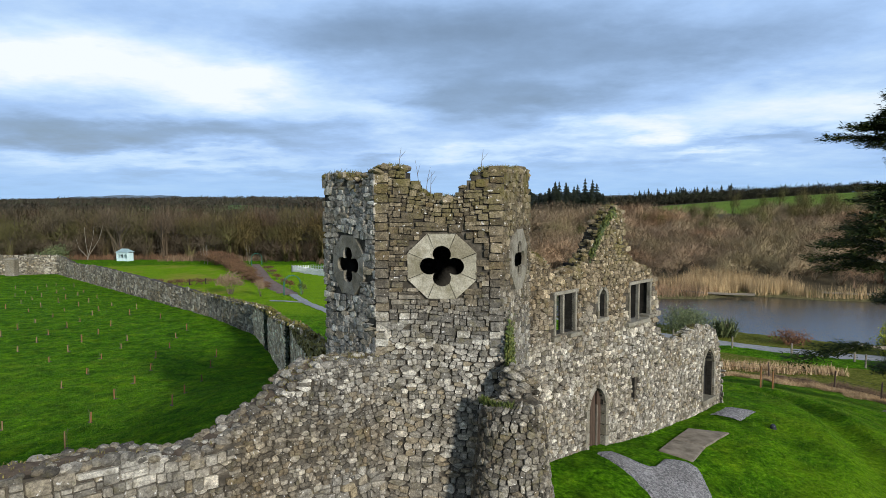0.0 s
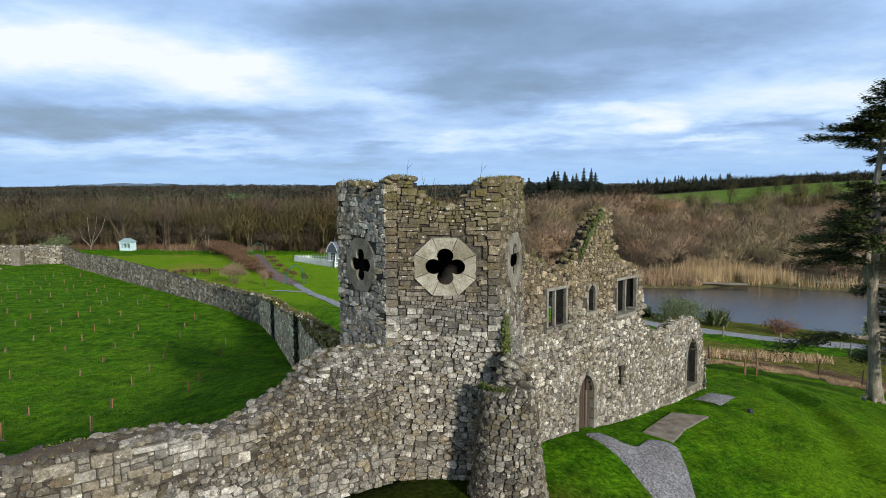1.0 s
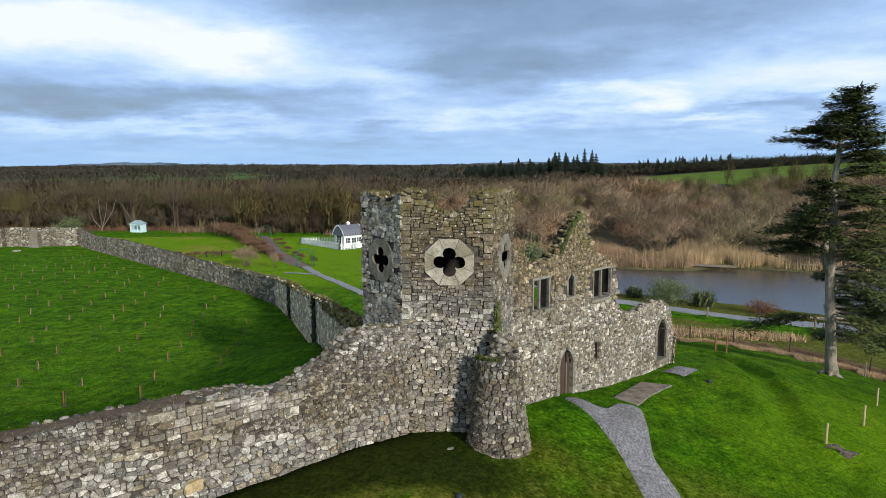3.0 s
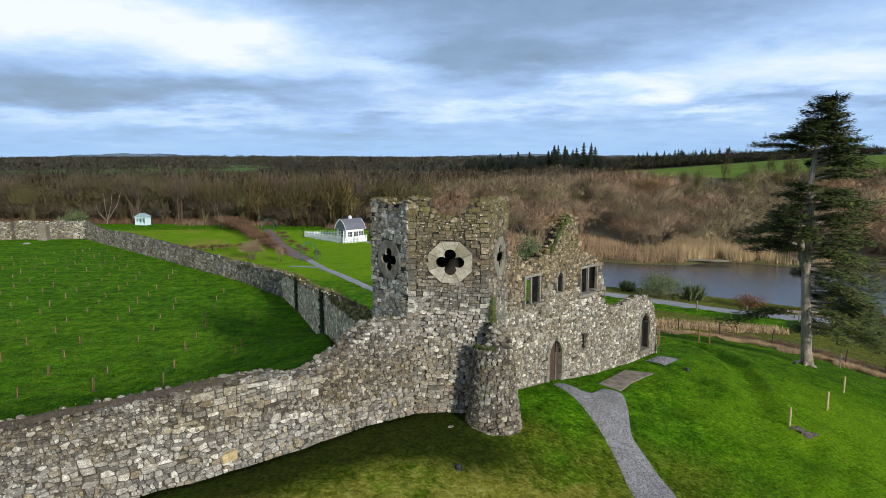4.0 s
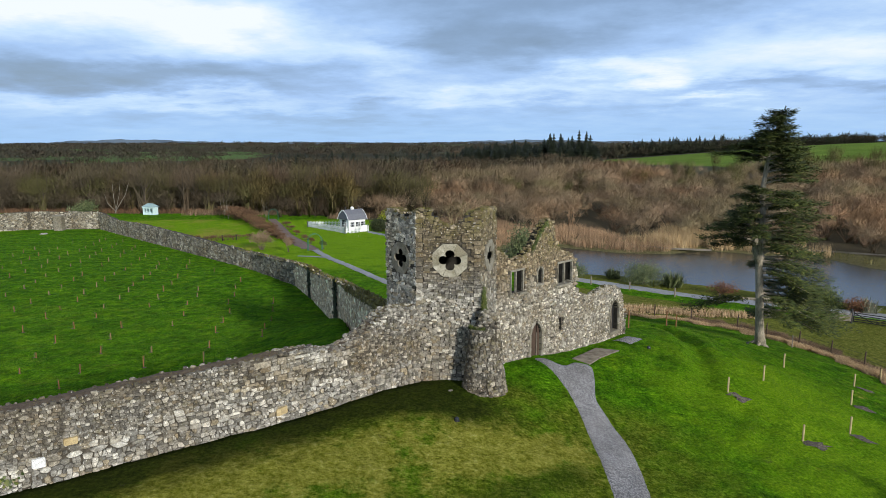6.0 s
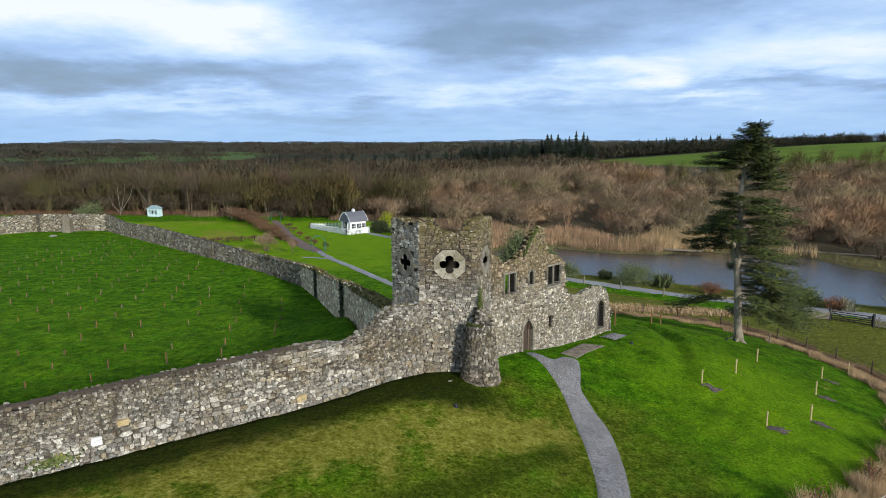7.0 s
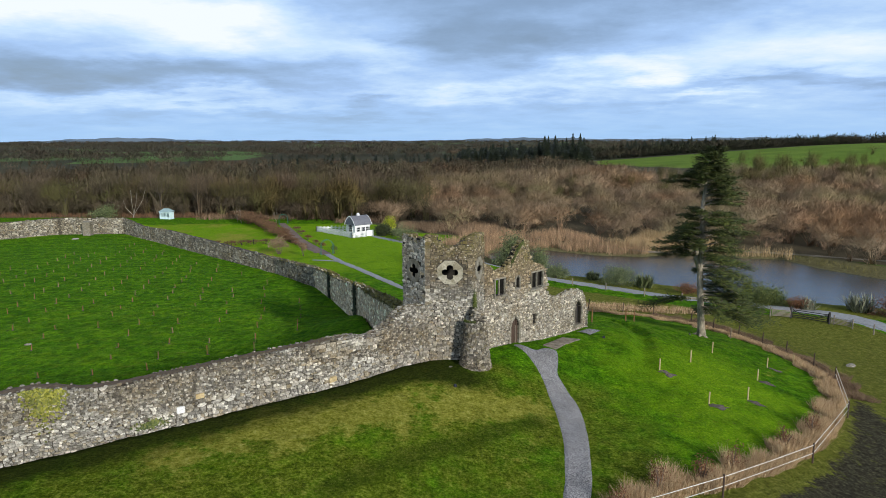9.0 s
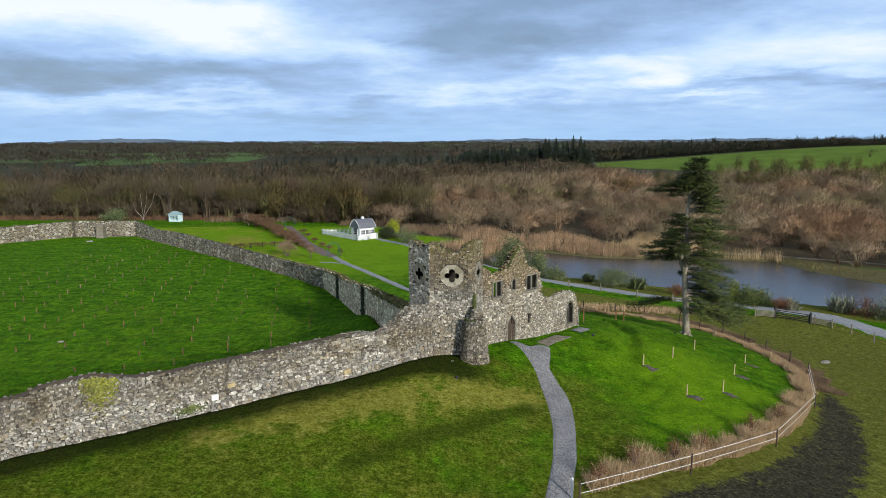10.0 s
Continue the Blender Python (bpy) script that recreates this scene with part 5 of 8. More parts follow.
def arch_in(u, v, mid, w, foot, spring, apex):
    """Whether a point lies in a pointed opening."""
    x = abs(u - mid) / (w / 2)
    rise = np.clip((v - spring) / (apex - spring), 0, 1)
    half = np.where(v < spring, 1.0, np.sqrt(np.clip(1 - rise ** 1.7, 0, 1)))
    return (x < half) & (v > foot) & (v < apex)


DOOR = (3.55, 0.96, 0.52, 1.82, 2.52)
GATE = (11.98, 1.02, 0.36, 1.55, 2.34)
LANCET = (3.80, 0.42, 4.72, 5.36, 5.62)


def wing_holes(u, v, grow=0.0):
    g = grow
    hit = arch_in(u, v, DOOR[0], DOOR[1] + 2 * g, DOOR[2] - g, DOOR[3], DOOR[4] + g)
    hit |= arch_in(u, v, GATE[0], GATE[1] + 2 * g, GATE[2] - g, GATE[3], GATE[4] + g)
    hit |= arch_in(u, v, LANCET[0], LANCET[1] + 2 * g, LANCET[2] - g, LANCET[3], LANCET[4] + g)
    hit |= (u > 1.22 - g) & (u < 2.27 + g) & (v > 4.53 - g) & (v < 5.70 + g)
    hit |= (u > 5.50 - g) & (u < 6.92 + g) & (v > 4.36 - g) & (v < 5.58 + g)
    hit |= (abs(u - 5.91) < 0.13 + g) & (v > 1.68 - g) & (v < 2.38 + g)
    return hit


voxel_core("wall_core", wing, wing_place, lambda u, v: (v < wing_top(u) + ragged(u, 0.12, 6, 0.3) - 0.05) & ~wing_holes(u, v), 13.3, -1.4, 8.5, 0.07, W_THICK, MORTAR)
st = courses(13.35, -0.6, 8.5, 0.065, 0.19, 61, 1.15)
ok = (st[:, 1] + 0.2 * st[:, 3] < wing_top(st[:, 0]) + ragged(st[:, 0], 0.14, 6, 0.3)) & (st[:, 0] > 0.02) & (st[:, 0] < 13.28)
for dx, dy in ((0, 0), (0.4, 0.3), (-0.4, 0.3), (0.4, -0.3), (-0.4, -0.3)):
    ok &= ~wing_holes(st[:, 0] + dx * st[:, 2], st[:, 1] + dy * st[:, 3], 0.05)
wing_stones = st[ok]
# end of the wall, turned to the right
end_place = flat_face(W1, (W1[0] - WD[1] * W_THICK, W1[1] + WD[0] * W_THICK))
est = courses(W_THICK, -0.6, 3.0, 0.12, 0.26, 62)
wing_end_stones = est[(est[:, 1] < 1.25) & (est[:, 0] > 0.02) & (est[:, 0] < W_THICK)]

# cross walls that run back from the front, with shade put into their colour
for at_u, length, tops, tag in ((4.75, 1.5, ([0, 0.5, 1.0, 1.5], [7.6, 6.8, 6.4, 6.1]), 1), (7.25, 0.7, ([0, 0.3, 0.7], [5.6, 5.3, 4.6]), 2)):
    base = wing_place(np.array([at_u]), np.array([0.0]), np.array([-W_THICK]))[0]
    away = (base[0] - WD[1] * length, base[1] + WD[0] * length)
    cp = flat_face((base[0], base[1]), away)
    f = piecewise(*tops)
    voxel_core("cross_wall", wing, cp, lambda u, v, f=f, tag=tag: v < f(u) + ragged(u, 0.2, tag, 0.3), length, -2.5, 8.0, 0.16, 0.55, INNER_SHADE)

spots = []
u = 0.1
while u < 13.25:
    for d in (-0.08, -0.22, -0.36):
        p = wing_place(np.array([u]), np.array([float(wing_top(u))]), np.array([d]))[0]
        spots.append((p[0], p[1], p[2] - 0.08 + qr.uniform(-0.05, 0.04), qr.uniform(0.15, 0.3)))
    u += qr.uniform(0.14, 0.26)
lumps(wing, spots, STONE, 41, "parapet_stone")


def bar(bm, place, u0, u1, v0, v1, d0, d1, bevel=0.012):
    """A squared stone on a face between those bounds."""
    c = place(np.array([(u0 + u1) / 2]), np.array([(v0 + v1) / 2]), np.array([(d0 + d1) / 2]))[0]
    e = Vector(place(np.array([1.0]), np.array([0.0]), np.array([0.0]))[0] - place(np.array([0.0]), np.array([0.0]), np.array([0.0]))[0])
    box(bm, (abs(u1 - u0), abs(d1 - d0), abs(v1 - v0)), Matrix.Translation(c) @ Matrix.Rotation(math.atan2(e.y, e.x), 4, "Z"), bevel)


def bar_part(name, place, u0, u1, v0, v1, d0, d1, mat, parent, label="", bevel=0.012):
    bm = bmesh.new()
    bar(bm, place, u0, u1, v0, v1, d0, d1, bevel)
    return part(name, bm, mat, parent, label)


def arch_ring(parent, place, mid, w, foot, spring, apex, wide, proud, mat, deep=0.30, blocks=5):
    """Dressed jamb stones and voussoirs about a pointed opening."""
    def edge(t, out):
        # t from 0 (left foot) over 0.5 (apex) to 1 (right foot)
        s = 1 if t > 0.5 else -1
        k = 1 - abs(2 * t - 1)
        jam = (spring - foot) / ((spring - foot) + 1.2 * (apex - spring) + 0.001)
        if k < jam:
            return mid + s * (w / 2 + out), foot + (spring - foot) * k / jam
        q = (k - jam) / (1 - jam)
        rise = q
        half = math.sqrt(max(0.0, 1 - rise ** 1.7))
        return mid + s * (w / 2 * half + out * max(half, 0.25) ** 0.6 * (1 if q < 1 else 0)), spring + (apex - spring) * rise + out * 0.9 * q
    n = blocks * 2 + 2
    for i in range(n):
        t0, t1 = i / n + 0.004, (i + 1) / n - 0.004
        ring = []
        for j in range(5):
            ring.append(edge(t0 + (t1 - t0) * j / 4, 0.0))
        outer = [edge(t0 + (t1 - t0) * j / 4, wide * (1.0 + 0.12 * ((i * 7) % 3 - 1))) for j in range(5)]
        loop = ring + outer[::-1]
        verts = []
        for d in (proud, -deep):
            verts += [tuple(place(np.array([a]), np.array([b]), np.array([d]))[0]) for a, b in loop]
        m = len(loop)
        faces = []
        for j in range(4):
            faces += [(j, j + 1, m - 2 - j, m - 1 - j), (m + j, 2 * m - 1 - j, 2 * m - 2 - j, m + j + 1)]
        faces += [(j, m + j, m + (j + 1) % m, (j + 1) % m) for j in range(m)]
        raw("arch_stone", verts, faces, mat, parent)


def plank_leaf(parent, place, u0, u1, foot, arch, d, mat, planks):
    """Upright boards that fill part of a pointed opening."""
    leaf = new("door_leaf")
    leaf.parent = parent
    tagged(leaf, label="dark brown weathered oak boards")
    w = (u1 - u0) / planks
    for i in range(planks):
        a, b = u0 + i * w + 0.006, u0 + (i + 1) * w - 0.006
        n = 6
        def head(u):
            x = min(0.999, abs(u - arch[0]) / (arch[1] / 2))
            return arch[3] + (arch[4] - arch[3]) * (1 - x * x) ** (1 / 1.7)
        loop = [(a, foot), (b, foot)] + [(b - (b - a) * k / n, head(b - (b - a) * k / n)) for k in range(n + 1)]
        verts = []
        for dd in (d, d - 0.05):
            verts += [tuple(place(np.array([p]), np.array([q]), np.array([dd]))[0]) for p, q in loop]
        m = len(loop)
        faces = [tuple(range(m)), tuple(range(2 * m - 1, m - 1, -1))] + [(k, m + k, m + (k + 1) % m, (k + 1) % m) for k in range(m)]
        raw("board", verts, faces, mat, leaf)
    return leaf


door = thing("door", tuple(wing_place(np.array([DOOR[0]]), np.array([DOOR[2]]), np.array([0.0]))[0]), "dark brown oak door in a pointed stone arch", "door")
arch_ring(wing, wing_place, *DOOR, 0.17, 0.03, DRESSED_GREY)
arch_ring(wing, wing_place, *GATE, 0.15, 0.04, DRESSED_GREY)
arch_ring(wing, wing_place, LANCET[0], LANCET[1], LANCET[2], LANCET[3], LANCET[4], 0.11, 0.025, DRESSED_GREY, 0.3, 3)
bar_part("threshold", wing_place, DOOR[0] - 0.62, DOOR[0] + 0.62, DOOR[2] - 0.14, DOOR[2], -0.4, 0.10, DRESSED_GREY, wing, "pale worn threshold stone")
bar_part("threshold", wing_place, GATE[0] - 0.66, GATE[0] + 0.66, GATE[2] - 0.16, GATE[2], -0.5, 0.12, DRESSED_GREY, wing, "pale worn threshold stone")
bar_part("lancet_sill", wing_place, LANCET[0] - 0.36, LANCET[0] + 0.34, LANCET[2] - 0.12, LANCET[2], -0.3, 0.05, DRESSED_GREY, wing)


def settle(ob, parent):
    """Hangs a piece built in place under its thing."""
    ob.parent = parent
    ob.matrix_parent_inverse = parent.matrix_world.inverted()


leaf = plank_leaf(door, wing_place, DOOR[0] - 0.47, DOOR[0] + 0.22, DOOR[2] + 0.01, DOOR, -0.20, OAK, 5)
leaf2 = plank_leaf(door, wing_place, DOOR[0] + 0.24, DOOR[0] + 0.47, DOOR[2] + 0.01, DOOR, -0.15, OAK, 2)
for lf in (leaf, leaf2):
    settle(lf, door)
bm = bmesh.new()
bar(bm, wing_place, DOOR[0] + 0.215, DOOR[0] + 0.245, DOOR[2] + 0.02, DOOR[3] + 0.1, -0.19, -0.13, 0.004)
settle(part("cover_strip", bm, POST, None, "pale worn edge strip"), door)
gate_door = thing("arched_doorway_gate", tuple(wing_place(np.array([GATE[0]]), np.array([GATE[2]]), np.array([0.0]))[0]), "dark boarded gate standing in the pointed doorway", "gate")
lf = plank_leaf(gate_door, wing_place, GATE[0] - 0.50, GATE[0] + 0.12, GATE[2] + 0.01, GATE, -0.30, IRON, 5)
settle(lf, gate_door)
lf["label"] = "black iron-grey boards"
lf2 = plank_leaf(gate_door, wing_place, GATE[0] + 0.15, GATE[0] + 0.50, GATE[2] + 0.01, GATE, -0.32, IRON, 3)
settle(lf2, gate_door)
lf2["label"] = "black iron-grey boards"
bm = bmesh.new()
bar(bm, wing_place, GATE[0] + 0.12, GATE[0] + 0.15, GATE[2] + 0.02, GATE[3] + 0.3, -0.32, -0.25, 0.004)
settle(part("cover_strip", bm, POST, None, "pale edge strip"), gate_door)

# two-light windows with stone frames
for k, (u0, u1, v0, v1, mull) in enumerate(((1.22, 2.27, 4.53, 5.70, 1.72), (5.50, 6.92, 4.36, 5.58, 6.22))):
    win = thing("stone_window", tuple(wing_place(np.array([(u0 + u1) / 2]), np.array([v0]), np.array([0.0]))[0]), "unglazed two-light window with grey dressed stone frame", "window", "windows of the hall")
    bits = [("jamb", u0 - 0.05, u0 + 0.03, v0, v1, -0.12, 0.03), ("jamb", u1 - 0.03, u1 + 0.05, v0, v1, -0.12, 0.03), ("mullion", mull - 0.038, mull + 0.038, v0, v1, -0.16, -0.04),
            ("lintel", u0 - 0.10, u1 + 0.10, v1, v1 + 0.10, -0.14, 0.05)]
    if k == 0:
        bits += [("sill", u0 - 0.22, u0 + 0.12, v0 - 0.13, v0, -0.3, 0.14), ("sill", mull + 0.08, u1 + 0.16, v0 - 0.12, v0, -0.3, 0.16)]
    else:
        bits += [("sill", u0 - 0.3, u1 - 0.25, v0 - 0.12, v0, -0.3, 0.16), ("sill", u1 - 0.24, u1 + 0.12, v0 - 0.02, v0 + 0.08, -0.3, 0.12)]
    for nm, *b in bits:
        settle(bar_part(nm, wing_place, *b, DRESSED_GREY, None), win)

# flagstones before the doors: two worn slabs side by side
for pts in (((5.85, 22.5), (6.75, 21.9), (7.7, 23.5), (6.75, 24.05)), ((6.78, 24.1), (7.73, 23.55), (9.1, 25.15), (7.7, 25.4))):
    cx, cy = sum(p[0] for p in pts) / 4, sum(p[1] for p in pts) / 4
    slab_thing = thing("stone_slab", (cx, cy, land1(cx, cy)), "large worn brown stone slab laid in the grass", "slab", "stone slabs by the path")
    bm = bmesh.new()
    low = [bm.verts.new((x, y, land1(x, y) - 0.1)) for x, y in pts]
    high = [bm.verts.new((x, y, land1(x, y) + 0.05)) for x, y in pts]
    bm.faces.new(low[::-1])
    bm.faces.new(high)
    for k in range(4):
        bm.faces.new((low[k], low[(k + 1) % 4], high[(k + 1) % 4], high[k]))
    bmesh.ops.bevel(bm, geom=bm.edges[:], offset=0.025, segments=2, affect="EDGES")
    settle(part("slab", bm, SLAB, None), slab_thing)


# moss and grass on the broken heads of the walls
def moss_tufts(parent, place, top, spans, n, seed, thick, label, h=0.09):
    r = random.Random(seed)
    bm = bmesh.new()
    for _ in range(n * 4):
        a, b = spans[r.randrange(len(spans))]
        u = r.uniform(a, b)
        p = Vector(place(np.array([u]), np.array([float(top(u))]), np.array([-r.uniform(0.02, thick)]))[0])
        p.z += r.uniform(-0.08, 0.03)
        t = Vector((r.uniform(-0.05, 0.05), r.uniform(-0.05, 0.05), r.uniform(0.3, 1.0) ** 2 * h))
        w = Vector((r.uniform(-1, 1), r.uniform(-1, 1), 0)).normalized() * r.uniform(0.006, 0.014)
        bm.faces.new([bm.verts.new(p - w), bm.verts.new(p + w), bm.verts.new(p + t)])
    return tagged(part("moss", bm, MOSSY, parent, label), label, kind="stuff")


for side, spans, n in (("left", [(0.0, 1.3), (1.8, 2.5)], 260), ("front", [(0.0, 0.7), (1.0, 2.0), (1.1, 1.5), (2.3, 3.1)], 520), ("right", [(0.0, 2.4)], 220)):
    pa, pb, top, _ = TOWER_FACES[side]
    moss_tufts(tower, flat_face(pa, pb), top, spans, n, len(side), 0.6, "green moss and dry grass on the parapet")
moss_tufts(wing, wing_place, wing_top, [(0, 1.2), (2.5, 7.2), (7.6, 12.8), (10.5, 12.6)], 900, 15, 0.38, "moss and grass on the broken wall head")
moss_tufts(curtain_wall, curtain_place, lambda u: np.interp(CL - u, top_s, top_z), [(CL - 3, CL), (CL - 14, CL), (2, CL - 6)], 1100, 16, 0.8, "moss and grass on the wall head", 0.08)
# hanging growth on the curtain wall
ir = random.Random(31)
spots = []
for _ in range(750):
    s_ = 22.1 + ir.choice((-0.45, 0.0, 0.45)) + ir.gauss(0, 0.22)
    z_ = float(np.interp(s_, top_s, top_z)) - abs(ir.gauss(0, 0.85 - 0.5 * abs(s_ - 22.1))) - 0.02
    p = curtain_place(np.array([CL - s_]), np.array([z_]), np.array([0.04]))[0]
    spots.append((p, (0.6, -0.8, 0)))
creeper("creeper", curtain_wall, spots, "yellow-green creeper hanging over the wall", 6, CREEPER, 0.07)
spots = []
for _ in range(160):
    s_, z_ = 17.6 + ir.gauss(0, 0.35), 1.3 + ir.gauss(0, 0.10)
    p = curtain_place(np.array([CL - s_]), np.array([z_]), np.array([0.06]))[0]
    spots.append((p, (0.6, -0.8, 0)))
creeper("fern", curtain_wall, spots, "dark green fern rooted in the wall", 7, IVY, 0.07)
# ivy strips and mossy head of the orchard wall
for mid, tall, n in ((35.0, 3.1, 800), (21.6, 3.4, 1000)):
    spots = []
    for _ in range(n):
        u_ = mid + ir.gauss(0, 0.24)
        p = ow_face(np.array([u_]), np.array([float(ow_top(u_)) + 0.1 - tall * ir.random() ** 1.1]), np.array([0.05]))[0]
        spots.append((p, (-0.95, -0.32, 0)))
    creeper("ivy", orchard_wall, spots, "upright strip of dark ivy on the wall", int(mid), FIR_GREEN, 0.13)
spots = []
for _ in range(3200):
    u_ = ir.uniform(0.5, 16.5) if ir.random() < 0.72 else ir.choice((ir.uniform(33.0, 37.0), ir.uniform(16, 60)))
    hang = abs(ir.gauss(0, 0.15)) if u_ < 17 else abs(ir.gauss(0, 0.10))
    p = ow_face(np.array([u_]), np.array([float(ow_top(u_)) - hang + 0.10]), np.array([0.06 if hang > 0.12 else -ir.uniform(0.0, 0.66)]))[0]
    spots.append((p, (-0.75, -0.25, 0.6)))
creeper("wall_top_growth", orchard_wall, spots, "yellow-brown moss and dead growth on the wall head", 8, MOSSY, 0.13)
ow_spots = []
u_ = 0.6
while u_ < 58:
    for d in (-0.05, -0.62):
        if ir.random() < 0.7:
            p = ow_face(np.array([u_]), np.array([float(ow_top(u_))]), np.array([d]))[0]
            ow_spots.append((p[0], p[1], p[2] - 0.06, ir.uniform(0.22, 0.42)))
    u_ += ir.uniform(0.35, 0.6)
lumps(orchard_wall, ow_spots, STONE_WALL, 51)
# ferns at the foot of the gable
spots = []
for _ in range(420):
    u_ = ir.uniform(2.9, 4.3)
    p = wing_place(np.array([u_]), np.array([float(wing_top(u_)) - abs(ir.gauss(0, 0.12))]), np.array([0.03]))[0]
    spots.append((p, (0.75, -0.66, 0)))
creeper("ivy", wing, spots, "dark ivy along the gable slope", 9, IVY, 0.06)

# dry stems that stand on the broken tower head
sr = random.Random(21)
for u_, lean in ((0.55, 0.05), (1.05, -0.1), (1.2, 0.12), (1.32, 0.03), (2.55, 0.06)):
    p = Vector(front_place(np.array([u_]), np.array([float(TOWER_FACES["front"][2](u_)) - 0.05]), np.array([-0.35]))[0])
    bm = bmesh.new()
    h = sr.uniform(0.45, 0.8)
    tube(bm, [p, p + Vector((lean * 0.5, 0, h * 0.6)), p + Vector((lean, 0.05, h))], [0.010, 0.007, 0.003], 4)
    tube(bm, [p + Vector((lean * 0.4, 0, h * 0.5)), p + Vector((lean + 0.12, 0.02, h * 0.85))], [0.006, 0.003], 4)
    part("dry_stem", bm, TWIG, tower, "thin dry plant stem")

# ---- trees, scrub and reeds ----
def bare_template(seed, limbs=6, branches=4, twigs=7, trunk=0.3, spread=0.42, width=0.010):
    """A leafless tree one unit high: a wood part and a twig part, as vertex and triangle arrays."""
    r = random.Random(seed)
    wood, fine = ([], []), ([], [])

    def stick(store, a, b, w0, w1):
        v, f = store
        d = (b - a).normalized()
        s = d.orthogonal().normalized()
        t = d.cross(s)
        n = len(v)
        for p, w in ((a, w0), (b, w1)):
            for k in range(3):
                g = 2 * math.pi * k / 3
                v.append(p + (s * math.cos(g) + t * math.sin(g)) * w)
        for k in range(3):
            j = (k + 1) % 3
            f.extend([(n + k, n + j, n + 3 + j), (n + k, n + 3 + j, n + 3 + k)])

    def sliver(store, a, b, w):
        v, f = store
        s = (b - a).normalized().orthogonal()
        s.rotate(Euler((r.uniform(0, 6), r.uniform(0, 6), r.uniform(0, 6))))
        n = len(v)
        v.extend([a - s * w, a + s * w, b])
        f.append((n, n + 1, n + 2))
    lean = Vector((r.uniform(-0.06, 0.06), r.uniform(-0.06, 0.06), 0))
    crotch = Vector((0, 0, trunk)) + lean
    stick(wood, Vector((0, 0, -0.02)), crotch, 0.022, 0.015)
    for i in range(limbs):
        a = 2 * math.pi * (i + r.uniform(-0.3, 0.3)) / limbs
        start = crotch * r.uniform(0.55, 1.0)
        out = r.uniform(0.45, 1.0) * spread
        tip = start + Vector((math.cos(a) * out, math.sin(a) * out, r.uniform(0.35, 1.0) * (0.97 - start.z)))
        mid = (start + tip) / 2 + Vector((math.cos(a), math.sin(a), -0.2)) * 0.06
        stick(wood, start, mid, 0.010, 0.007)
        stick(wood, mid, tip, 0.007, 0.003)
        for _ in range(branches):
            k = r.uniform(0.25, 1.0)
            p = start.lerp(mid, k * 2) if k < 0.5 else mid.lerp(tip, k * 2 - 1)
            q = p + Vector((r.uniform(-1, 1), r.uniform(-1, 1), r.uniform(0.1, 1.1))).normalized() * r.uniform(0.12, 0.26)
            sliver(fine, p, q, width * 0.8)
            for _ in range(twigs):
                b = p.lerp(q, r.uniform(0.2, 1.0))
                e = b + Vector((r.uniform(-1, 1), r.uniform(-1, 1), r.uniform(-0.1, 1.2))).normalized() * r.uniform(0.06, 0.17)
                sliver(fine, b, e, width * r.uniform(0.35, 0.7))
    arr = lambda s: (np.array([tuple(x) for x in s[0]], float), np.array(s[1], int))
    return arr(wood), arr(fine)


def scatter(name, templates, spots, mat, label, category):
    """One sheet of many plants: spots of x, y, height, width share and turn. Crowns are shaded as rounded masses."""
    vs, fs, ns, tones, n = [], [], [], [], 0
    r = np.random.default_rng(len(name) + len(spots))
    for i, (x, y, z, h, w, turn, pick) in enumerate(spots):
        tv, tf, tn = templates[int(pick) % len(templates)]
        c, s = math.cos(turn), math.sin(turn)
        v = np.stack([(tv[:, 0] * c - tv[:, 1] * s) * h * w + x, (tv[:, 0] * s + tv[:, 1] * c) * h * w + y, tv[:, 2] * h + z], -1)
        vs.append(v)
        fs.append(tf + n)
        ns.append(np.stack([tn[:, 0] * c - tn[:, 1] * s, tn[:, 0] * s + tn[:, 1] * c, tn[:, 2]], -1))
        tones.append(np.full(len(v), r.random()))
        n += len(v)
    v, f, nv = np.concatenate(vs), np.concatenate(fs), np.concatenate(ns)
    # wind each sliver so that it faces out of its crown
    g = np.cross(v[f[:, 1]] - v[f[:, 0]], v[f[:, 2]] - v[f[:, 0]])
    wrong = (g * nv[f[:, 0]]).sum(1) < 0
    f[wrong] = f[wrong][:, [0, 2, 1]]
    me = bpy.data.meshes.new(name)
    me.vertices.add(len(v))
    me.vertices.foreach_set("co", v.ravel())
    me.loops.add(f.size)
    me.loops.foreach_set("vertex_index", f.ravel())
    me.polygons.add(len(f))
    me.polygons.foreach_set("loop_start", np.arange(0, f.size, 3))
    me.polygons.foreach_set("loop_total", np.full(len(f), 3))
    me.polygons.foreach_set("use_smooth", np.ones(len(f), bool))
    me.update(calc_edges=True)
    me.attributes.new("tone", "FLOAT", "POINT").data.foreach_set("value", np.concatenate(tones).astype(np.float32))
    me.normals_split_custom_set_from_vertices(nv.astype(np.float32))
    me.materials.append(mat)
    ob = new(name, me)
    return tagged(ob, label, category, kind="stuff")


def with_normals(v, f, centre=(0, 0, 0.45)):
    """Normals that lead out of the crown's middle."""
    n = v - np.array(centre)
    n[:, 2] = n[:, 2] * 0.8 + 0.25
    return v, f, n / np.maximum(np.linalg.norm(n, axis=1)[:, None], 1e-6)


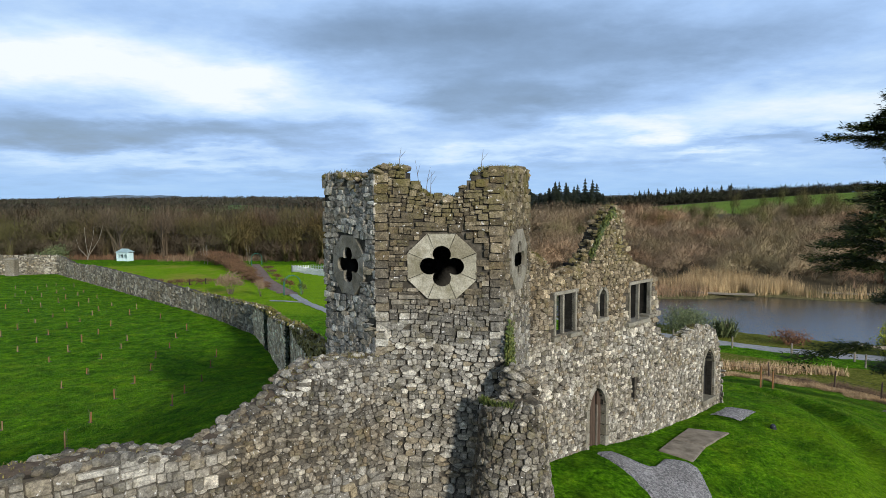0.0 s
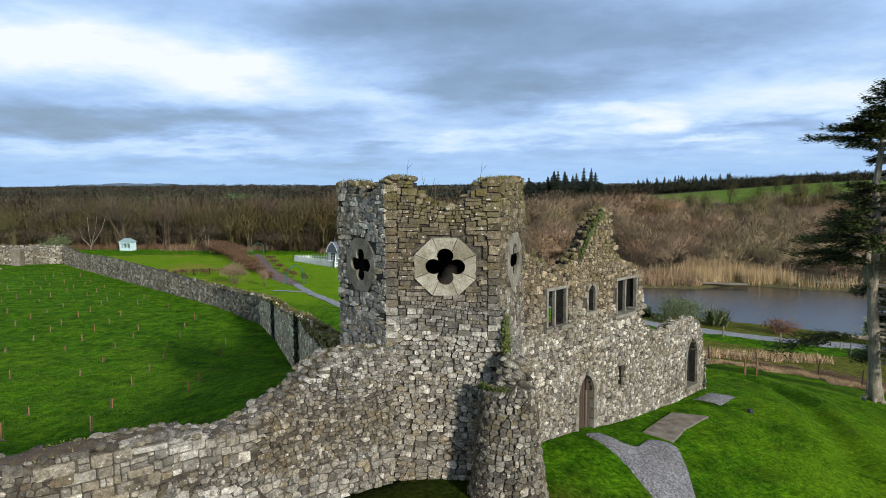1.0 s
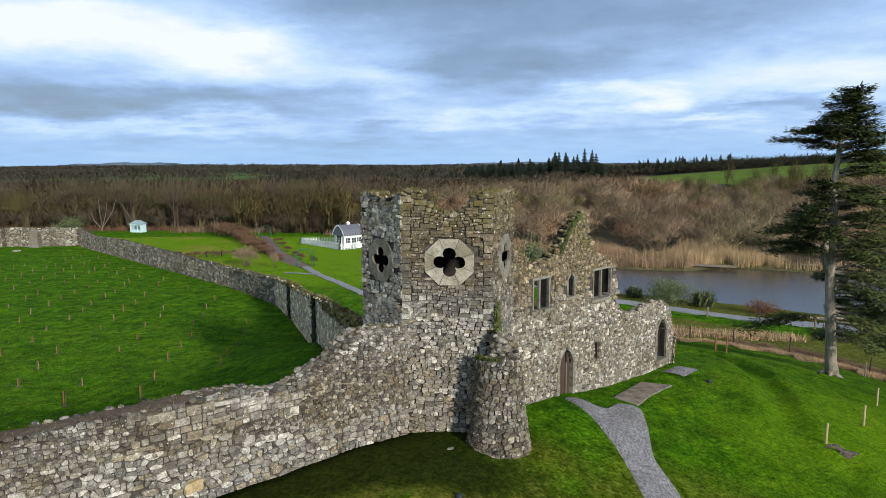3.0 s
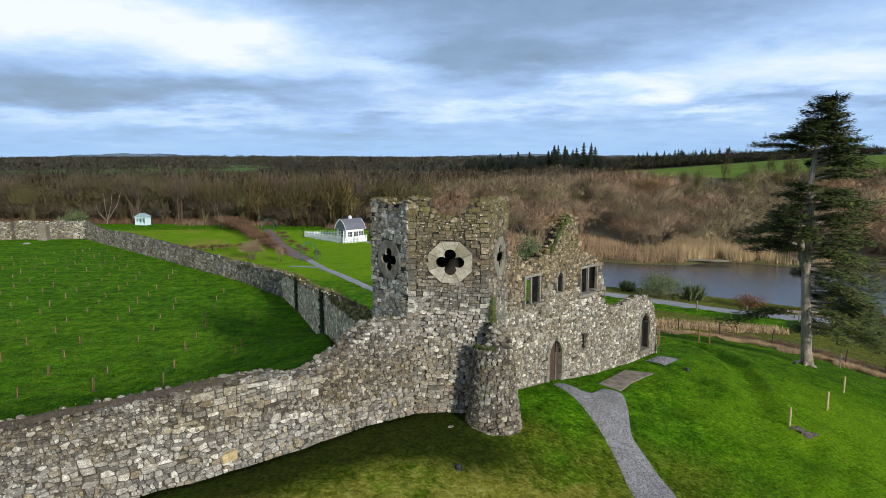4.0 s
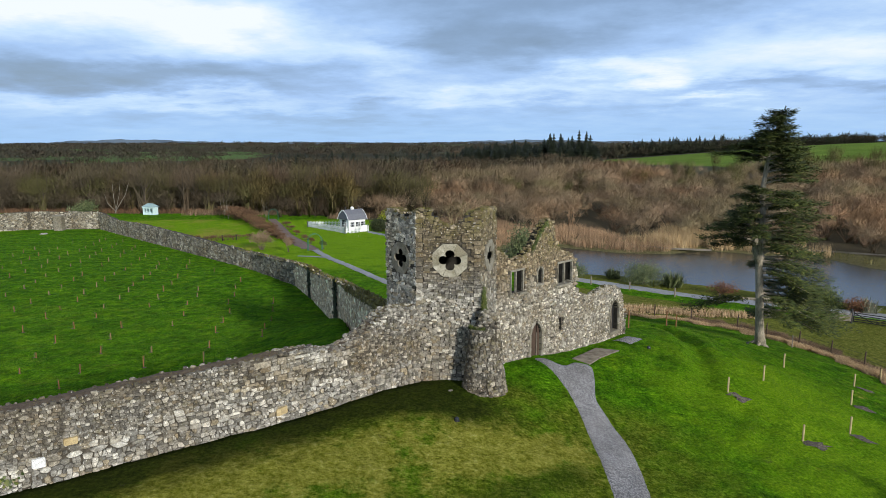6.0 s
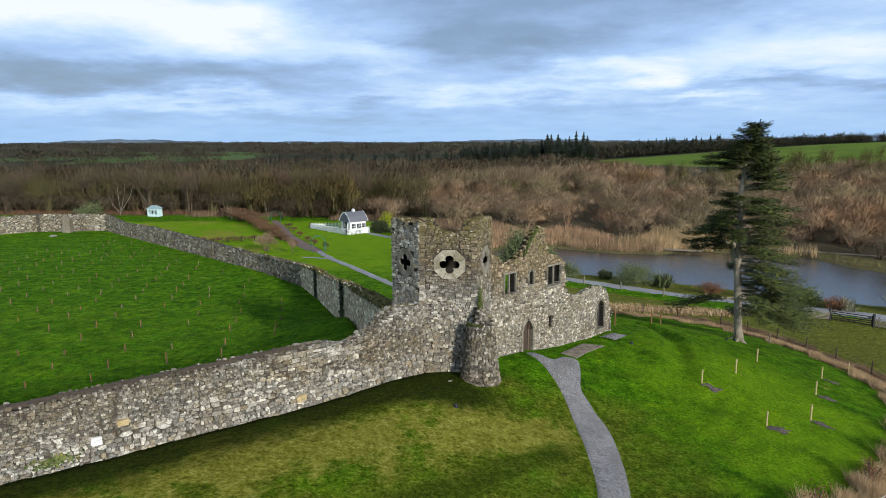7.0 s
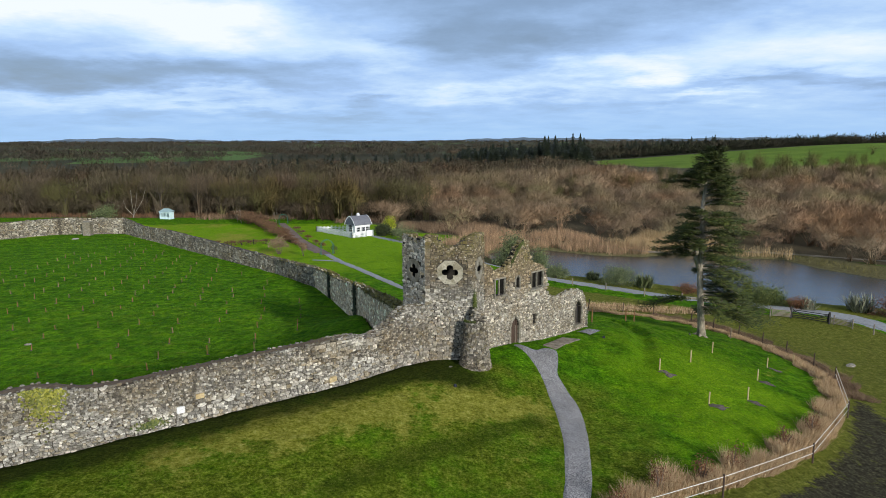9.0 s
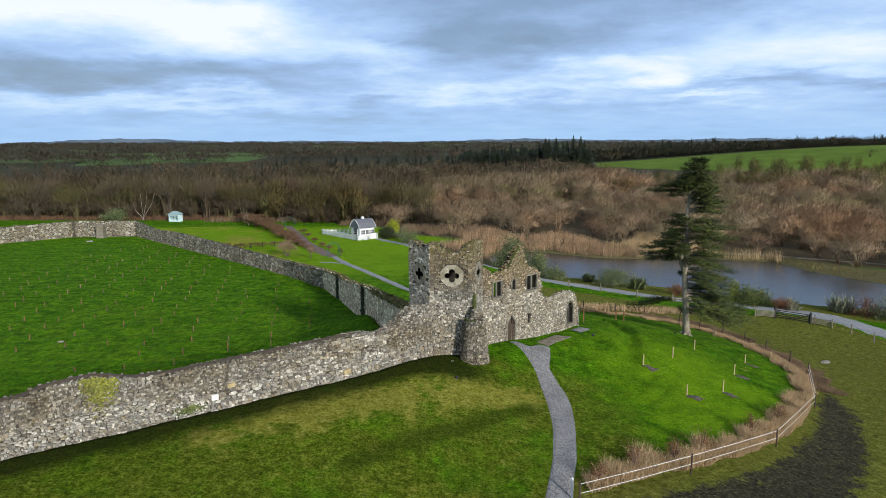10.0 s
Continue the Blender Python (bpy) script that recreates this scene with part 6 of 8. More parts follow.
def dome_template(seed, n, rx=0.55, width=0.012, shell=0.5, lobes_n=6, reach=(0.05, 0.15), m=26):
    """A leafless bush one unit high: stems and a dome of fine upright twigs, with normals of its rounded lobes."""
    r = np.random.default_rng(seed)
    k = lobes_n
    lobes = np.stack([r.uniform(-0.32, 0.32, k), r.uniform(-0.32, 0.32, k), r.uniform(0.35, 0.62, k)], -1)
    lobe = lobes[r.integers(0, k, n)]
    d = r.normal(0, 1, (n, 3))
    d[:, 2] = abs(d[:, 2]) * 0.9 + 0.05
    d /= np.linalg.norm(d, axis=1)[:, None]
    rad = r.uniform(shell, 1.0, (n, 1)) ** 0.6
    a = lobe * np.array([rx / 0.55, rx / 0.55, 1]) + d * rad * np.array([0.30, 0.30, 0.34]) * r.uniform(0.85, 1.12, (n, 1))
    out = d * 0.85 + r.normal(0, 0.40, (n, 3)) + np.array([0, 0, 0.38])
    out /= np.linalg.norm(out, axis=1)[:, None]
    b = a + out * r.uniform(*reach, (n, 1))
    s = np.cross(out, r.normal(0, 1, (n, 3)))
    s /= np.maximum(np.linalg.norm(s, axis=1)[:, None], 1e-6)
    s *= width * r.uniform(0.5, 1.0, (n, 1))
    v = np.stack([a - s, a + s, b], 1).reshape(-1, 3)
    soft = d * 0.75 + r.normal(0, 0.16, (n, 3)) + (a - np.array([0, 0, 0.45])) * 0.9
    foot = r.normal(0, 0.05, (m, 3)) * np.array([1, 1, 0])
    tip = a[r.integers(0, n, m)] * np.array([0.9, 0.9, 0.95])
    w = np.cross(tip - foot, r.normal(0, 1, (m, 3)))
    w *= 0.009 / np.maximum(np.linalg.norm(w, axis=1)[:, None], 1e-6)
    stems = np.stack([foot - w, foot + w, tip], 1).reshape(-1, 3)
    nrm = np.concatenate([np.repeat(soft, 3, 0), stems - np.array([0, 0, 0.4])])
    v = np.concatenate([v, stems])
    return v, np.arange(len(v)).reshape(-1, 3), nrm / np.maximum(np.linalg.norm(nrm, axis=1)[:, None], 1e-6)


def trunked(seed, n, width, reach=(0.05, 0.15)):
    """A leafless tree one unit high: trunk, rising limbs and a tall crown of fine twigs."""
    (wv, wf), _ = bare_template(seed, 5, 2, 1, 0.46, 0.26)
    dv, df, dn = dome_template(seed + 7, n, 0.5, width, 0.08, 7, reach)
    dv = dv * np.array([0.85, 0.85, 0.92]) + np.array([0, 0, 0.07])
    return np.concatenate([wv, dv]), np.concatenate([wf, df + len(wv)]), np.concatenate([with_normals(wv, wf)[2], dn])


TREE_ALL = [trunked(100 + k, 620, 0.0062, (0.06, 0.20)) for k in range(8)]
BUSH_ALL = [dome_template(200 + k, 680, 0.78, 0.0058, 0.25, 8, (0.09, 0.24)) for k in range(10)]
MID_TREES = [trunked(330 + k, 110, 0.024, (0.05, 0.12)) for k in range(6)]
FAR_TREES = [dome_template(300 + k, 56, 0.62, 0.034, 0.2, 5, (0.12, 0.30), 6) for k in range(8)]


def grow(n, xlo, xhi, ylo, yhi, hlo, hhi, wlo=0.8, whi=1.2, seed=1, where=None):
    r = np.random.default_rng(seed)
    x, y = r.uniform(xlo, xhi, n), r.uniform(ylo, yhi, n)
    ok = np.ones(n, bool) if where is None else where(x, y)
    x, y = x[ok], y[ok]
    m = len(x)
    return np.stack([x, y, land(x, y) - 0.1, r.uniform(hlo, hhi, m), r.uniform(wlo, whi, m), r.uniform(0, 6.28, m), r.integers(0, 99, m)], -1)


scrub_bed = lambda x, y: (inside(POND, x, y) < -6) & ((y > 124 - np.clip((x - 24) * 0.7, 0, 15)) | (x > 60)) & (x > np.where(y < 146, -4, -24))
# brown willow scrub beyond the pond, thinning up the rise
scatter("willow_scrub", BUSH_ALL, np.concatenate([grow(820, -22, 150, 108, 215, 3.4, 7.0, 0.8, 1.35, 5, scrub_bed), grow(280, 62, 190, 70, 150, 4.2, 8.0, 0.8, 1.2, 6, scrub_bed)]), SCRUB, "dense leafless brown willow scrub beyond the pond", "scrub")
scatter("bare_wood", TREE_ALL, np.concatenate([grow(600, -215, -14, 171, 222, 8, 14.0, 0.7, 1.15, 7), grow(120, -330, -205, 165, 235, 7, 11, 0.8, 1.2, 8)]), SCRUB_DARK, "dark leafless deciduous woodland behind the garden", "woodland")
scatter("hill_scrub", BUSH_ALL, np.concatenate([grow(260, -14, 60, 200, 250, 6, 10, 0.8, 1.15, 9), grow(240, 60, 330, 180, 235, 4.5, 8.0, 0.9, 1.3, 10, lambda x, y: y < 232 - 0.05 * x)]), SCRUB, "leafless brown scrub climbing the rise", "scrub")
scatter("mossy_wood", TREE_ALL, np.concatenate([grow(100, -220, -15, 168, 212, 8, 13, 0.8, 1.1, 17), grow(26, -60, -18, 145, 172, 8, 13, 0.8, 1.0, 18, lambda x, y: y > 150 - x * 0.0), grow(36, 60, 150, 186, 232, 8, 12, 0.35, 0.6, 19), grow(40, 0, 200, 180, 235, 6, 9, 0.6, 0.9, 20)]), SCRUB_GREEN, "ivy-clad and mossy bare trees in the wood", "woodland")
scatter("wood_underwood", BUSH_ALL, np.concatenate([grow(230, -230, -46, 167, 176, 3.0, 8.0, 0.8, 1.3, 27), grow(70, -50, -16, 152, 172, 3.0, 6.0, 0.8, 1.2, 28)]), SCRUB_DARK, "dark bare underwood along the wood's edge", "woodland")
# hedgerows and copses out to the skyline
hr = np.random.default_rng(40)
clear_rise = lambda x, y: ~((x > 60) & (x < 560) & (y < 505))
rows, mids = [], []
for k in range(70):
    x0, y0 = hr.uniform(-1500, 1500), 300 + 2200 * hr.random() ** 1.7
    a, length = hr.choice([0.06, -0.1, 1.4]) + hr.uniform(-0.15, 0.15), hr.uniform(140, 460)
    m = int(length / (4.5 + y0 * 0.005))
    t = np.linspace(0, length, m)
    x, y = x0 + t * math.cos(a) + hr.uniform(-3, 3, m), y0 + t * math.sin(a) + hr.uniform(-3, 3, m)
    ok = clear_rise(x, y) & (y > 262)
    x, y = x[ok], y[ok]
    (rows if y0 > 640 else mids).append(np.stack([x, y, land(x, y), hr.uniform(4, 10, len(x)) * hr.choice([0.7, 1.0, 1.3]), hr.uniform(0.9, 1.4, len(x)), hr.uniform(0, 6.28, len(x)), hr.integers(0, 99, len(x))], -1))
copse = lambda x, y: np.sin(x * 0.013 + 0.4) * np.sin(y * 0.024 + 1) > 0.28
mids.append(grow(1100, -520, 60, 262, 620, 7, 12, 0.9, 1.4, 41, lambda x, y: copse(x, y) & (x > -0.5 * y)))
mids.append(grow(420, -60, 60, 250, 400, 6, 11, 0.9, 1.3, 46))
rows.append(grow(1600, -900, 60, 620, 1000, 7, 12, 1.0, 1.6, 45, lambda x, y: np.sin(x * 0.012) * np.sin(y * 0.019 + 1) > 0.05))
rows.append(grow(3600, -1600, 1700, 900, 1700, 8, 14, 0.9, 1.6, 42, lambda x, y: (np.sin(x * 0.007 + 1) * np.sin(y * 0.011) > -0.12) & ~((x > 60) & (y < 700))))
rows.append(grow(3400, -2600, 2800, 1700, 3600, 9, 15, 1.2, 2.2, 43))
scatter("copses", MID_TREES, np.concatenate(mids), SCRUB_DARK, "hedgerows and leafless copses between green fields", "woodland")
scatter("far_woods", FAR_TREES, np.concatenate(rows), FAR_WOOD, "hedgerows and bare woods in the far distance", "woodland")
scatter("ridge_wood", FAR_TREES, np.concatenate([grow(1700, 60, 640, 505, 570, 5, 9, 0.8, 1.2, 44), grow(500, 20, 330, 560, 640, 8, 12, 0.9, 1.3, 47)]), FIR_WOOD, "line of dark trees along the ridge", "woodland")
# lone dark trees in the green field
scatter("field_tree", MID_TREES, np.stack([np.array([168, 182, 150, 236.0]), np.array([318, 322, 306, 380.0]), land(np.array([168, 182, 150, 236.0]), np.array([318, 322, 306, 380.0])), np.array([6.5, 5.5, 5.0, 6.0]), np.array([2.0, 1.9, 1.8, 1.9]), np.zeros(4), np.arange(4)], -1), SCRUB_GREEN, "ivy-green trees standing in the hill field", "trees")
# backdrop of hills beyond the plain, haze blue put in as glow
hx = np.linspace(-4600, 4600, 240)
hz = 13 + 7 * np.sin(hx * 0.0011 + 0.6) + 6 * np.sin(hx * 0.0043) + 28 * np.exp(-((hx + 2100) / 520) ** 2) + 2.5 * np.sin(hx * 0.021) + 1.5 * np.sin(hx * 0.057)
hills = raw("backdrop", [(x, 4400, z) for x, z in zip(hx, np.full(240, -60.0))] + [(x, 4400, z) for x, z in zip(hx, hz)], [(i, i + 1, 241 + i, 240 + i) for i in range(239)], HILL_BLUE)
tagged(hills, "backdrop of low hills with haze blue painted as glow along the far skyline", "hills", kind="structure")


def conifer_template(seed, tiers=11):
    r = random.Random(seed)
    v, f = [], []
    for t in range(tiers):
        z = 0.12 + 0.86 * t / (tiers - 1)
        reach = 0.20 * (1.02 - z) ** 0.8 + 0.01
        for k in range(9):
            a = 2 * math.pi * (k + r.random()) / 9
            l = reach * r.uniform(0.7, 1.2)
            w = l * 0.45
            n = len(v)
            c, s = math.cos(a), math.sin(a)
            v += [(0, 0, z + 0.05), (c * l - s * w, s * l + c * w, z - 0.05), (c * l * 1.15, s * l * 1.15, z - 0.03), (c * l + s * w, s * l - c * w, z - 0.05)]
            f += [(n, n + 1, n + 2), (n, n + 2, n + 3)]
    return np.array(v), np.array(f)


CONIFERS = [conifer_template(500 + k) for k in range(5)]
CONIFERS = [with_normals(*c) for c in CONIFERS]
scatter("spruce_plantation", CONIFERS, np.concatenate([grow(460, -6, 78, 405, 480, 8, 15, 1.3, 2.6, 51), grow(16, 46, 78, 405, 450, 17, 22, 0.9, 1.4, 54), grow(16, 14, 60, 410, 450, 13, 18, 1.0, 1.6, 55), grow(70, 140, 215, 560, 600, 9, 15, 0.9, 1.5, 52), grow(70, -130, 0, 400, 470, 8, 13, 1.1, 1.6, 53)]), FIR, "dark green spruce plantation on the skyline", "woodland")


# single leafless trees along the wood's edge
def bare_tree(name, template, at, h, w, wood_mat, twig_mat, label, group, turn=0.0):
    tree = thing(name, (*at, land1(*at) - 0.1), label, "tree", group)
    for part_name, (v, f), mat in (("trunk", template[0], wood_mat), ("crown", template[1], twig_mat)):
        ob = new(part_name, mesh_of(part_name, v.tolist(), [tuple(t) for t in f.tolist()], mat))
        ob.parent = tree
    tree.matrix_world = pose(*at, land1(*at) - 0.1, 0, 0, turn) @ Matrix.Diagonal((h * w, h * w, h, 1))
    return tree


def edge_template(seed):
    wood, _ = bare_template(seed, 6, 2, 1, 0.46, 0.24)
    dv, df, _ = dome_template(seed + 3, 1300, 0.44, 0.0042, 0.1)
    return wood, (dv * np.array([0.9, 0.9, 0.93]) + np.array([0, 0, 0.06]), df)


DETAIL = [edge_template(700 + k) for k in range(4)]
edge_first = [bare_tree("bare_tree", DETAIL[k], (-40 - 30 * k, 168 + 2 * k), 13, 0.8, TWIG_DARK, SCRUB_DARK if k % 2 else SCRUB_GREEN, "leafless deciduous tree at the wood's edge", "trees along the wood") for k in range(4)]
er = random.Random(77)
for k in range(46):
    x = -190 + 178 * k / 45 + er.uniform(-2, 2)
    y = 166 + er.uniform(0, 7) if x < -42 else 158 + er.uniform(0, 8)
    if x > -18:
        y = 148 + er.uniform(0, 10)
    h, w = er.uniform(11.0, 15.5), er.uniform(0.7, 0.95)
    copy_thing(edge_first[er.randrange(4)], pose(x, y, land1(x, y) - 0.1, 0, 0, er.uniform(0, 360))).scale = (h * w, h * w, h)
birch = bare_tree("birch_tree", bare_template(810, 4, 5, 8, 0.10, 0.40, 0.006), (-95.7, 164.5), 10.5, 1.0, PALE_TWIG, SCRUB_DARK, "white-barked birch with several crooked stems", "")
for (x, y, h) in ((-60.5, 150.5, 5.5), (-58.5, 147.5, 4.5), (-50, 150, 5.0)):
    copy_thing(birch, pose(x, y, land1(x, y), 0, 0, x * 40)).scale = (h * 0.5, h * 0.5, h)


def blades(n, spots, h, w, lean, seed):
    """Upright tapering blades at the spots (x, y arrays)."""
    r = np.random.default_rng(seed + 1000)
    x, y = spots
    z = land(x, y)
    a = r.uniform(0, 6.28, len(x))
    hh = h * r.uniform(0.6, 1.15, len(x))
    dx, dy = np.cos(a) * w / 2, np.sin(a) * w / 2
    lx, ly = r.normal(0, lean, len(x)) * hh, r.normal(0, lean, len(x)) * hh
    v = np.stack([np.stack([x - dx, y - dy, z - 0.05], -1), np.stack([x + dx, y + dy, z - 0.05], -1), np.stack([x + lx, y + ly, z + hh], -1)], 1)
    return v.reshape(-1, 3), np.arange(3 * len(x)).reshape(-1, 3)


def blade_sheet(name, n, area, h, w, lean, mat, label, category, seed, where=None):
    r = np.random.default_rng(seed)
    x, y = r.uniform(area[0], area[1], n), r.uniform(area[2], area[3], n)
    if where is not None:
        ok = where(x, y)
        x, y = x[ok], y[ok]
    v, f = blades(len(x), (x, y), h, w, lean, seed)
    return tagged(raw(name, v.tolist(), [tuple(t) for t in f.tolist()], mat), label, category, kind="stuff")


def reed_bed(x, y):
    d = inside(POND, x, y)
    far_bank = y > 98 + 0.0 * x
    thick = np.where(x < 20, 17, np.where(x < 50, 14, 0.6)) * (0.8 + 0.3 * np.sin(x * 0.35))
    patch = np.sin(x * 0.9 + 2 * np.sin(y * 0.33)) * np.sin(y * 0.7 + x * 0.2)
    return far_bank & (x > -3 + 3 * np.sin(y * 0.4)) & (d < 0.3 + 0.5 * patch) & (d > -thick) & (patch > -0.75)


blade_sheet("reed_bed", 52000, (16, 64, 96, 130), 2.2, 0.06, 0.13, REED, "golden dead reeds along the far bank", "reeds", 61, lambda x, y: reed_bed(x, y) & (x > 33 + 4 * np.sin(y * 0.5)))
blade_sheet("brown_reed_bed", 46000, (-10, 43, 98, 142), 1.6, 0.07, 0.16, REED_BROWN, "low russet-brown dead reeds along the far bank", "reeds", 71, lambda x, y: reed_bed(x, y) & (x < 38 + 4 * np.sin(y * 0.5 + 1)))
blade_sheet("reed_edge", 9000, (30, 70, 84, 125), 0.6, 0.07, 0.3, MOSSY, "dead grass on the pond bank", "reeds", 62, lambda x, y: (inside(POND, x, y) < 0.2) & (inside(POND, x, y) > -4) & (y > 80))
blade_sheet("wood_reeds", 9000, (-75, -18, 146, 166), 1.5, 0.09, 0.2, BRACKEN, "russet dead growth before the wood", "undergrowth", 63, lambda x, y: y > 158 - np.where(x > -34, 22, 0) - np.where(x > -20, 8, 0))
blade_sheet("bank_growth", 10000, (-16, 8, 112, 142), 1.3, 0.085, 0.25, BRACKEN, "low russet dead growth beside the cottage", "undergrowth", 68, lambda x, y: (inside(POND, x, y) < -2) & (y > 121 - 0.5 * x + 2 * np.sin(x)))
blade_sheet("wood_undergrowth", 9000, (-190, -60, 163, 174), 1.3, 0.1, 0.25, HEDGE, "brown bramble and dead stems at the wood's foot", "undergrowth", 64)

# band of dead grass along the fence round the mound
def along_line(line, n, lo, hi, seed):
    """Points strewn beside a line, between two distances to its left."""
    r = np.random.default_rng(seed)
    pts = np.array(line, float)
    d = np.r_[0, np.cumsum(np.hypot(*np.diff(pts, axis=0).T))]
    s = r.uniform(0, d[-1], n)
    x, y = np.interp(s, d, pts[:, 0]), np.interp(s, d, pts[:, 1])
    x2, y2 = np.interp(s + 0.3, d, pts[:, 0]), np.interp(s + 0.3, d, pts[:, 1])
    l = np.maximum(np.hypot(x2 - x, y2 - y), 1e-3)
    o = r.uniform(lo, hi, n) * (0.75 + 0.35 * np.sin(s * 1.7) * np.sin(s * 0.6 + 1))
    px, py = x - (y2 - y) / l * o, y + (x2 - x) / l * o
    ok = px > 6.9 - 0.1 * np.abs(py)
    return px[ok], py[ok]


for nm, n, lo, hi, h, w, mat, lab, sd in (("dead_grass_band", 60000, 0.30, 2.2, 0.95, 0.026, DRYGRASS, "pale dead grass standing along the fence", 65),):
    spots = along_line(FENCE, n, lo, hi, sd)
    # lower and thinner behind the mound, uneven all along
    tall = h * np.interp(spots[1], [14, 26, 40, 48], [1.0, 0.6, 0.5, 0.35]) * (0.85 + 0.25 * np.sin(spots[0] * 2.1 + 1.3 * np.sin(spots[1] * 1.7)) * np.sin(spots[1] * 1.3))
    v, f = blades(n, spots, tall, w, 0.34, sd)
    tagged(raw(nm, v.tolist(), [tuple(t) for t in f.tolist()], mat), lab, "grass", kind="stuff")
brown = along_line(FENCE[7:14], 26000, -2.3, 0.2, 67)
v, f = blades(len(brown[0]), brown, 0.42 * (0.8 + 0.35 * np.sin(brown[0] * 1.9 + brown[1])), 0.03, 0.5, 67)
tagged(raw("brown_grass_band", v.tolist(), [tuple(t) for t in f.tolist()], BRACKEN), "matted brown dead grass outside the stock fence", "grass", kind="stuff")
blade_sheet("hedge_bank", 9000, (8, 30, 54, 63), 0.6, 0.07, 0.3, DRYGRASS, "low brown bramble bank beside the field", "undergrowth", 66, lambda x, y: (y > 55.2 + 0.1 * np.sin(x)) & (y < 60 - 0.1 * (x - 8)))


# ---- the cedar ----
cedar = thing("cedar_tree", (22.7, 37.5, land1(22.7, 37.5)), "tall old cedar with layered dark green plates of foliage", "tree")
CED_TRUNK = [(22.75, 37.5, -3.2), (22.65, 37.5, -2.2), (22.45, 37.5, 0.5), (22.25, 37.5, 3.0), (22.3, 37.5, 6.0), (22.15, 37.5, 9.0), (22.4, 37.5, 12.0), (22.85, 37.5, 13.5), (23.2, 37.5, 14.55)]
bm = bmesh.new()
tube(bm, CED_TRUNK, [0.44, 0.33, 0.29, 0.27, 0.23, 0.18, 0.12, 0.05, 0.012], 10)
tube(bm, [(22.25, 37.45, 3.0), (21.75, 37.3, 4.2), (21.9, 37.4, 6.2)], [0.2, 0.22, 0.1], 7)
part("trunk", bm, BARK, cedar, "grey fissured trunk", smooth=True)
left_reach = piecewise([-2, 3.6, 4.2, 4.8, 5.4, 6.6, 7.6, 8.4, 9.0, 9.3, 10.2, 10.6, 11.4, 12.0, 12.6, 13.4, 14.6], [0, 0.2, 2.6, 4.2, 4.3, 3.7, 2.6, 1.9, 1.0, 0.5, 0.6, 2.4, 3.3, 2.6, 1.5, 1.0, 0.3])
right_reach = piecewise([-2, -1.2, 0.0, 1.0, 2.0, 3.0, 4.0, 5.0, 6.0, 7.0, 8.0, 9.0, 10.0, 11.0, 11.8, 12.6, 13.4, 14.6], [0, 5.6, 5.6, 5.0, 4.6, 4.7, 4.4, 3.9, 3.8, 3.8, 3.7, 3.2, 3.4, 3.0, 2.4, 1.5, 0.9, 0.2])
trunk_x = piecewise([p[2] for p in CED_TRUNK], [p[0] for p in CED_TRUNK])
cr = random.Random(99)
limb_bm, leaf_v, leaf_f = bmesh.new(), [], []


def spray(p, out, size):
    """A flat feathery plate of needles, drawn out to a point and turned up at its tip."""
    side = Vector((-out.y, out.x, 0)).normalized()
    for _ in range(34):
        b = cr.uniform(-0.55, 1.15)
        half = 0.62 * (1.0 - max(b, 0) / 1.25) * (1.0 if b > -0.2 else 0.6)
        a = cr.uniform(-1, 1) * half
        c = p + out * (b * size) + side * (a * size) + Vector((0, 0, cr.gauss(0, 0.085) - 0.30 * a * a * size + 0.10 * max(b, 0) ** 2 * size))
        d = (out * cr.uniform(0.3, 1.0) + side * (a * 1.3 + cr.uniform(-0.45, 0.45)) + Vector((0, 0, cr.uniform(-0.30, 0.30)))).normalized() * cr.uniform(0.15, 0.34)
        w = d.cross(Vector((cr.uniform(-0.5, 0.5), cr.uniform(-0.5, 0.5), 1))).normalized() * cr.uniform(0.03, 0.065)
        k = len(leaf_v)
        leaf_v.extend([c - w, c + w, c + d + w * 0.2, c + d - w * 0.2])
        leaf_f.append((k, k + 1, k + 2, k + 3))


def cedar_limb(z, az, reach, rise):
    start = Vector((float(trunk_x(z)), 37.5, z))
    out = Vector((math.cos(az), math.sin(az), 0))
    tip = start + out * reach + Vector((0, 0, rise * reach + cr.uniform(-0.15, 0.15)))
    mid = start.lerp(tip, 0.5) + Vector((0, 0, 0.09 * reach))
    tube(limb_bm, [start, mid, tip], [0.05 + 0.012 * reach, 0.03 + 0.006 * reach, 0.012], 5)
    t = 0.32 if reach > 1.5 else 0.1
    while t < 1.02:
        p = start.lerp(mid, t * 2) if t < 0.5 else mid.lerp(tip, t * 2 - 1)
        for s in (-1, 1):
            way = (out + Vector((-out.y, out.x, 0)) * s * cr.uniform(0.3, 1.1)).normalized()
            spray(p + way * 0.15 + Vector((0, 0, cr.uniform(-0.08, 0.08))), way, (0.34 + 0.15 * reach * (0.6 + 0.4 * t)) * cr.uniform(0.8, 1.2))
        spray(p, out, 0.4 + 0.14 * reach)
        t += 0.36 / max(reach, 0.8)


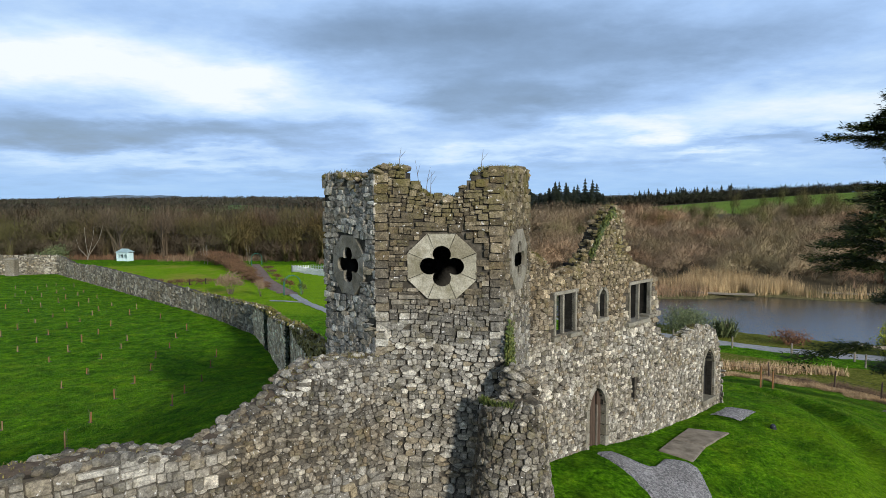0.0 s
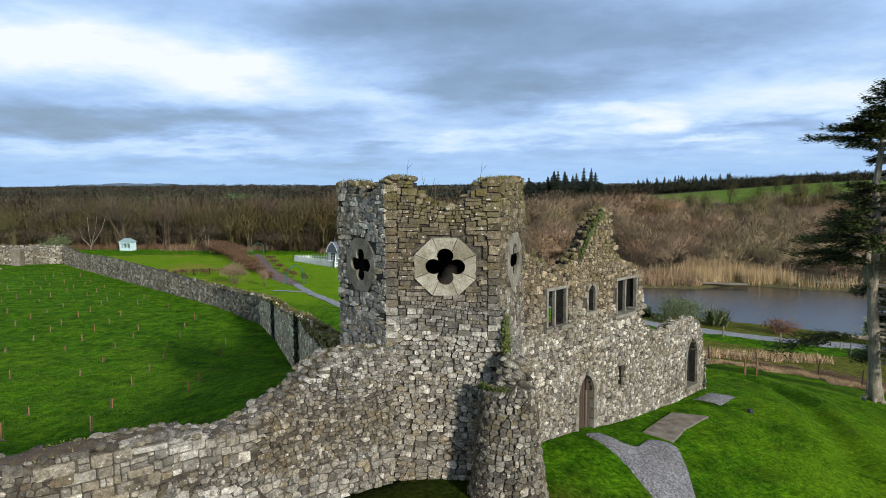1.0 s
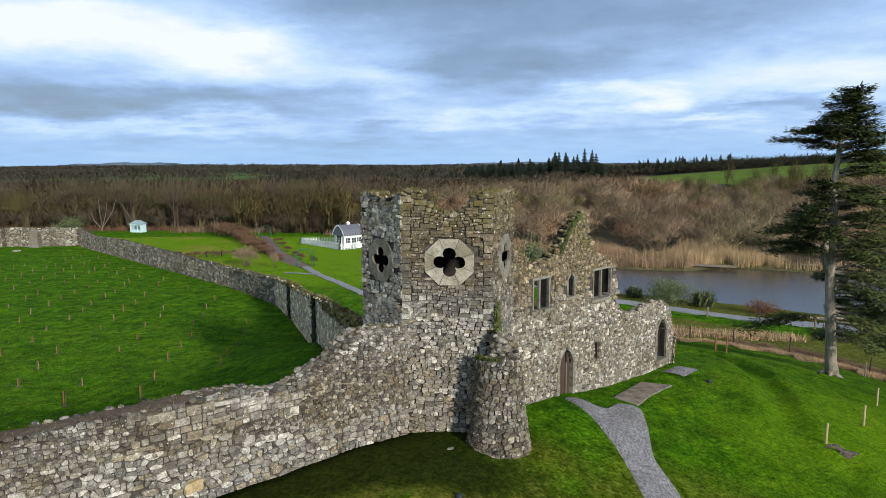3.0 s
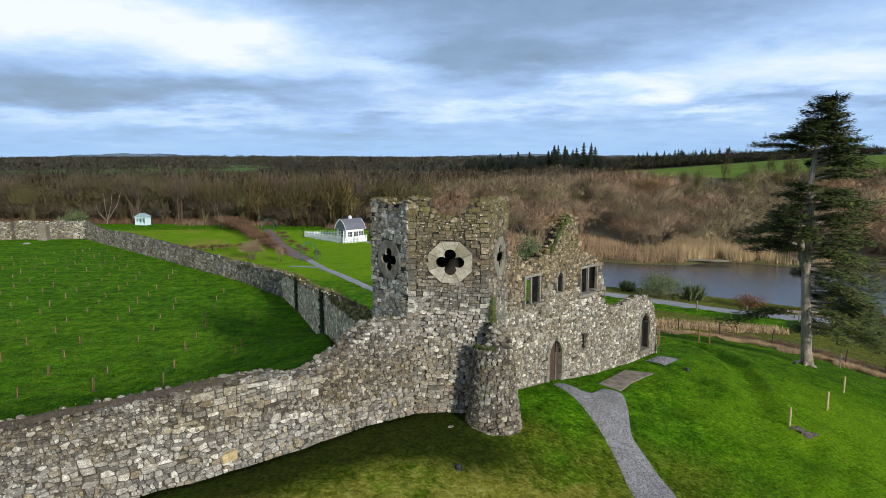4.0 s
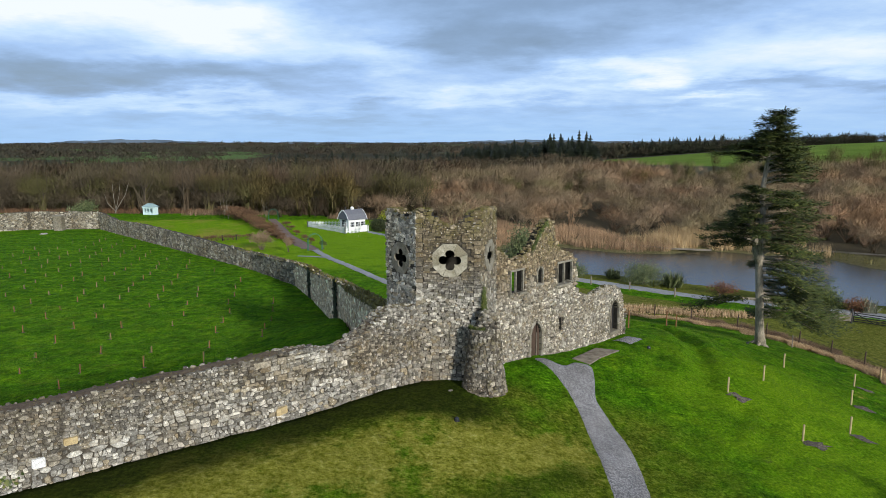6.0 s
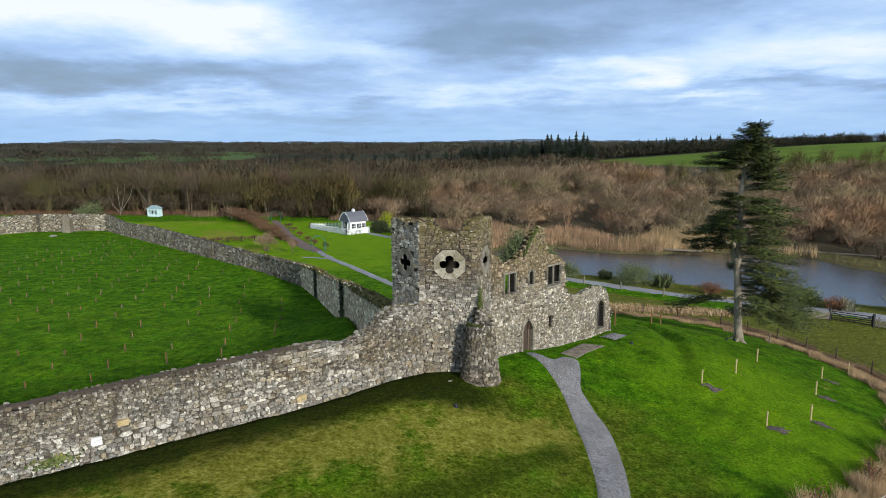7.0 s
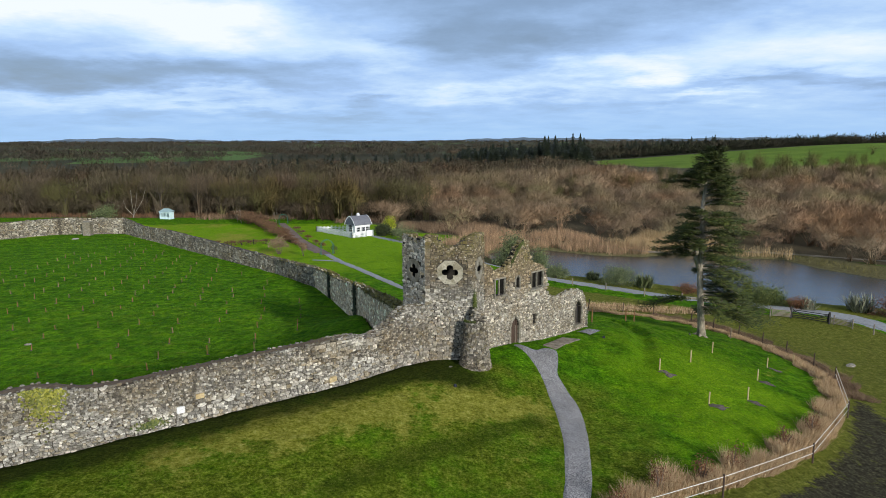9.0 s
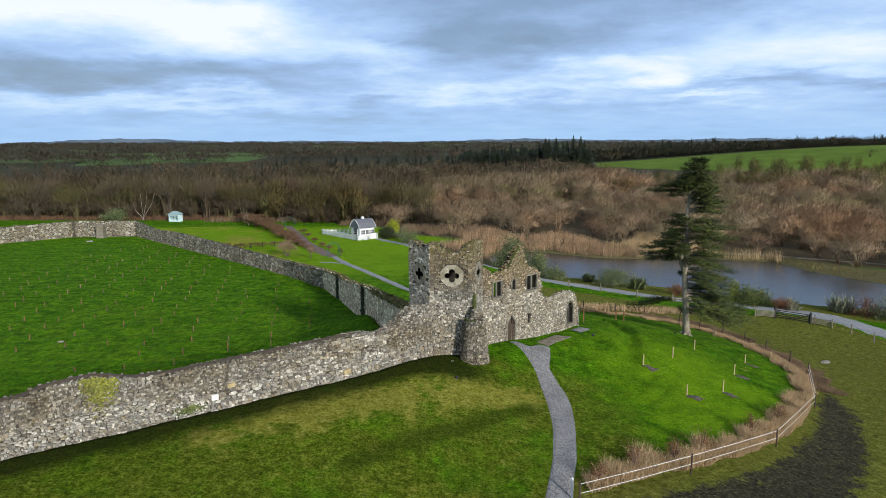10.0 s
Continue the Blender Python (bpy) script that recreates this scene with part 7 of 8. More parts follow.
z = -1.0
while z < 14.5:
    count = 6 if z < 9.8 else 7 if z < 12.8 else (5 if z < 14.2 else 3)
    turn = cr.uniform(0, 6.28)
    for k in range(count):
        az = turn + 2 * math.pi * (k + cr.uniform(-0.25, 0.25)) / count
        c = math.cos(az)
        base = 0.93 * float(right_reach(z)) if c > 0 else 0.80 * float(left_reach(z))
        other = 0.5 * (float(right_reach(z)) + float(left_reach(z)))
        reach = (abs(c) * base + (1 - abs(c)) * min(other, 3.4) * 0.85) * cr.uniform(0.66, 1.12)
        if z < 4.3 and c < 0.25:
            continue
        if 8.9 < z < 10.8 and c < 0.15:
            continue
        if reach < 0.35:
            continue
        cedar_limb(z + cr.uniform(-0.3, 0.3), az, reach, 0.55 if z > 13.2 else (0.12 if z > 9 else (0.02 if z > 3.5 else -0.24)))
    z += 0.64 if z < 9.8 else 0.44
# long bare-armed limbs: one low branch and the outer plates that stand clear of the crown
for z, az, reach, rise in ((0.35, math.pi * 0.99, 4.9, -0.12), (0.25, math.pi * 1.05, 4.0, -0.05), (4.8, math.pi * 0.98, 4.1, 0.08), (5.4, math.pi * 1.04, 3.8, 0.10), (11.1, math.pi * 0.97, 3.4, 0.06), (11.7, math.pi * 1.05, 2.7, 0.08), (0.9, 0.1, 5.2, -0.34), (0.2, -0.15, 4.9, -0.28), (2.0, 0.0, 4.6, -0.20), (3.6, 0.1, 4.5, -0.10), (7.6, 0.0, 3.9, 0.04), (10.2, 0.05, 3.5, 0.0)):
    cedar_limb(z, az, reach, rise)
for k in range(8):
    zz = 13.0 + 1.5 * k / 7
    spray(Vector((float(trunk_x(zz)), 37.5, zz)), Vector((math.cos(k * 2.4) * 0.6 + 0.4, math.sin(k * 2.4), 0.7)).normalized(), 0.62 - 0.05 * k)
part("branchwork", limb_bm, BARK, cedar)
foliage = raw("foliage", [tuple(p) for p in leaf_v], leaf_f, NEEDLE, cedar, "dark green needles in flat plates", smooth=True)
fv = np.array([tuple(p) for p in leaf_v])
fn = np.stack([fv[:, 0] - trunk_x(fv[:, 2]), fv[:, 1] - 37.5, np.full(len(fv), 2.2)], -1)
fn = fn / np.linalg.norm(fn, axis=1)[:, None] + np.random.default_rng(4).normal(0, 0.25, fn.shape)
foliage.data.normals_split_custom_set_from_vertices((fn / np.linalg.norm(fn, axis=1)[:, None]).astype(np.float32))
for k in range(5):
    a = k * 1.25 + 0.4
    bm = bmesh.new()
    tube(bm, [(22.7 + 0.2 * math.cos(a), 37.5 + 0.2 * math.sin(a), land1(22.7, 37.5) + 0.30), (22.7 + 0.42 * math.cos(a), 37.5 + 0.42 * math.sin(a), land1(22.7 + 0.42 * math.cos(a), 37.5 + 0.42 * math.sin(a)) + 0.08), (22.7 + 0.8 * math.cos(a), 37.5 + 0.8 * math.sin(a), land1(22.7 + 0.8 * math.cos(a), 37.5 + 0.8 * math.sin(a)) - 0.06)], [0.2, 0.15, 0.06], 6)
    part("root", bm, BARK, cedar, smooth=True)


# ---- shrubs ----
def shrub(name, x, y, w, h, mat, label, category, leaves=700, size=0.12, seed=1, spiky=False, z=None):
    """A shrub of stems and many small leaves, with an uneven outline."""
    r = random.Random(seed)
    zz = land1(x, y) if z is None else z
    t = thing(name, (x, y, zz), label, category)
    bm = bmesh.new()
    knots = []
    for _ in range(9):
        a, k = r.uniform(0, 6.28), r.uniform(0.2, 0.9)
        tip = Vector((math.cos(a) * w * 0.42 * k, math.sin(a) * w * 0.42 * k, h * r.uniform(0.2, 0.95) * (1 - 0.4 * k * k)))
        tube(bm, [Vector((0, 0, -0.1)), tip * 0.6 + Vector((0, 0, 0.05)), tip], [0.05, 0.03, 0.01], 4)
        knots.append(tip)
    ob = part("stem_cluster", bm, TWIG)
    ob.parent = t
    bm = bmesh.new()
    for _ in range(leaves if spiky else int(leaves * 1.6)):
        if spiky:
            a, up = r.uniform(0, 6.28), r.uniform(0.15, 1.3)
            d = Vector((math.cos(a) * math.cos(up), math.sin(a) * math.cos(up), math.sin(up)))
            p = d * 0.1 + Vector((r.uniform(-0.25, 0.25) * w, r.uniform(-0.25, 0.25) * w, 0))
            q = p + Vector((d.x * w * 0.5, d.y * w * 0.5, d.z * h)) * r.uniform(0.6, 1.05)
            s = d.cross(Vector((0, 0, 1))).normalized() * size * 0.5
            m = p.lerp(q, 0.55) + Vector((0, 0, 0.08 * h))
            bm.faces.new([bm.verts.new(p - s), bm.verts.new(p + s), bm.verts.new(m + s), bm.verts.new(m - s)])
            bm.faces.new([bm.verts.new(m - s), bm.verts.new(m + s), bm.verts.new(q)])
        else:
            c = knots[r.randrange(9)]
            p = c + Vector((r.gauss(0, 0.16) * w, r.gauss(0, 0.16) * w, r.gauss(-0.12, 0.17) * h))
            p.z = max(p.z, 0.02)
            a = Vector((r.uniform(-1, 1), r.uniform(-1, 1), r.uniform(-0.3, 1))).normalized() * size * r.uniform(0.6, 1.4)
            b = a.orthogonal().normalized() * size * r.uniform(0.3, 0.6)
            bm.faces.new([bm.verts.new(p - b), bm.verts.new(p + a * 0.5 - b), bm.verts.new(p + a), bm.verts.new(p + a * 0.5 + b)])
    ob = part("foliage", bm, mat)
    ob.parent = t
    return t


shrub("evergreen_bush", 8.0, 88.0, 5.2, 5.6, SHRUB, "tall rounded green evergreen bush beside the pond", "bush", 6500, 0.26, 1)
shrub("dark_bush", 39.6, 62.2, 4.2, 3.0, IVY, "rounded dark green bush on the pond bank", "bush", 2600, 0.2, 2)
shrub("gorse_bush", 37.6, 63.4, 1.6, 3.1, GOLD, "yellow-flowering bush on the pond bank", "bush", 900, 0.16, 3)
shrub("russet_bush", 42.4, 60.0, 2.6, 1.8, RUSSET, "reddish-brown bush beside a spiky plant", "bush", 600, 0.16, 4)
shrub("spiky_plant", 43.8, 59.8, 2.8, 1.9, SWORD, "clump of pale spiky sword-shaped leaves", "plant", 150, 0.12, 5, True)
shrub("spiky_plant", 50.2, 59.4, 4.4, 2.6, SWORD, "large clump of pale spiky sword-shaped leaves", "plant", 260, 0.14, 6, True)
shrub("dark_bush", 52.5, 57.0, 4.2, 2.4, RUSSET, "brownish bush by the lane", "bush", 700, 0.18, 7)
shrub("willow_bush", 54.5, 55.0, 4.5, 4.2, SHRUB, "tall grey-green willow bush by the lane", "bush", 1300, 0.2, 8)
shrub("grass_clump", 26.6, 73.0, 3.2, 2.3, SHRUB, "arching green grassy clump on the bank", "plant", 320, 0.12, 9, True)
shrub("bramble_bush", 23.2, 74.6, 6.4, 2.6, SHRUB, "low brown-green bramble mound on the bank", "bush", 3200, 0.16, 10)
shrub("grass_clump", 20.0, 78.4, 2.8, 1.6, SHRUB, "arching pale green grassy clump on the bank", "plant", 260, 0.12, 11, True)
shrub("green_bush", 14.2, 77.6, 3.4, 2.2, SHRUB, "leafy green bush beside the lane", "bush", 1700, 0.18, 12)
shrub("green_bush", 12.0, 82.6, 3.4, 4.6, SHRUB, "tall leafy green bush beside the lane", "bush", 1900, 0.2, 13)
shrub("gorse_bush", 12.3, 84.5, 2.2, 3.4, GOLD, "yellow-flowering shrub by the pond", "bush", 500, 0.2, 14)
shrub("russet_bush", 31.5, 69.0, 4.0, 1.5, RUSSET, "low russet brambles beside the lane", "bush", 600, 0.16, 15)
shrub("golden_bush", -16.8, 121.2, 2.8, 3.6, GOLD, "golden-green conifer bush beside the cottage", "bush", 4200, 0.22, 16)
shrub("dark_bush", -17.9, 119.0, 3.0, 2.5, FIR_GREEN, "dark green bush beside the cottage", "bush", 2200, 0.22, 17)
shrub("grey_shrub", -14.6, 119.0, 3.4, 1.9, SHRUB, "grey-green shrub beside the cottage path", "bush", 800, 0.22, 18)
shrub("olive_tree", -12.2, 110.0, 4.2, 3.6, SHRUB, "small grey-green tree on the garden lawn", "tree", 1100, 0.2, 19)
shrub("pale_bush", -104.0, 163.6, 7.0, 3.4, SHRUB, "wide pale green bush behind the far wall", "bush", 900, 0.35, 20)
for k, (x, y) in enumerate(((7.2, 3.0), (12.2, 6.4), (14.4, 8.2), (19.2, 12.6), (22.6, 16.2), (9.6, 4.8))):
    shrub("beech_sapling", x, y, 1.1, 1.7, RUSSET, "small beech sapling holding russet dead leaves among dead grass", "sapling", 260, 0.075, 60 + k)


def twig_bush(name, x, y, w, h, mat, label, seed):
    """A leafless shrub: stems and a dense dome of fine twigs."""
    t = thing(name, (x, y, land1(x, y) - 0.05), label, "bush")
    v, f, _ = dome_template(seed, 1100, 0.5, 0.016, 0.2)
    v = v * np.array([w * 0.8, w * 0.8, h])
    m = len(f) - 26
    for nm, ff in (("twig_crown", f[:m]), ("stem_cluster", f[m:])):
        used = np.unique(ff)
        ob = new(nm, mesh_of(nm, v[used].tolist(), [tuple(q) for q in np.searchsorted(used, ff).tolist()], mat if nm == "twig_crown" else TWIG))
        ob.parent = t
    return t


def hedge(name, line, wide, high, n, mat, label, seed):
    """A clipped-out bank of leafless twigs along a line, thinning to its ends."""
    r = np.random.default_rng(seed)
    x0, y0 = line[0]
    t = thing(name, (x0, y0, land1(x0, y0)), label, "hedge")
    pts = np.array(line, float)
    d = np.r_[0, np.cumsum(np.hypot(*np.diff(pts, axis=0).T))]
    vs, fs, m = [], [], 0
    templates = [dome_template(seed + k, 620, 0.62, 0.020, 0.15) for k in range(4)]
    for k in range(n):
        s_ = d[-1] * (k + r.uniform(-0.3, 0.3)) / (n - 1)
        q = min(max(s_ / d[-1], 0), 1)
        w = np.interp(q, np.linspace(0, 1, len(wide)), wide)
        h = np.interp(q, np.linspace(0, 1, len(high)), high) * r.uniform(0.85, 1.12)
        x, y = np.interp(s_, d, pts[:, 0]) + r.normal(0, 0.12) * w, np.interp(s_, d, pts[:, 1]) + r.normal(0, 0.12) * w
        tv, tf, _ = templates[k % 4]
        a = r.uniform(0, 6.28)
        v = np.stack([(tv[:, 0] * math.cos(a) - tv[:, 1] * math.sin(a)) * w * 0.8 + x, (tv[:, 0] * math.sin(a) + tv[:, 1] * math.cos(a)) * w * 0.8 + y, tv[:, 2] * h + land1(x, y) - 0.05], -1)
        vs.append(v)
        fs.append(tf + m)
        m += len(v)
    raw("twig_crown", np.concatenate(vs).tolist(), [tuple(f) for f in np.concatenate(fs).tolist()], mat, t, kind="stuff")
    return t


hedge("garden_hedge", [(-62, 159), (-55.5, 147), (-48.5, 134.5), (-43, 122.5)], (7.5, 6.5, 5.0, 3.4), (3.2, 3.0, 2.5, 1.9), 18, HEDGE, "dense russet-brown leafless hedge beside the garden path", 30)
hedge("garden_hedge", [(-42.0, 122), (-38.2, 113.5), (-33.5, 104), (-29.6, 97)], (4.4, 3.8, 3.0, 1.6), (1.8, 1.6, 1.2, 0.7), 17, HEDGE, "low grey-brown leafless bank beside the garden path", 41)
hedge("low_hedge", [(-52, 99.8), (-43.5, 103.0), (-35.0, 107.2)], (1.5, 1.8, 1.6), (1.0, 1.2, 1.1), 20, HEDGE, "low brown winter hedge along the garden lawn", 52)
for k, (x, y, w, h, m, lab) in enumerate(((-39.0, 128, 2.6, 1.3, HEDGE, "low russet bed shrub by the garden path"), (-36.2, 121, 2.4, 1.2, HEDGE, "low russet bed shrub by the garden path"), (-32.6, 111.5, 2.2, 1.2, RUSSET, "low russet bed shrub by the garden path"), (-29.2, 104.0, 2.0, 1.2, HEDGE, "low brown bed shrub by the garden path"), (-26.8, 98.2, 1.8, 1.2, RUSSET, "low russet bed shrub by the garden path"),
                                          (-23.0, 90.6, 1.3, 1.9, IVY, "small green climber at the foot of the arch"), (-32.8, 90.4, 5.4, 3.2, SCRUB, "rounded leafless shrub on the garden lawn"), (-27.8, 87.8, 1.6, 2.6, SCRUB, "small leafless tree beside the path"))):
    twig_bush("garden_shrub", x, y, w, h, m, lab, 30 + k)
sheet("flower_bed", [(-43.5, 133), (-36.8, 112), (-30.9, 99.3), (-26.6, 91.4)], [(-41.7, 131.6), (-34.9, 111.4), (-29.3, 98.9), (-25.0, 91.0)], BRICKPATH, 0.08, "reddish-brown bare flower bed along the path", "flower bed", 30, 3)


# ---- grass standing on the near ground ----
def turf(x, y):
    d = inside([(p[0], p[1]) for p in FENCE] + [(5, 40), (3, 10)], x, y)
    clear = (inside([(3.0, 21.0), (4.4, 20.0), (5.6, 17.5), (6.1, 13.4), (5.7, 8.6), (4.8, 4.0), (4.0, -1), (5.4, -1), (6.4, 4.4), (7.1, 9.1), (7.3, 14.0), (6.8, 18.6), (9.2, 25.2), (7.8, 25.8), (4.2, 22.3)], x, y) < 0.0)
    return clear & (inside(ORCHARD, x, y) < -0.5)


def grass_patch(name, n, area, h, w, mat, label, seed, where=turf):
    r = np.random.default_rng(seed)
    x, y = r.uniform(area[0], area[1], n), r.uniform(area[2], area[3], n)
    thick = np.sin(x * 0.8 + 1.3 * np.sin(y * 0.5)) * np.sin(y * 0.9 + np.sin(x * 0.6)) + r.uniform(-1, 1, n)
    ok = where(x, y) & (thick > -0.2)
    x, y = x[ok], y[ok]
    v, f = blades(len(x), (x, y), h, w, 0.35, seed)
    return tagged(raw(name, v.tolist(), [tuple(t) for t in f.tolist()], mat), label, "grass", kind="stuff")


grass_patch("lawn_grass", 110000, (-16, 5.4, -6, 16), 0.05, 0.02, TUFT_DRY, "short olive and straw winter grass on the lawn", 92, lambda x, y: turf(x, y) & (inside(ORCHARD, x, y) < -3.6 - 0.8 * np.sin(x)) & (np.hypot(x, y - 14.5) > 3.5))
grass_patch("orchard_grass", 240000, (-46, -4, 6, 48), 0.085, 0.022, TUFT_DEEP, "rough tufted green grass in the orchard", 93, lambda x, y: inside(ORCHARD, x, y) > 0.5)
grass_patch("mound_grass", 190000, (6.5, 31, 3, 54), 0.075, 0.02, TUFT, "tufted bright green grass on the mound", 91, lambda x, y: turf(x, y) & (inside([(p[0], p[1]) for p in FENCE] + [(5, 40), (3, 10)], x, y) > 0.3))

# ---- orchard stakes ----
def build_stake(name, x, y, h, r0, mat, label, group, mulch=True, mulch_at=(0.5, -0.25), whip=True, spread=1.0):
    t = thing(name, (x, y, land1(x, y)), label, "stake", group)
    bm = bmesh.new()
    tube(bm, [(0, 0, -0.2), (0.0, 0, h * 0.5), (0.01, 0, h - 0.03), (0.01, 0, h)], [r0, r0 * 0.97, r0 * 0.95, r0 * 0.7], 8)
    part("stake", bm, mat).parent = t
    if whip:
        bm = bmesh.new()
        tube(bm, [(0.09, 0.02, -0.05), (0.10, 0.0, h * 0.7), (0.14, 0.05, h * 1.25)], [0.010, 0.008, 0.003], 4)
        for k in range(4):
            tube(bm, [(0.1, 0.01, h * (0.6 + 0.13 * k)), (0.1 + 0.16 * math.cos(k * 2.1), 0.16 * math.sin(k * 2.1), h * (0.78 + 0.13 * k))], [0.006, 0.002], 3)
        part("sapling", bm, TWIG, label="thin leafless sapling").parent = t
    if mulch:
        bm = bmesh.new()
        r = random.Random(int(x * 10))
        n = 19
        ring = [bm.verts.new((mulch_at[0] + spread * (0.55 + r.uniform(-0.24, 0.20)) * math.cos(6.283 * k / n) * 1.2, mulch_at[1] + spread * (0.40 + r.uniform(-0.18, 0.14)) * math.sin(6.283 * k / n), land1(x + mulch_at[0] + 0.7 * math.cos(6.283 * k / n), y + mulch_at[1] + 0.4 * math.sin(6.283 * k / n)) - land1(x, y) + 0.015)) for k in range(n)]
        c = bm.verts.new((mulch_at[0], mulch_at[1], land1(x + mulch_at[0], y + mulch_at[1]) - land1(x, y) + 0.09))
        for k in range(n):
            bm.faces.new((c, ring[k], ring[(k + 1) % n]))
        part("mulch", bm, MULCH, label="dark mulch spread at its foot").parent = t
    return t


first = build_stake("tree_stake", -21.7, 28.3, 0.85, 0.036, STAKE_RED, "reddish-brown wooden stake with a bare orchard sapling", "orchard saplings", True, (0.08, -0.03), True, 0.24)
first_b = build_stake("tree_stake", -17.9, 29.0, 0.8, 0.036, STAKE, "pale wooden stake with a bare orchard sapling", "orchard saplings", True, (0.08, -0.03), True, 0.24)
orr = random.Random(17)
made = 2
ex, ey = Vector((0.975, 0.22)), Vector((-0.25, 0.97))
for j in range(-1, 24):
    for i in range(-26, 4):
        p = Vector((-21.7, 28.3)) + ex * (3.85 * i) + ey * (4.1 * j) + Vector((orr.uniform(-0.35, 0.35), orr.uniform(-0.35, 0.35)))
        if made > 285 or (i, j) in ((0, 0), (1, 0)) or float(inside(ORCHARD, np.array([p.x]), np.array([p.y]))[0]) < 3.2 or p.x < -78 + 0.12 * (p.y - 20) or orr.random() < 0.10:
            continue
        if p.y < -0.55 * p.x + 3.0 and p.x < -30:
            continue
        near = p.y < 50
        c = copy_thing(first if orr.random() < (0.85 if near else 0.55) else first_b, pose(p.x, p.y, land1(p.x, p.y), orr.uniform(-5, 5), orr.uniform(-5, 5), orr.uniform(0, 360)))
        c.scale = (1, 1, orr.uniform(0.45, 0.75))
        made += 1

# pale stakes of the new planting on the mound
for k, (x, y, h, m) in enumerate(((14.25, 21.6, 0.85, True), (17.5, 24.7, 0.95, False), (20.9, 29.5, 0.95, False), (25.4, 29.2, 0.85, True), (22.6, 24.5, 0.9, True), (19.9, 19.7, 0.95, True), (16.5, 17.7, 0.85, True), (29.4, 33.0, 0.9, False))):
    build_stake("tree_stake", x, y, h, 0.055, NEW_STAKE, "pale new wooden stake on the grassy mound", "stakes on the mound", m, (0.55, -0.3), False)
for k, (x, y, h) in enumerate(((15.6, 38.0, 1.3), (16.6, 38.8, 1.1), (11.3, 32.4, 1.25), (24.0, 40.5, 1.2), (27.0, 41.2, 1.1))):
    build_stake("tree_stake", x, y, h, 0.05, STAKE_RED if k < 3 else POST, "weathered brown stake standing in the grass", "stakes on the mound", False, (0, 0), k < 3)


# ---- fences ----
def post(bm, x, y, h, r0, z=None):
    zz = land1(x, y) if z is None else z
    tube(bm, [(x, y, zz - 0.3), (x, y, zz + h - 0.04), (x, y, zz + h)], [r0, r0 * 0.96, r0 * 0.72], 8)


def wire_run(name, pts, heights, radius, mat, parent, label, sag=0.03):
    for h in heights:
        bm = bmesh.new()
        for (a, b) in zip(pts, pts[1:]):
            pa, pb = Vector((*a, land1(*a) + h)), Vector((*b, land1(*b) + h))
            mid = (pa + pb) / 2
            mid.z -= sag
            tube(bm, [pa, mid, pb], [radius] * 3, 4, False)
        part(name, bm, mat, parent, label)


tape_fence = thing("electric_fence", (20.5, 12.0, land1(20.5, 12.0)), "white electric tape fence on dark wooden posts", "fence")
TAPE = [(5.9, 1.0), (12.8, 5.2), (20.5, 11.8), (27.4, 20.6), (31.3, 29.6)]
for x, y in TAPE:
    bm = bmesh.new()
    post(bm, x, y, 1.25, 0.055)
    part("post", bm, OAK, tape_fence)
wire_run("tape", TAPE, (0.62, 1.12), 0.016, ROPE, tape_fence, "white electric tape")
bm = bmesh.new()
post(bm, 5.6, 1.5, 1.15, 0.06)
part("gate_post", bm, WHITE, tape_fence, "white-capped end post")
stock_fence = thing("stock_fence", (31.0, 38.0, land1(31, 38)), "dark wooden post and wire stock fence below the mound", "fence")
STOCK = [(31.3, 29.6), (31.4, 33.4), (30.9, 37.6), (30.0, 40.8), (28.8, 43.8), (27.2, 46.6), (25.9, 50.0), (22.4, 52.5), (19.0, 53.6), (15.0, 54.4)]
fr = random.Random(5)
for x, y in STOCK[1:]:
    bm = bmesh.new()
    zz = land1(x, y)
    lean = fr.uniform(-0.12, 0.12)
    tube(bm, [(x, y, zz - 0.3), (x + lean * 0.6, y, zz + 0.8), (x + lean, y, zz + 1.3)], [0.065, 0.06, 0.05], 7)
    part("post", bm, OAK, stock_fence)
wire_run("wire", STOCK, (0.35, 0.7, 1.05), 0.010, IRON, stock_fence, "thin grey wire", 0.02)

# lane fence with the black field gate
lane_fence = thing("lane_fence", (45.0, 50.0, land1(45, 50)), "low post and rail fence along the lane", "fence")
LANE = [(33.0, 58.6), (37.4, 55.8)]
LANE2 = [(43.6, 53.0), (45.0, 51.6), (46.2, 49.5), (47.0, 46.3), (49.6, 42.2), (53.5, 37.0), (59, 31), (66, 25)]
for k, run in enumerate((LANE, LANE2)):
    for x, y in run:
        bm = bmesh.new()
        post(bm, x, y, 1.2, 0.08)
        part("post", bm, POST, lane_fence)
    wire_run("wire", run, (0.5, 0.95), 0.012, IRON, lane_fence, "thin wire", 0.02)
for x, y in ((11.5, 74.4), (20.2, 69.6), (29.0, 63.2), (33.4, 61.0), (15.8, 72.0), (24.8, 66.2)):
    bm = bmesh.new()
    post(bm, x, y, 1.1, 0.09)
    part("post", bm, POST, lane_fence)


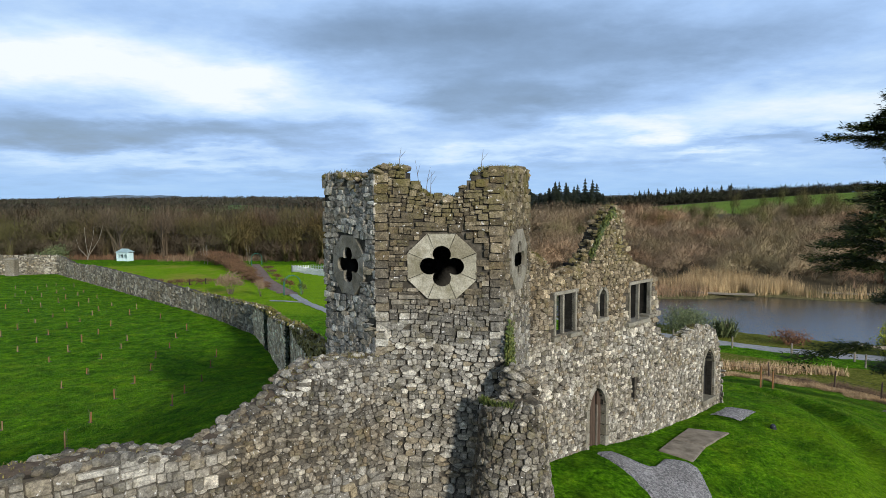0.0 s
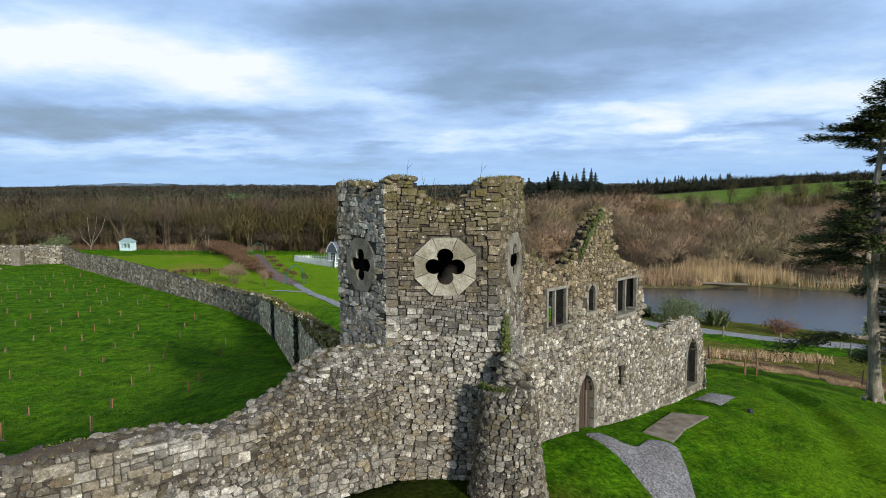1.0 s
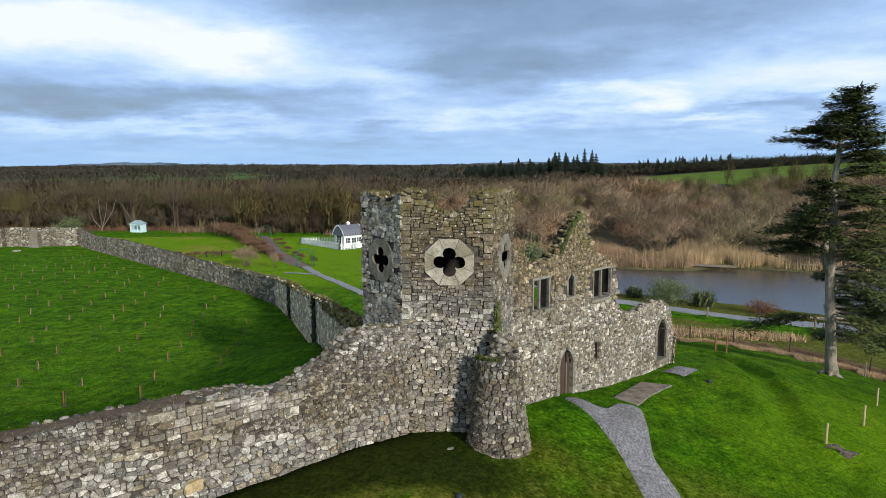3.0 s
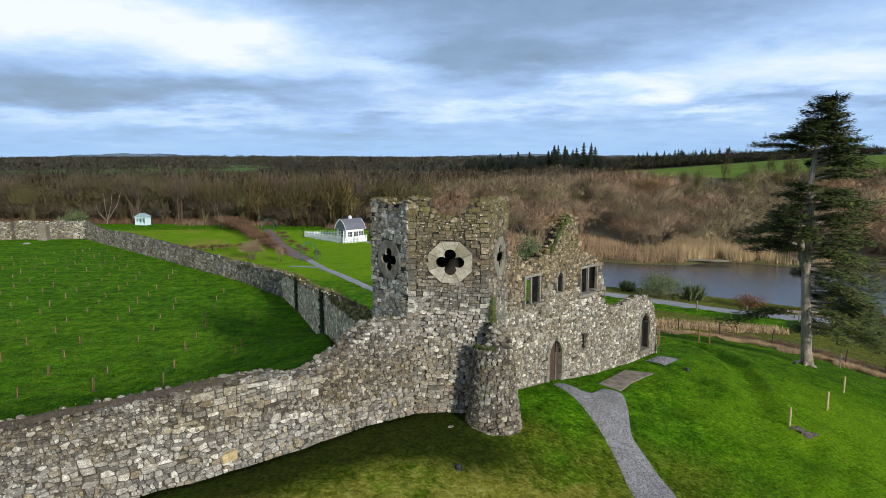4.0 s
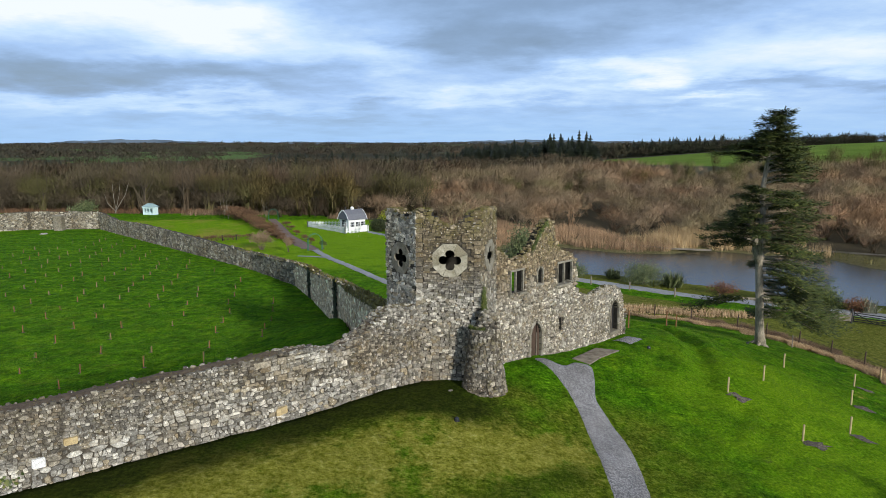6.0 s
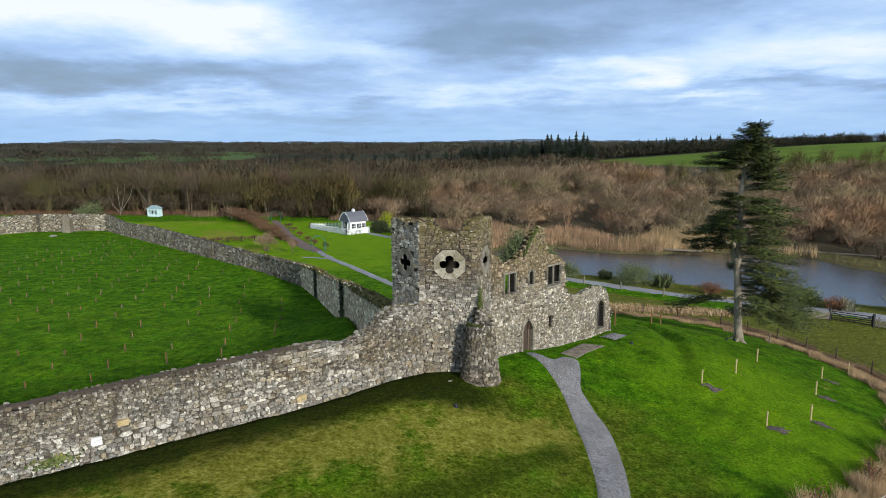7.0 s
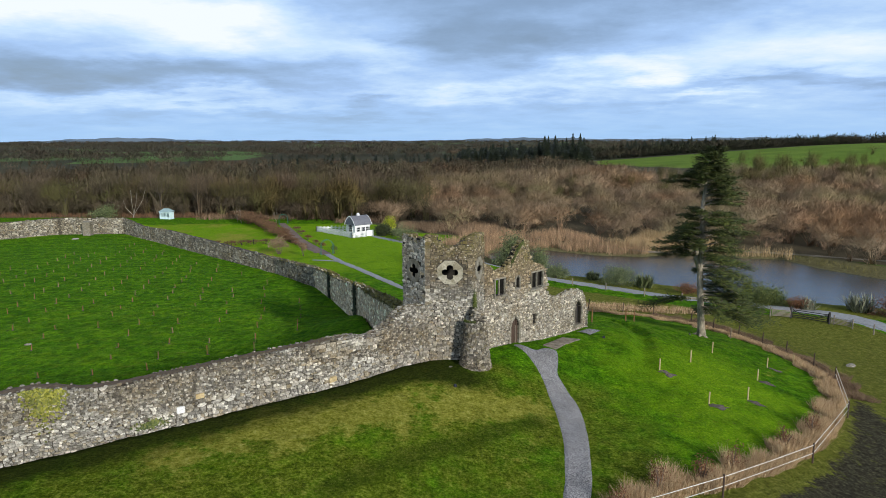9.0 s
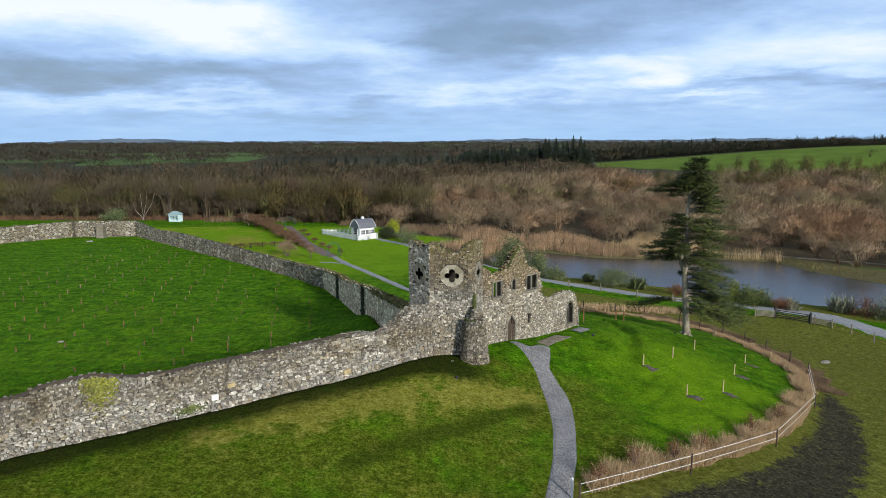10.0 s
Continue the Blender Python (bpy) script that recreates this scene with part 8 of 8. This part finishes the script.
def panel_gate(name, a, b, h, mat, label, rails, braces):
    """A five-bar field gate or hurdle between two points."""
    pa, pb = Vector((*a, land1(*a))), Vector((*b, land1(*b)))
    g = thing(name, tuple(pa), label, "gate")
    d = pb - pa
    length = d.xy.length
    rot = Matrix.Translation(pa) @ Matrix.Rotation(math.atan2(d.y, d.x), 4, "Z") @ Matrix.Rotation(-math.atan2(d.z, length), 4, "Y")

    def bit(nm, size, at, tilt=0.0):
        bm = bmesh.new()
        box(bm, size, rot @ Matrix.Translation(at) @ Matrix.Rotation(tilt, 4, "Y"), 0.008)
        settle(part(nm, bm, mat), g)
    for k in range(rails):
        z = 0.22 + (h - 0.28) * k / (rails - 1)
        bit("rail", (length, 0.035, 0.085), (length / 2, 0, z))
    for x in (0.05, length - 0.05):
        bit("stile", (0.09, 0.06, h - 0.1), (x, 0, 0.12 + h / 2))
    if braces:
        reach = math.hypot(length / 2 - 0.1, h - 0.3)
        for x, s in ((length * 0.25, 1), (length * 0.75, -1)):
            bit("brace", (reach, 0.03, 0.08), (x, 0.03, h / 2 + 0.08), s * math.atan2(h - 0.3, length / 2 - 0.1))
    return g


panel_gate("field_gate", (39.8, 55.3), (43.0, 53.2), 1.15, IRON, "black five-bar wooden field gate, closed", 5, True)
panel_gate("hurdle", (37.5, 55.7), (39.6, 55.3), 1.0, POST, "grey wooden fence panel beside the gate", 6, False)
panel_gate("hurdle", (43.2, 53.0), (44.9, 51.8), 0.9, POST, "grey wooden fence panel beside the gate", 5, False)
for x, y in ((39.7, 55.4), (43.1, 53.1)):
    gp = thing("gate_post", (x, y, land1(x, y)), "thick dark wooden gate post", "post", "gate posts")
    bm = bmesh.new()
    box(bm, (0.2, 0.2, 1.6), Matrix.Translation((0, 0, 0.65)), 0.02)
    part("shaft", bm, IRON).parent = gp

# ---- white garden cottage ----
CX, CY, CR = -23.7, 121.6, 41.0
cz = land1(CX, CY)
cottage = thing("cottage", (CX, CY, cz), "small white garden cottage with grey slate roof", "cottage", rz=CR)


def local(ob, parent):
    ob.parent = parent
    return ob


CW, CD, CH = 3.9, 3.6, 2.4
bm = bmesh.new()
box(bm, (CW, CD, CH), Matrix.Translation((0, 0, CH / 2 - 0.1)), 0.03)
local(part("wall", bm, WHITE), cottage)
bm = bmesh.new()
prof = [(-CD / 2 - 0.35, CH - 0.15), (-CD / 2 + 0.4, CH + 0.95), (-0.3, CH + 1.75), (0.3, CH + 1.75), (CD / 2 - 0.4, CH + 0.95), (CD / 2 + 0.35, CH - 0.15)]
for x in (-CW / 2 - 0.25, CW / 2 + 0.25):
    for y, zz in prof:
        bm.verts.new((x, y, zz))
bm.verts.ensure_lookup_table()
for k in range(5):
    bm.faces.new((bm.verts[k], bm.verts[k + 1], bm.verts[k + 7], bm.verts[k + 6]))
bm.faces.new([bm.verts[k] for k in range(5, -1, -1)])
bm.faces.new([bm.verts[k] for k in range(6, 12)])
bm.faces.new((bm.verts[0], bm.verts[6], bm.verts[11], bm.verts[5]))
roof = local(part("roof", bm, SLATE, label="grey slate hipped roof"), cottage)
bm = bmesh.new()
box(bm, (0.6, 0.5, 0.4), Matrix.Translation((0, 0, CH + 1.85)), 0.03)
bmesh.ops.create_cone(bm, cap_ends=True, segments=8, radius1=0.45, radius2=0.05, depth=0.35, matrix=Matrix.Translation((0, 0, CH + 2.2)))
local(part("cupola", bm, WHITE, label="white louvred cupola"), roof)
bm = bmesh.new()
for x in (-1.6, 1.6):
    tube(bm, [(x, 0, CH + 1.6), (x, 0, CH + 2.4)], [0.06, 0.02], 5)
local(part("finial", bm, SLATE), roof)
for x in (-CW / 2 - 0.27, CW / 2 + 0.27):
    bm = bmesh.new()
    for (a, b) in zip(prof, prof[1:]):
        d = Vector((0, b[0] - a[0], b[1] - a[1]))
        box(bm, (0.06, d.length + 0.04, 0.2), Matrix.Translation((x, (a[0] + b[0]) / 2, (a[1] + b[1]) / 2 - 0.08)) @ Matrix.Rotation(math.atan2(d.z, d.y), 4, "X"), 0.0)
    local(part("bargeboard", bm, WHITE), roof)
bm = bmesh.new()
gab = [bm.verts.new((x, y, zz - 0.12)) for x in (-CW / 2 - 0.02, CW / 2 + 0.02) for y, zz in prof]
bm.faces.new(gab[:6])
bm.faces.new(gab[6:][::-1])
local(part("gable", bm, WHITE), cottage)


def pane_window(parent, w, h, m, cols, rows):
    frame_ob = local(new("window"), parent)
    frame_ob.matrix_local = m
    bm = bmesh.new()
    for x in (-w / 2, w / 2):
        box(bm, (0.09, 0.08, h + 0.1), Matrix.Translation((x, 0, 0)))
    for z in (-h / 2, h / 2):
        box(bm, (w + 0.1, 0.08, 0.09), Matrix.Translation((0, 0, z)))
    for k in range(1, cols):
        box(bm, (0.04, 0.06, h), Matrix.Translation((-w / 2 + w * k / cols, 0, 0)))
    for k in range(1, rows):
        box(bm, (w, 0.06, 0.04), Matrix.Translation((0, 0, -h / 2 + h * k / rows)))
    local(part("window_frame", bm, WHITE), frame_ob)
    bm = bmesh.new()
    box(bm, (w, 0.02, h), Matrix.Identity(4))
    local(part("pane", bm, DARK, label="dark glass"), frame_ob)


pane_window(cottage, 1.6, 1.5, pose(-CW / 2 - 0.03, 0.0, 1.45, 0, 0, 90), 3, 3)
for x in (-1.1, 0.15, 1.3):
    pane_window(cottage, 1.0, 1.0, pose(x, -CD / 2 - 0.03, 1.3), 3, 2)
bm = bmesh.new()
box(bm, (0.5, 0.05, 0.9), Matrix.Translation((-CW / 2 - 0.04, 0.0, CH + 0.75)) @ Matrix.Rotation(radians(90), 4, "Z"), 0.01)
local(part("vent", bm, SLATE), cottage)

# white picket fence round the cottage
picket = thing("picket_fence", (-24.2, 117.5, land1(-24.2, 117.5)), "white wooden picket fence round the cottage garden", "fence")
pale_bm = bmesh.new()
box(pale_bm, (0.17, 0.07, 1.15), Matrix.Translation((0, 0, 0.6)))
for v in pale_bm.verts:
    if v.co.z > 1.0:
        v.co.x *= 0.45
pale = bpy.data.meshes.new("pale")
pale_bm.to_mesh(pale)
pale_bm.free()
pale.materials.append(WHITE)
for a, b in (((-34.4, 127.8), (-23.9, 114.4)), ((-23.9, 114.4), (-20.0, 118.3)), ((-34.4, 127.8), (-26.5, 129.5))):
    pa, pb = Vector(a), Vector(b)
    length = (pb - pa).length
    ang = math.atan2(pb.y - pa.y, pb.x - pa.x)
    n = int(length / 0.31)
    for k in range(n + 1):
        p = pa.lerp(pb, k / n)
        ob = new("pale", pale)
        ob.parent = picket
        ob.matrix_world = pose(p.x, p.y, land1(p.x, p.y), 0, 0, math.degrees(ang))
    for h in (0.35, 0.85):
        bm = bmesh.new()
        za, zb = land1(*a) + h, land1(*b) + h
        mid = Vector(((a[0] + b[0]) / 2, (a[1] + b[1]) / 2, (za + zb) / 2))
        box(bm, (length, 0.05, 0.1), Matrix.Translation(mid) @ Matrix.Rotation(ang, 4, "Z") @ Matrix.Rotation(-math.atan2(zb - za, length), 4, "Y"))
        part("rail", bm, WHITE, picket)
    for p in (a, b):
        bm = bmesh.new()
        box(bm, (0.18, 0.18, 1.4), Matrix.Translation((*p, land1(*p) + 0.6)), 0.02)
        part("post", bm, WHITE, picket)
bm = bmesh.new()
box(bm, (1.3, 0.06, 1.25), Matrix.Translation((-20.7, 117.6, land1(-20.7, 117.6) + 0.68)) @ Matrix.Rotation(radians(45), 4, "Z"), 0.02)
part("gate_leaf", bm, WHITE, picket, "solid white gate leaf")

# ---- pale blue summerhouse ----
sx, sy = -84.2, 161.0
summer = thing("summerhouse", (sx, sy, land1(sx, sy)), "small pale blue wooden summerhouse open to the front", "summerhouse", rz=-14)
for x in (-1.9, -0.65, 0.65, 1.9):
    bm = bmesh.new()
    box(bm, (0.22, 0.22, 2.3), Matrix.Translation((x, -1.2, 1.15)), 0.02)
    local(part("post", bm, PALE_BLUE), summer)
bm = bmesh.new()
box(bm, (4.0, 0.1, 2.3), Matrix.Translation((0, 1.2, 1.15)))
for x in (-1.95, 1.95):
    box(bm, (0.1, 2.5, 2.3), Matrix.Translation((x, 0, 1.15)))
local(part("wall", bm, PALE_BLUE), summer)
for x in (-1.27, 0.0, 1.27):
    bm = bmesh.new()
    box(bm, (1.1, 0.08, 0.75), Matrix.Translation((x, -1.2, 0.4)), 0.01)
    local(part("panel", bm, PALE_BLUE), summer)
    bm = bmesh.new()
    for k in range(9):
        a = math.pi * k / 8
        box(bm, (0.24, 0.08, 0.12), Matrix.Translation((x + 0.55 * math.cos(a), -1.2, 1.55 + 0.5 * math.sin(a))) @ Matrix.Rotation(-a + math.pi / 2, 4, "Y"))
    local(part("arch_trim", bm, PALE_BLUE), summer)
bm = bmesh.new()
box(bm, (4.3, 0.2, 0.35), Matrix.Translation((0, -1.25, 2.35)), 0.02)
local(part("fascia", bm, PALE_BLUE), summer)
bm = bmesh.new()
vs = [bm.verts.new(p) for p in ((-2.3, -1.6, 2.5), (2.3, -1.6, 2.5), (2.3, 1.6, 2.5), (-2.3, 1.6, 2.5), (-1.1, 0, 3.5), (1.1, 0, 3.5))]
for f in ((0, 1, 5, 4), (1, 2, 5), (2, 3, 4, 5), (3, 0, 4), (3, 2, 1, 0)):
    bm.faces.new([vs[k] for k in f])
local(part("roof", bm, PALE_ROOF, label="pale blue hipped roof"), summer)

summer.scale = (0.8, 0.8, 0.85)
# green metal garden arches
for k, (x, y, rz) in enumerate(((-24.1, 89.6, 27), (-46.6, 144.5, 25))):
    arch = thing("garden_arch", (x, y, land1(x, y)), "green painted metal arch spanning the garden path", "arch", "garden arches", rz=rz)
    for dy in (-0.35, 0.35):
        bm = bmesh.new()
        pts = [(-1.1, dy, 0), (-1.1, dy, 1.6)] + [(-1.1 * math.cos(math.pi * j / 10), dy, 1.6 + 1.05 * math.sin(math.pi * j / 10)) for j in range(1, 10)] + [(1.1, dy, 1.6), (1.1, dy, 0)]
        tube(bm, pts, [0.035] * len(pts), 5)
        local(part("hoop", bm, GREEN_METAL), arch)
    for j in range(0, 11, 1):
        bm = bmesh.new()
        a = math.pi * j / 10
        x0, z0 = -1.1 * math.cos(a), 1.6 + 1.05 * math.sin(a)
        tube(bm, [(x0, -0.35, z0), (x0, 0.35, z0)], [0.025, 0.025], 4)
        local(part("rung", bm, GREEN_METAL), arch)
    for sgn in (-1, 1):
        bm = bmesh.new()
        for z in (0.3, 0.7, 1.1, 1.5):
            tube(bm, [(1.1 * sgn, -0.35, z), (1.1 * sgn, 0.35, z)], [0.025, 0.025], 4)
        local(part("side_trellis", bm, GREEN_METAL), arch)

# low post and rail fence on the lawn behind the wall
low_fence = thing("low_garden_fence", (-41, 105, land1(-41, 105)), "low dark wooden fence along the garden lawn", "fence")
for k in range(5):
    x, y = -43.5 + 8.5 * k / 4, 102.4 + 4.2 * k / 4
    bm = bmesh.new()
    box(bm, (0.12, 0.12, 1.1), Matrix.Translation((x, y, land1(x, y) + 0.45)), 0.01)
    part("post", bm, IRON, low_fence)

# boardwalk on the far bank
board = thing("boardwalk", (34, 104.6, WATER_Z), "weathered grey timber boardwalk along the reeds", "boardwalk")
for run in (((23.5, 113.4), (29.7, 109.3), (35.5, 104.9), (42.0, 103.2)), ((53, 105.6), (61.5, 102.6), (69, 98.0), (77, 93.8), (92, 85))):
    for a, b in zip(run, run[1:]):
        d = math.dist(a, b)
        ang = math.atan2(b[1] - a[1], b[0] - a[0])
        mid = ((a[0] + b[0]) / 2, (a[1] + b[1]) / 2)
        bm = bmesh.new()
        box(bm, (d, 1.2, 0.12), Matrix.Translation((*mid, WATER_Z + 0.55)) @ Matrix.Rotation(ang, 4, "Z"), 0.01)
        part("deck", bm, POST, board)
        bm = bmesh.new()
        box(bm, (d, 0.05, 0.16), Matrix.Translation((mid[0] + 0.6 * math.sin(ang), mid[1] - 0.6 * math.cos(ang), WATER_Z + 0.72)) @ Matrix.Rotation(ang, 4, "Z"))
        part("kerb_rail", bm, POST, board)

# small round lights and stones in the grass
for x, y in ((-0.46, 12.7), (11.1, 26.2), (21.0, 35.6)):
    lamp = thing("ground_light", (x, y, land1(x, y)), "small dark glossy dome spotlight set in the grass", "lamp", "ground lights")
    bm = bmesh.new()
    bmesh.ops.create_uvsphere(bm, u_segments=12, v_segments=8, radius=0.11, matrix=Matrix.Translation((0, 0, 0.06)))
    local(part("dome", bm, DARK, smooth=True), lamp)
    bm = bmesh.new()
    bmesh.ops.create_cone(bm, cap_ends=True, segments=12, radius1=0.13, radius2=0.12, depth=0.05, matrix=Matrix.Translation((0, 0, 0.0)))
    local(part("collar", bm, IRON), lamp)
for x, y, s, lab in ((-0.8, 15.6, 0.2, "pale loose stone lying at the tower foot"), (36.5, 36.5, 0.9, "flat pale rock lying in the rough pasture"), (-39.0, 31.0, 0.5, "small pale stone in the orchard grass"), (-82.0, 112.0, 1.2, "white stone slab lying in the orchard grass")):
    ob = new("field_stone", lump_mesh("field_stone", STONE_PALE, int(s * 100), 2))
    ob.matrix_world = pose(x, y, land1(x, y) + s * 0.05, 0, 0, 30) @ Matrix.Diagonal((s * 1.3, s * 0.8, s * 0.45, 1))
    tagged(ob, lab, "stone")
# square stone pier in the far orchard wall
pier = thing("stone_pier", (-83.5, 119.6, land1(-83.5, 119.6)), "square pale stone pier standing before the far wall", "pier")
bm = bmesh.new()
box(bm, (1.7, 1.5, 3.2), Matrix.Translation((0, 0, 1.4)), 0.08)
local(part("shaft", bm, STONE_WALL), pier)
bm = bmesh.new()
box(bm, (1.9, 1.7, 0.2), Matrix.Translation((0, 0, 3.05)), 0.05)
local(part("cap", bm, DRESSED_GREY), pier)

# ---- wall faces, stone by stone ----
lay_stones(curtain_wall, curtain_stones, curtain_place, STONE_CURTAIN, lambda u, v: (u > CL - 6.5) & (u < CL - 4.0), 0.009, 0.04, 3, stretch=1.45)
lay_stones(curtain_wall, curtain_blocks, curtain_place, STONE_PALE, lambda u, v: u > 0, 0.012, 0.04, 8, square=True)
lay_stones(curtain_wall, curtain_foot, curtain_place, STONE_FOOT, lambda u, v: u < -9, 0.014, 0.055, 5, stretch=1.5)
# the near run lies in shade, so it takes the lightened stone copy
near_run = orchard_stones[:, 0] < 42.6
lay_stones(orchard_wall, orchard_stones[near_run], ow_face, STONE_LIFTED, lambda u, v: u < 0, 0.02, 0.05, 4)
lay_stones(orchard_wall, orchard_stones[~near_run], ow_face, STONE_WALL, lambda u, v: u < 0, 0.02, 0.07, 6)
for k, (rows, place, side, ends) in enumerate(tower_jobs):
    if side == "front":
        low = rows[:, 1] < 4.7 + 0.3 * np.sin(rows[:, 0] * 3) + 0.5 * np.sin(rows[:, 0] * 0.9 + 0.6)
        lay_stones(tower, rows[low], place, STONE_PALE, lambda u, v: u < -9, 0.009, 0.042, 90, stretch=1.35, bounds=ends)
        rows = rows[~low]
        ends = (0.35, front_len - 0.35)
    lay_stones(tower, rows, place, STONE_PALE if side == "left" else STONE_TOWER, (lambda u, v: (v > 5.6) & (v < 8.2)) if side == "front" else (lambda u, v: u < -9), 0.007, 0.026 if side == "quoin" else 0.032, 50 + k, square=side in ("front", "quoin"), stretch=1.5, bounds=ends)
lay_stones(buttress, buttress_stones, buttress_place, STONE_DARK, lambda u, v: v > 0.9, 0.010, 0.06, 71, stretch=1.3)
lay_stones(wing, wing_stones, wing_place, STONE, lambda u, v: (u > 1.0) & (u < 4.6) & (v > 0.4) & (v < 2.9), 0.008, 0.03, 81, stretch=1.3)
lay_stones(wing, wing_end_stones, end_place, STONE, lambda u, v: u < -9, 0.014, 0.045, 83)

# three stones that stand out in the curtain wall
for s_, z_, w_, h_, mat, lab in ((16.1, 1.67, 0.46, 0.40, DRESSED_WHITE, "square white stone in the rubble"), (7.46, 1.45, 0.56, 0.36, DRESSED_OCHRE, "rounded ochre stone in the rubble"), (15.1, 2.19, 0.50, 0.30, DRESSED_OCHRE, "ochre stone in the rubble")):
    r = np.random.default_rng(int(s_ * 100))
    cell = square_cell(CL - s_, z_, w_, h_, 0.01, r)
    k = len(cell)
    us_ = np.array([p[0] for p in cell] + [CL - s_ + (p[0] - CL + s_) * 0.9 for p in cell])
    vs_ = np.array([p[1] for p in cell] + [z_ + (p[1] - z_) * 0.9 for p in cell])
    pts = curtain_place(us_, vs_, np.array([-0.05] * k + [0.095] * k))
    raw("facing_stone", pts.tolist(), [tuple(range(k, 2 * k))] + [(j, (j + 1) % k, k + (j + 1) % k, k + j) for j in range(k)], mat, curtain_wall, lab)
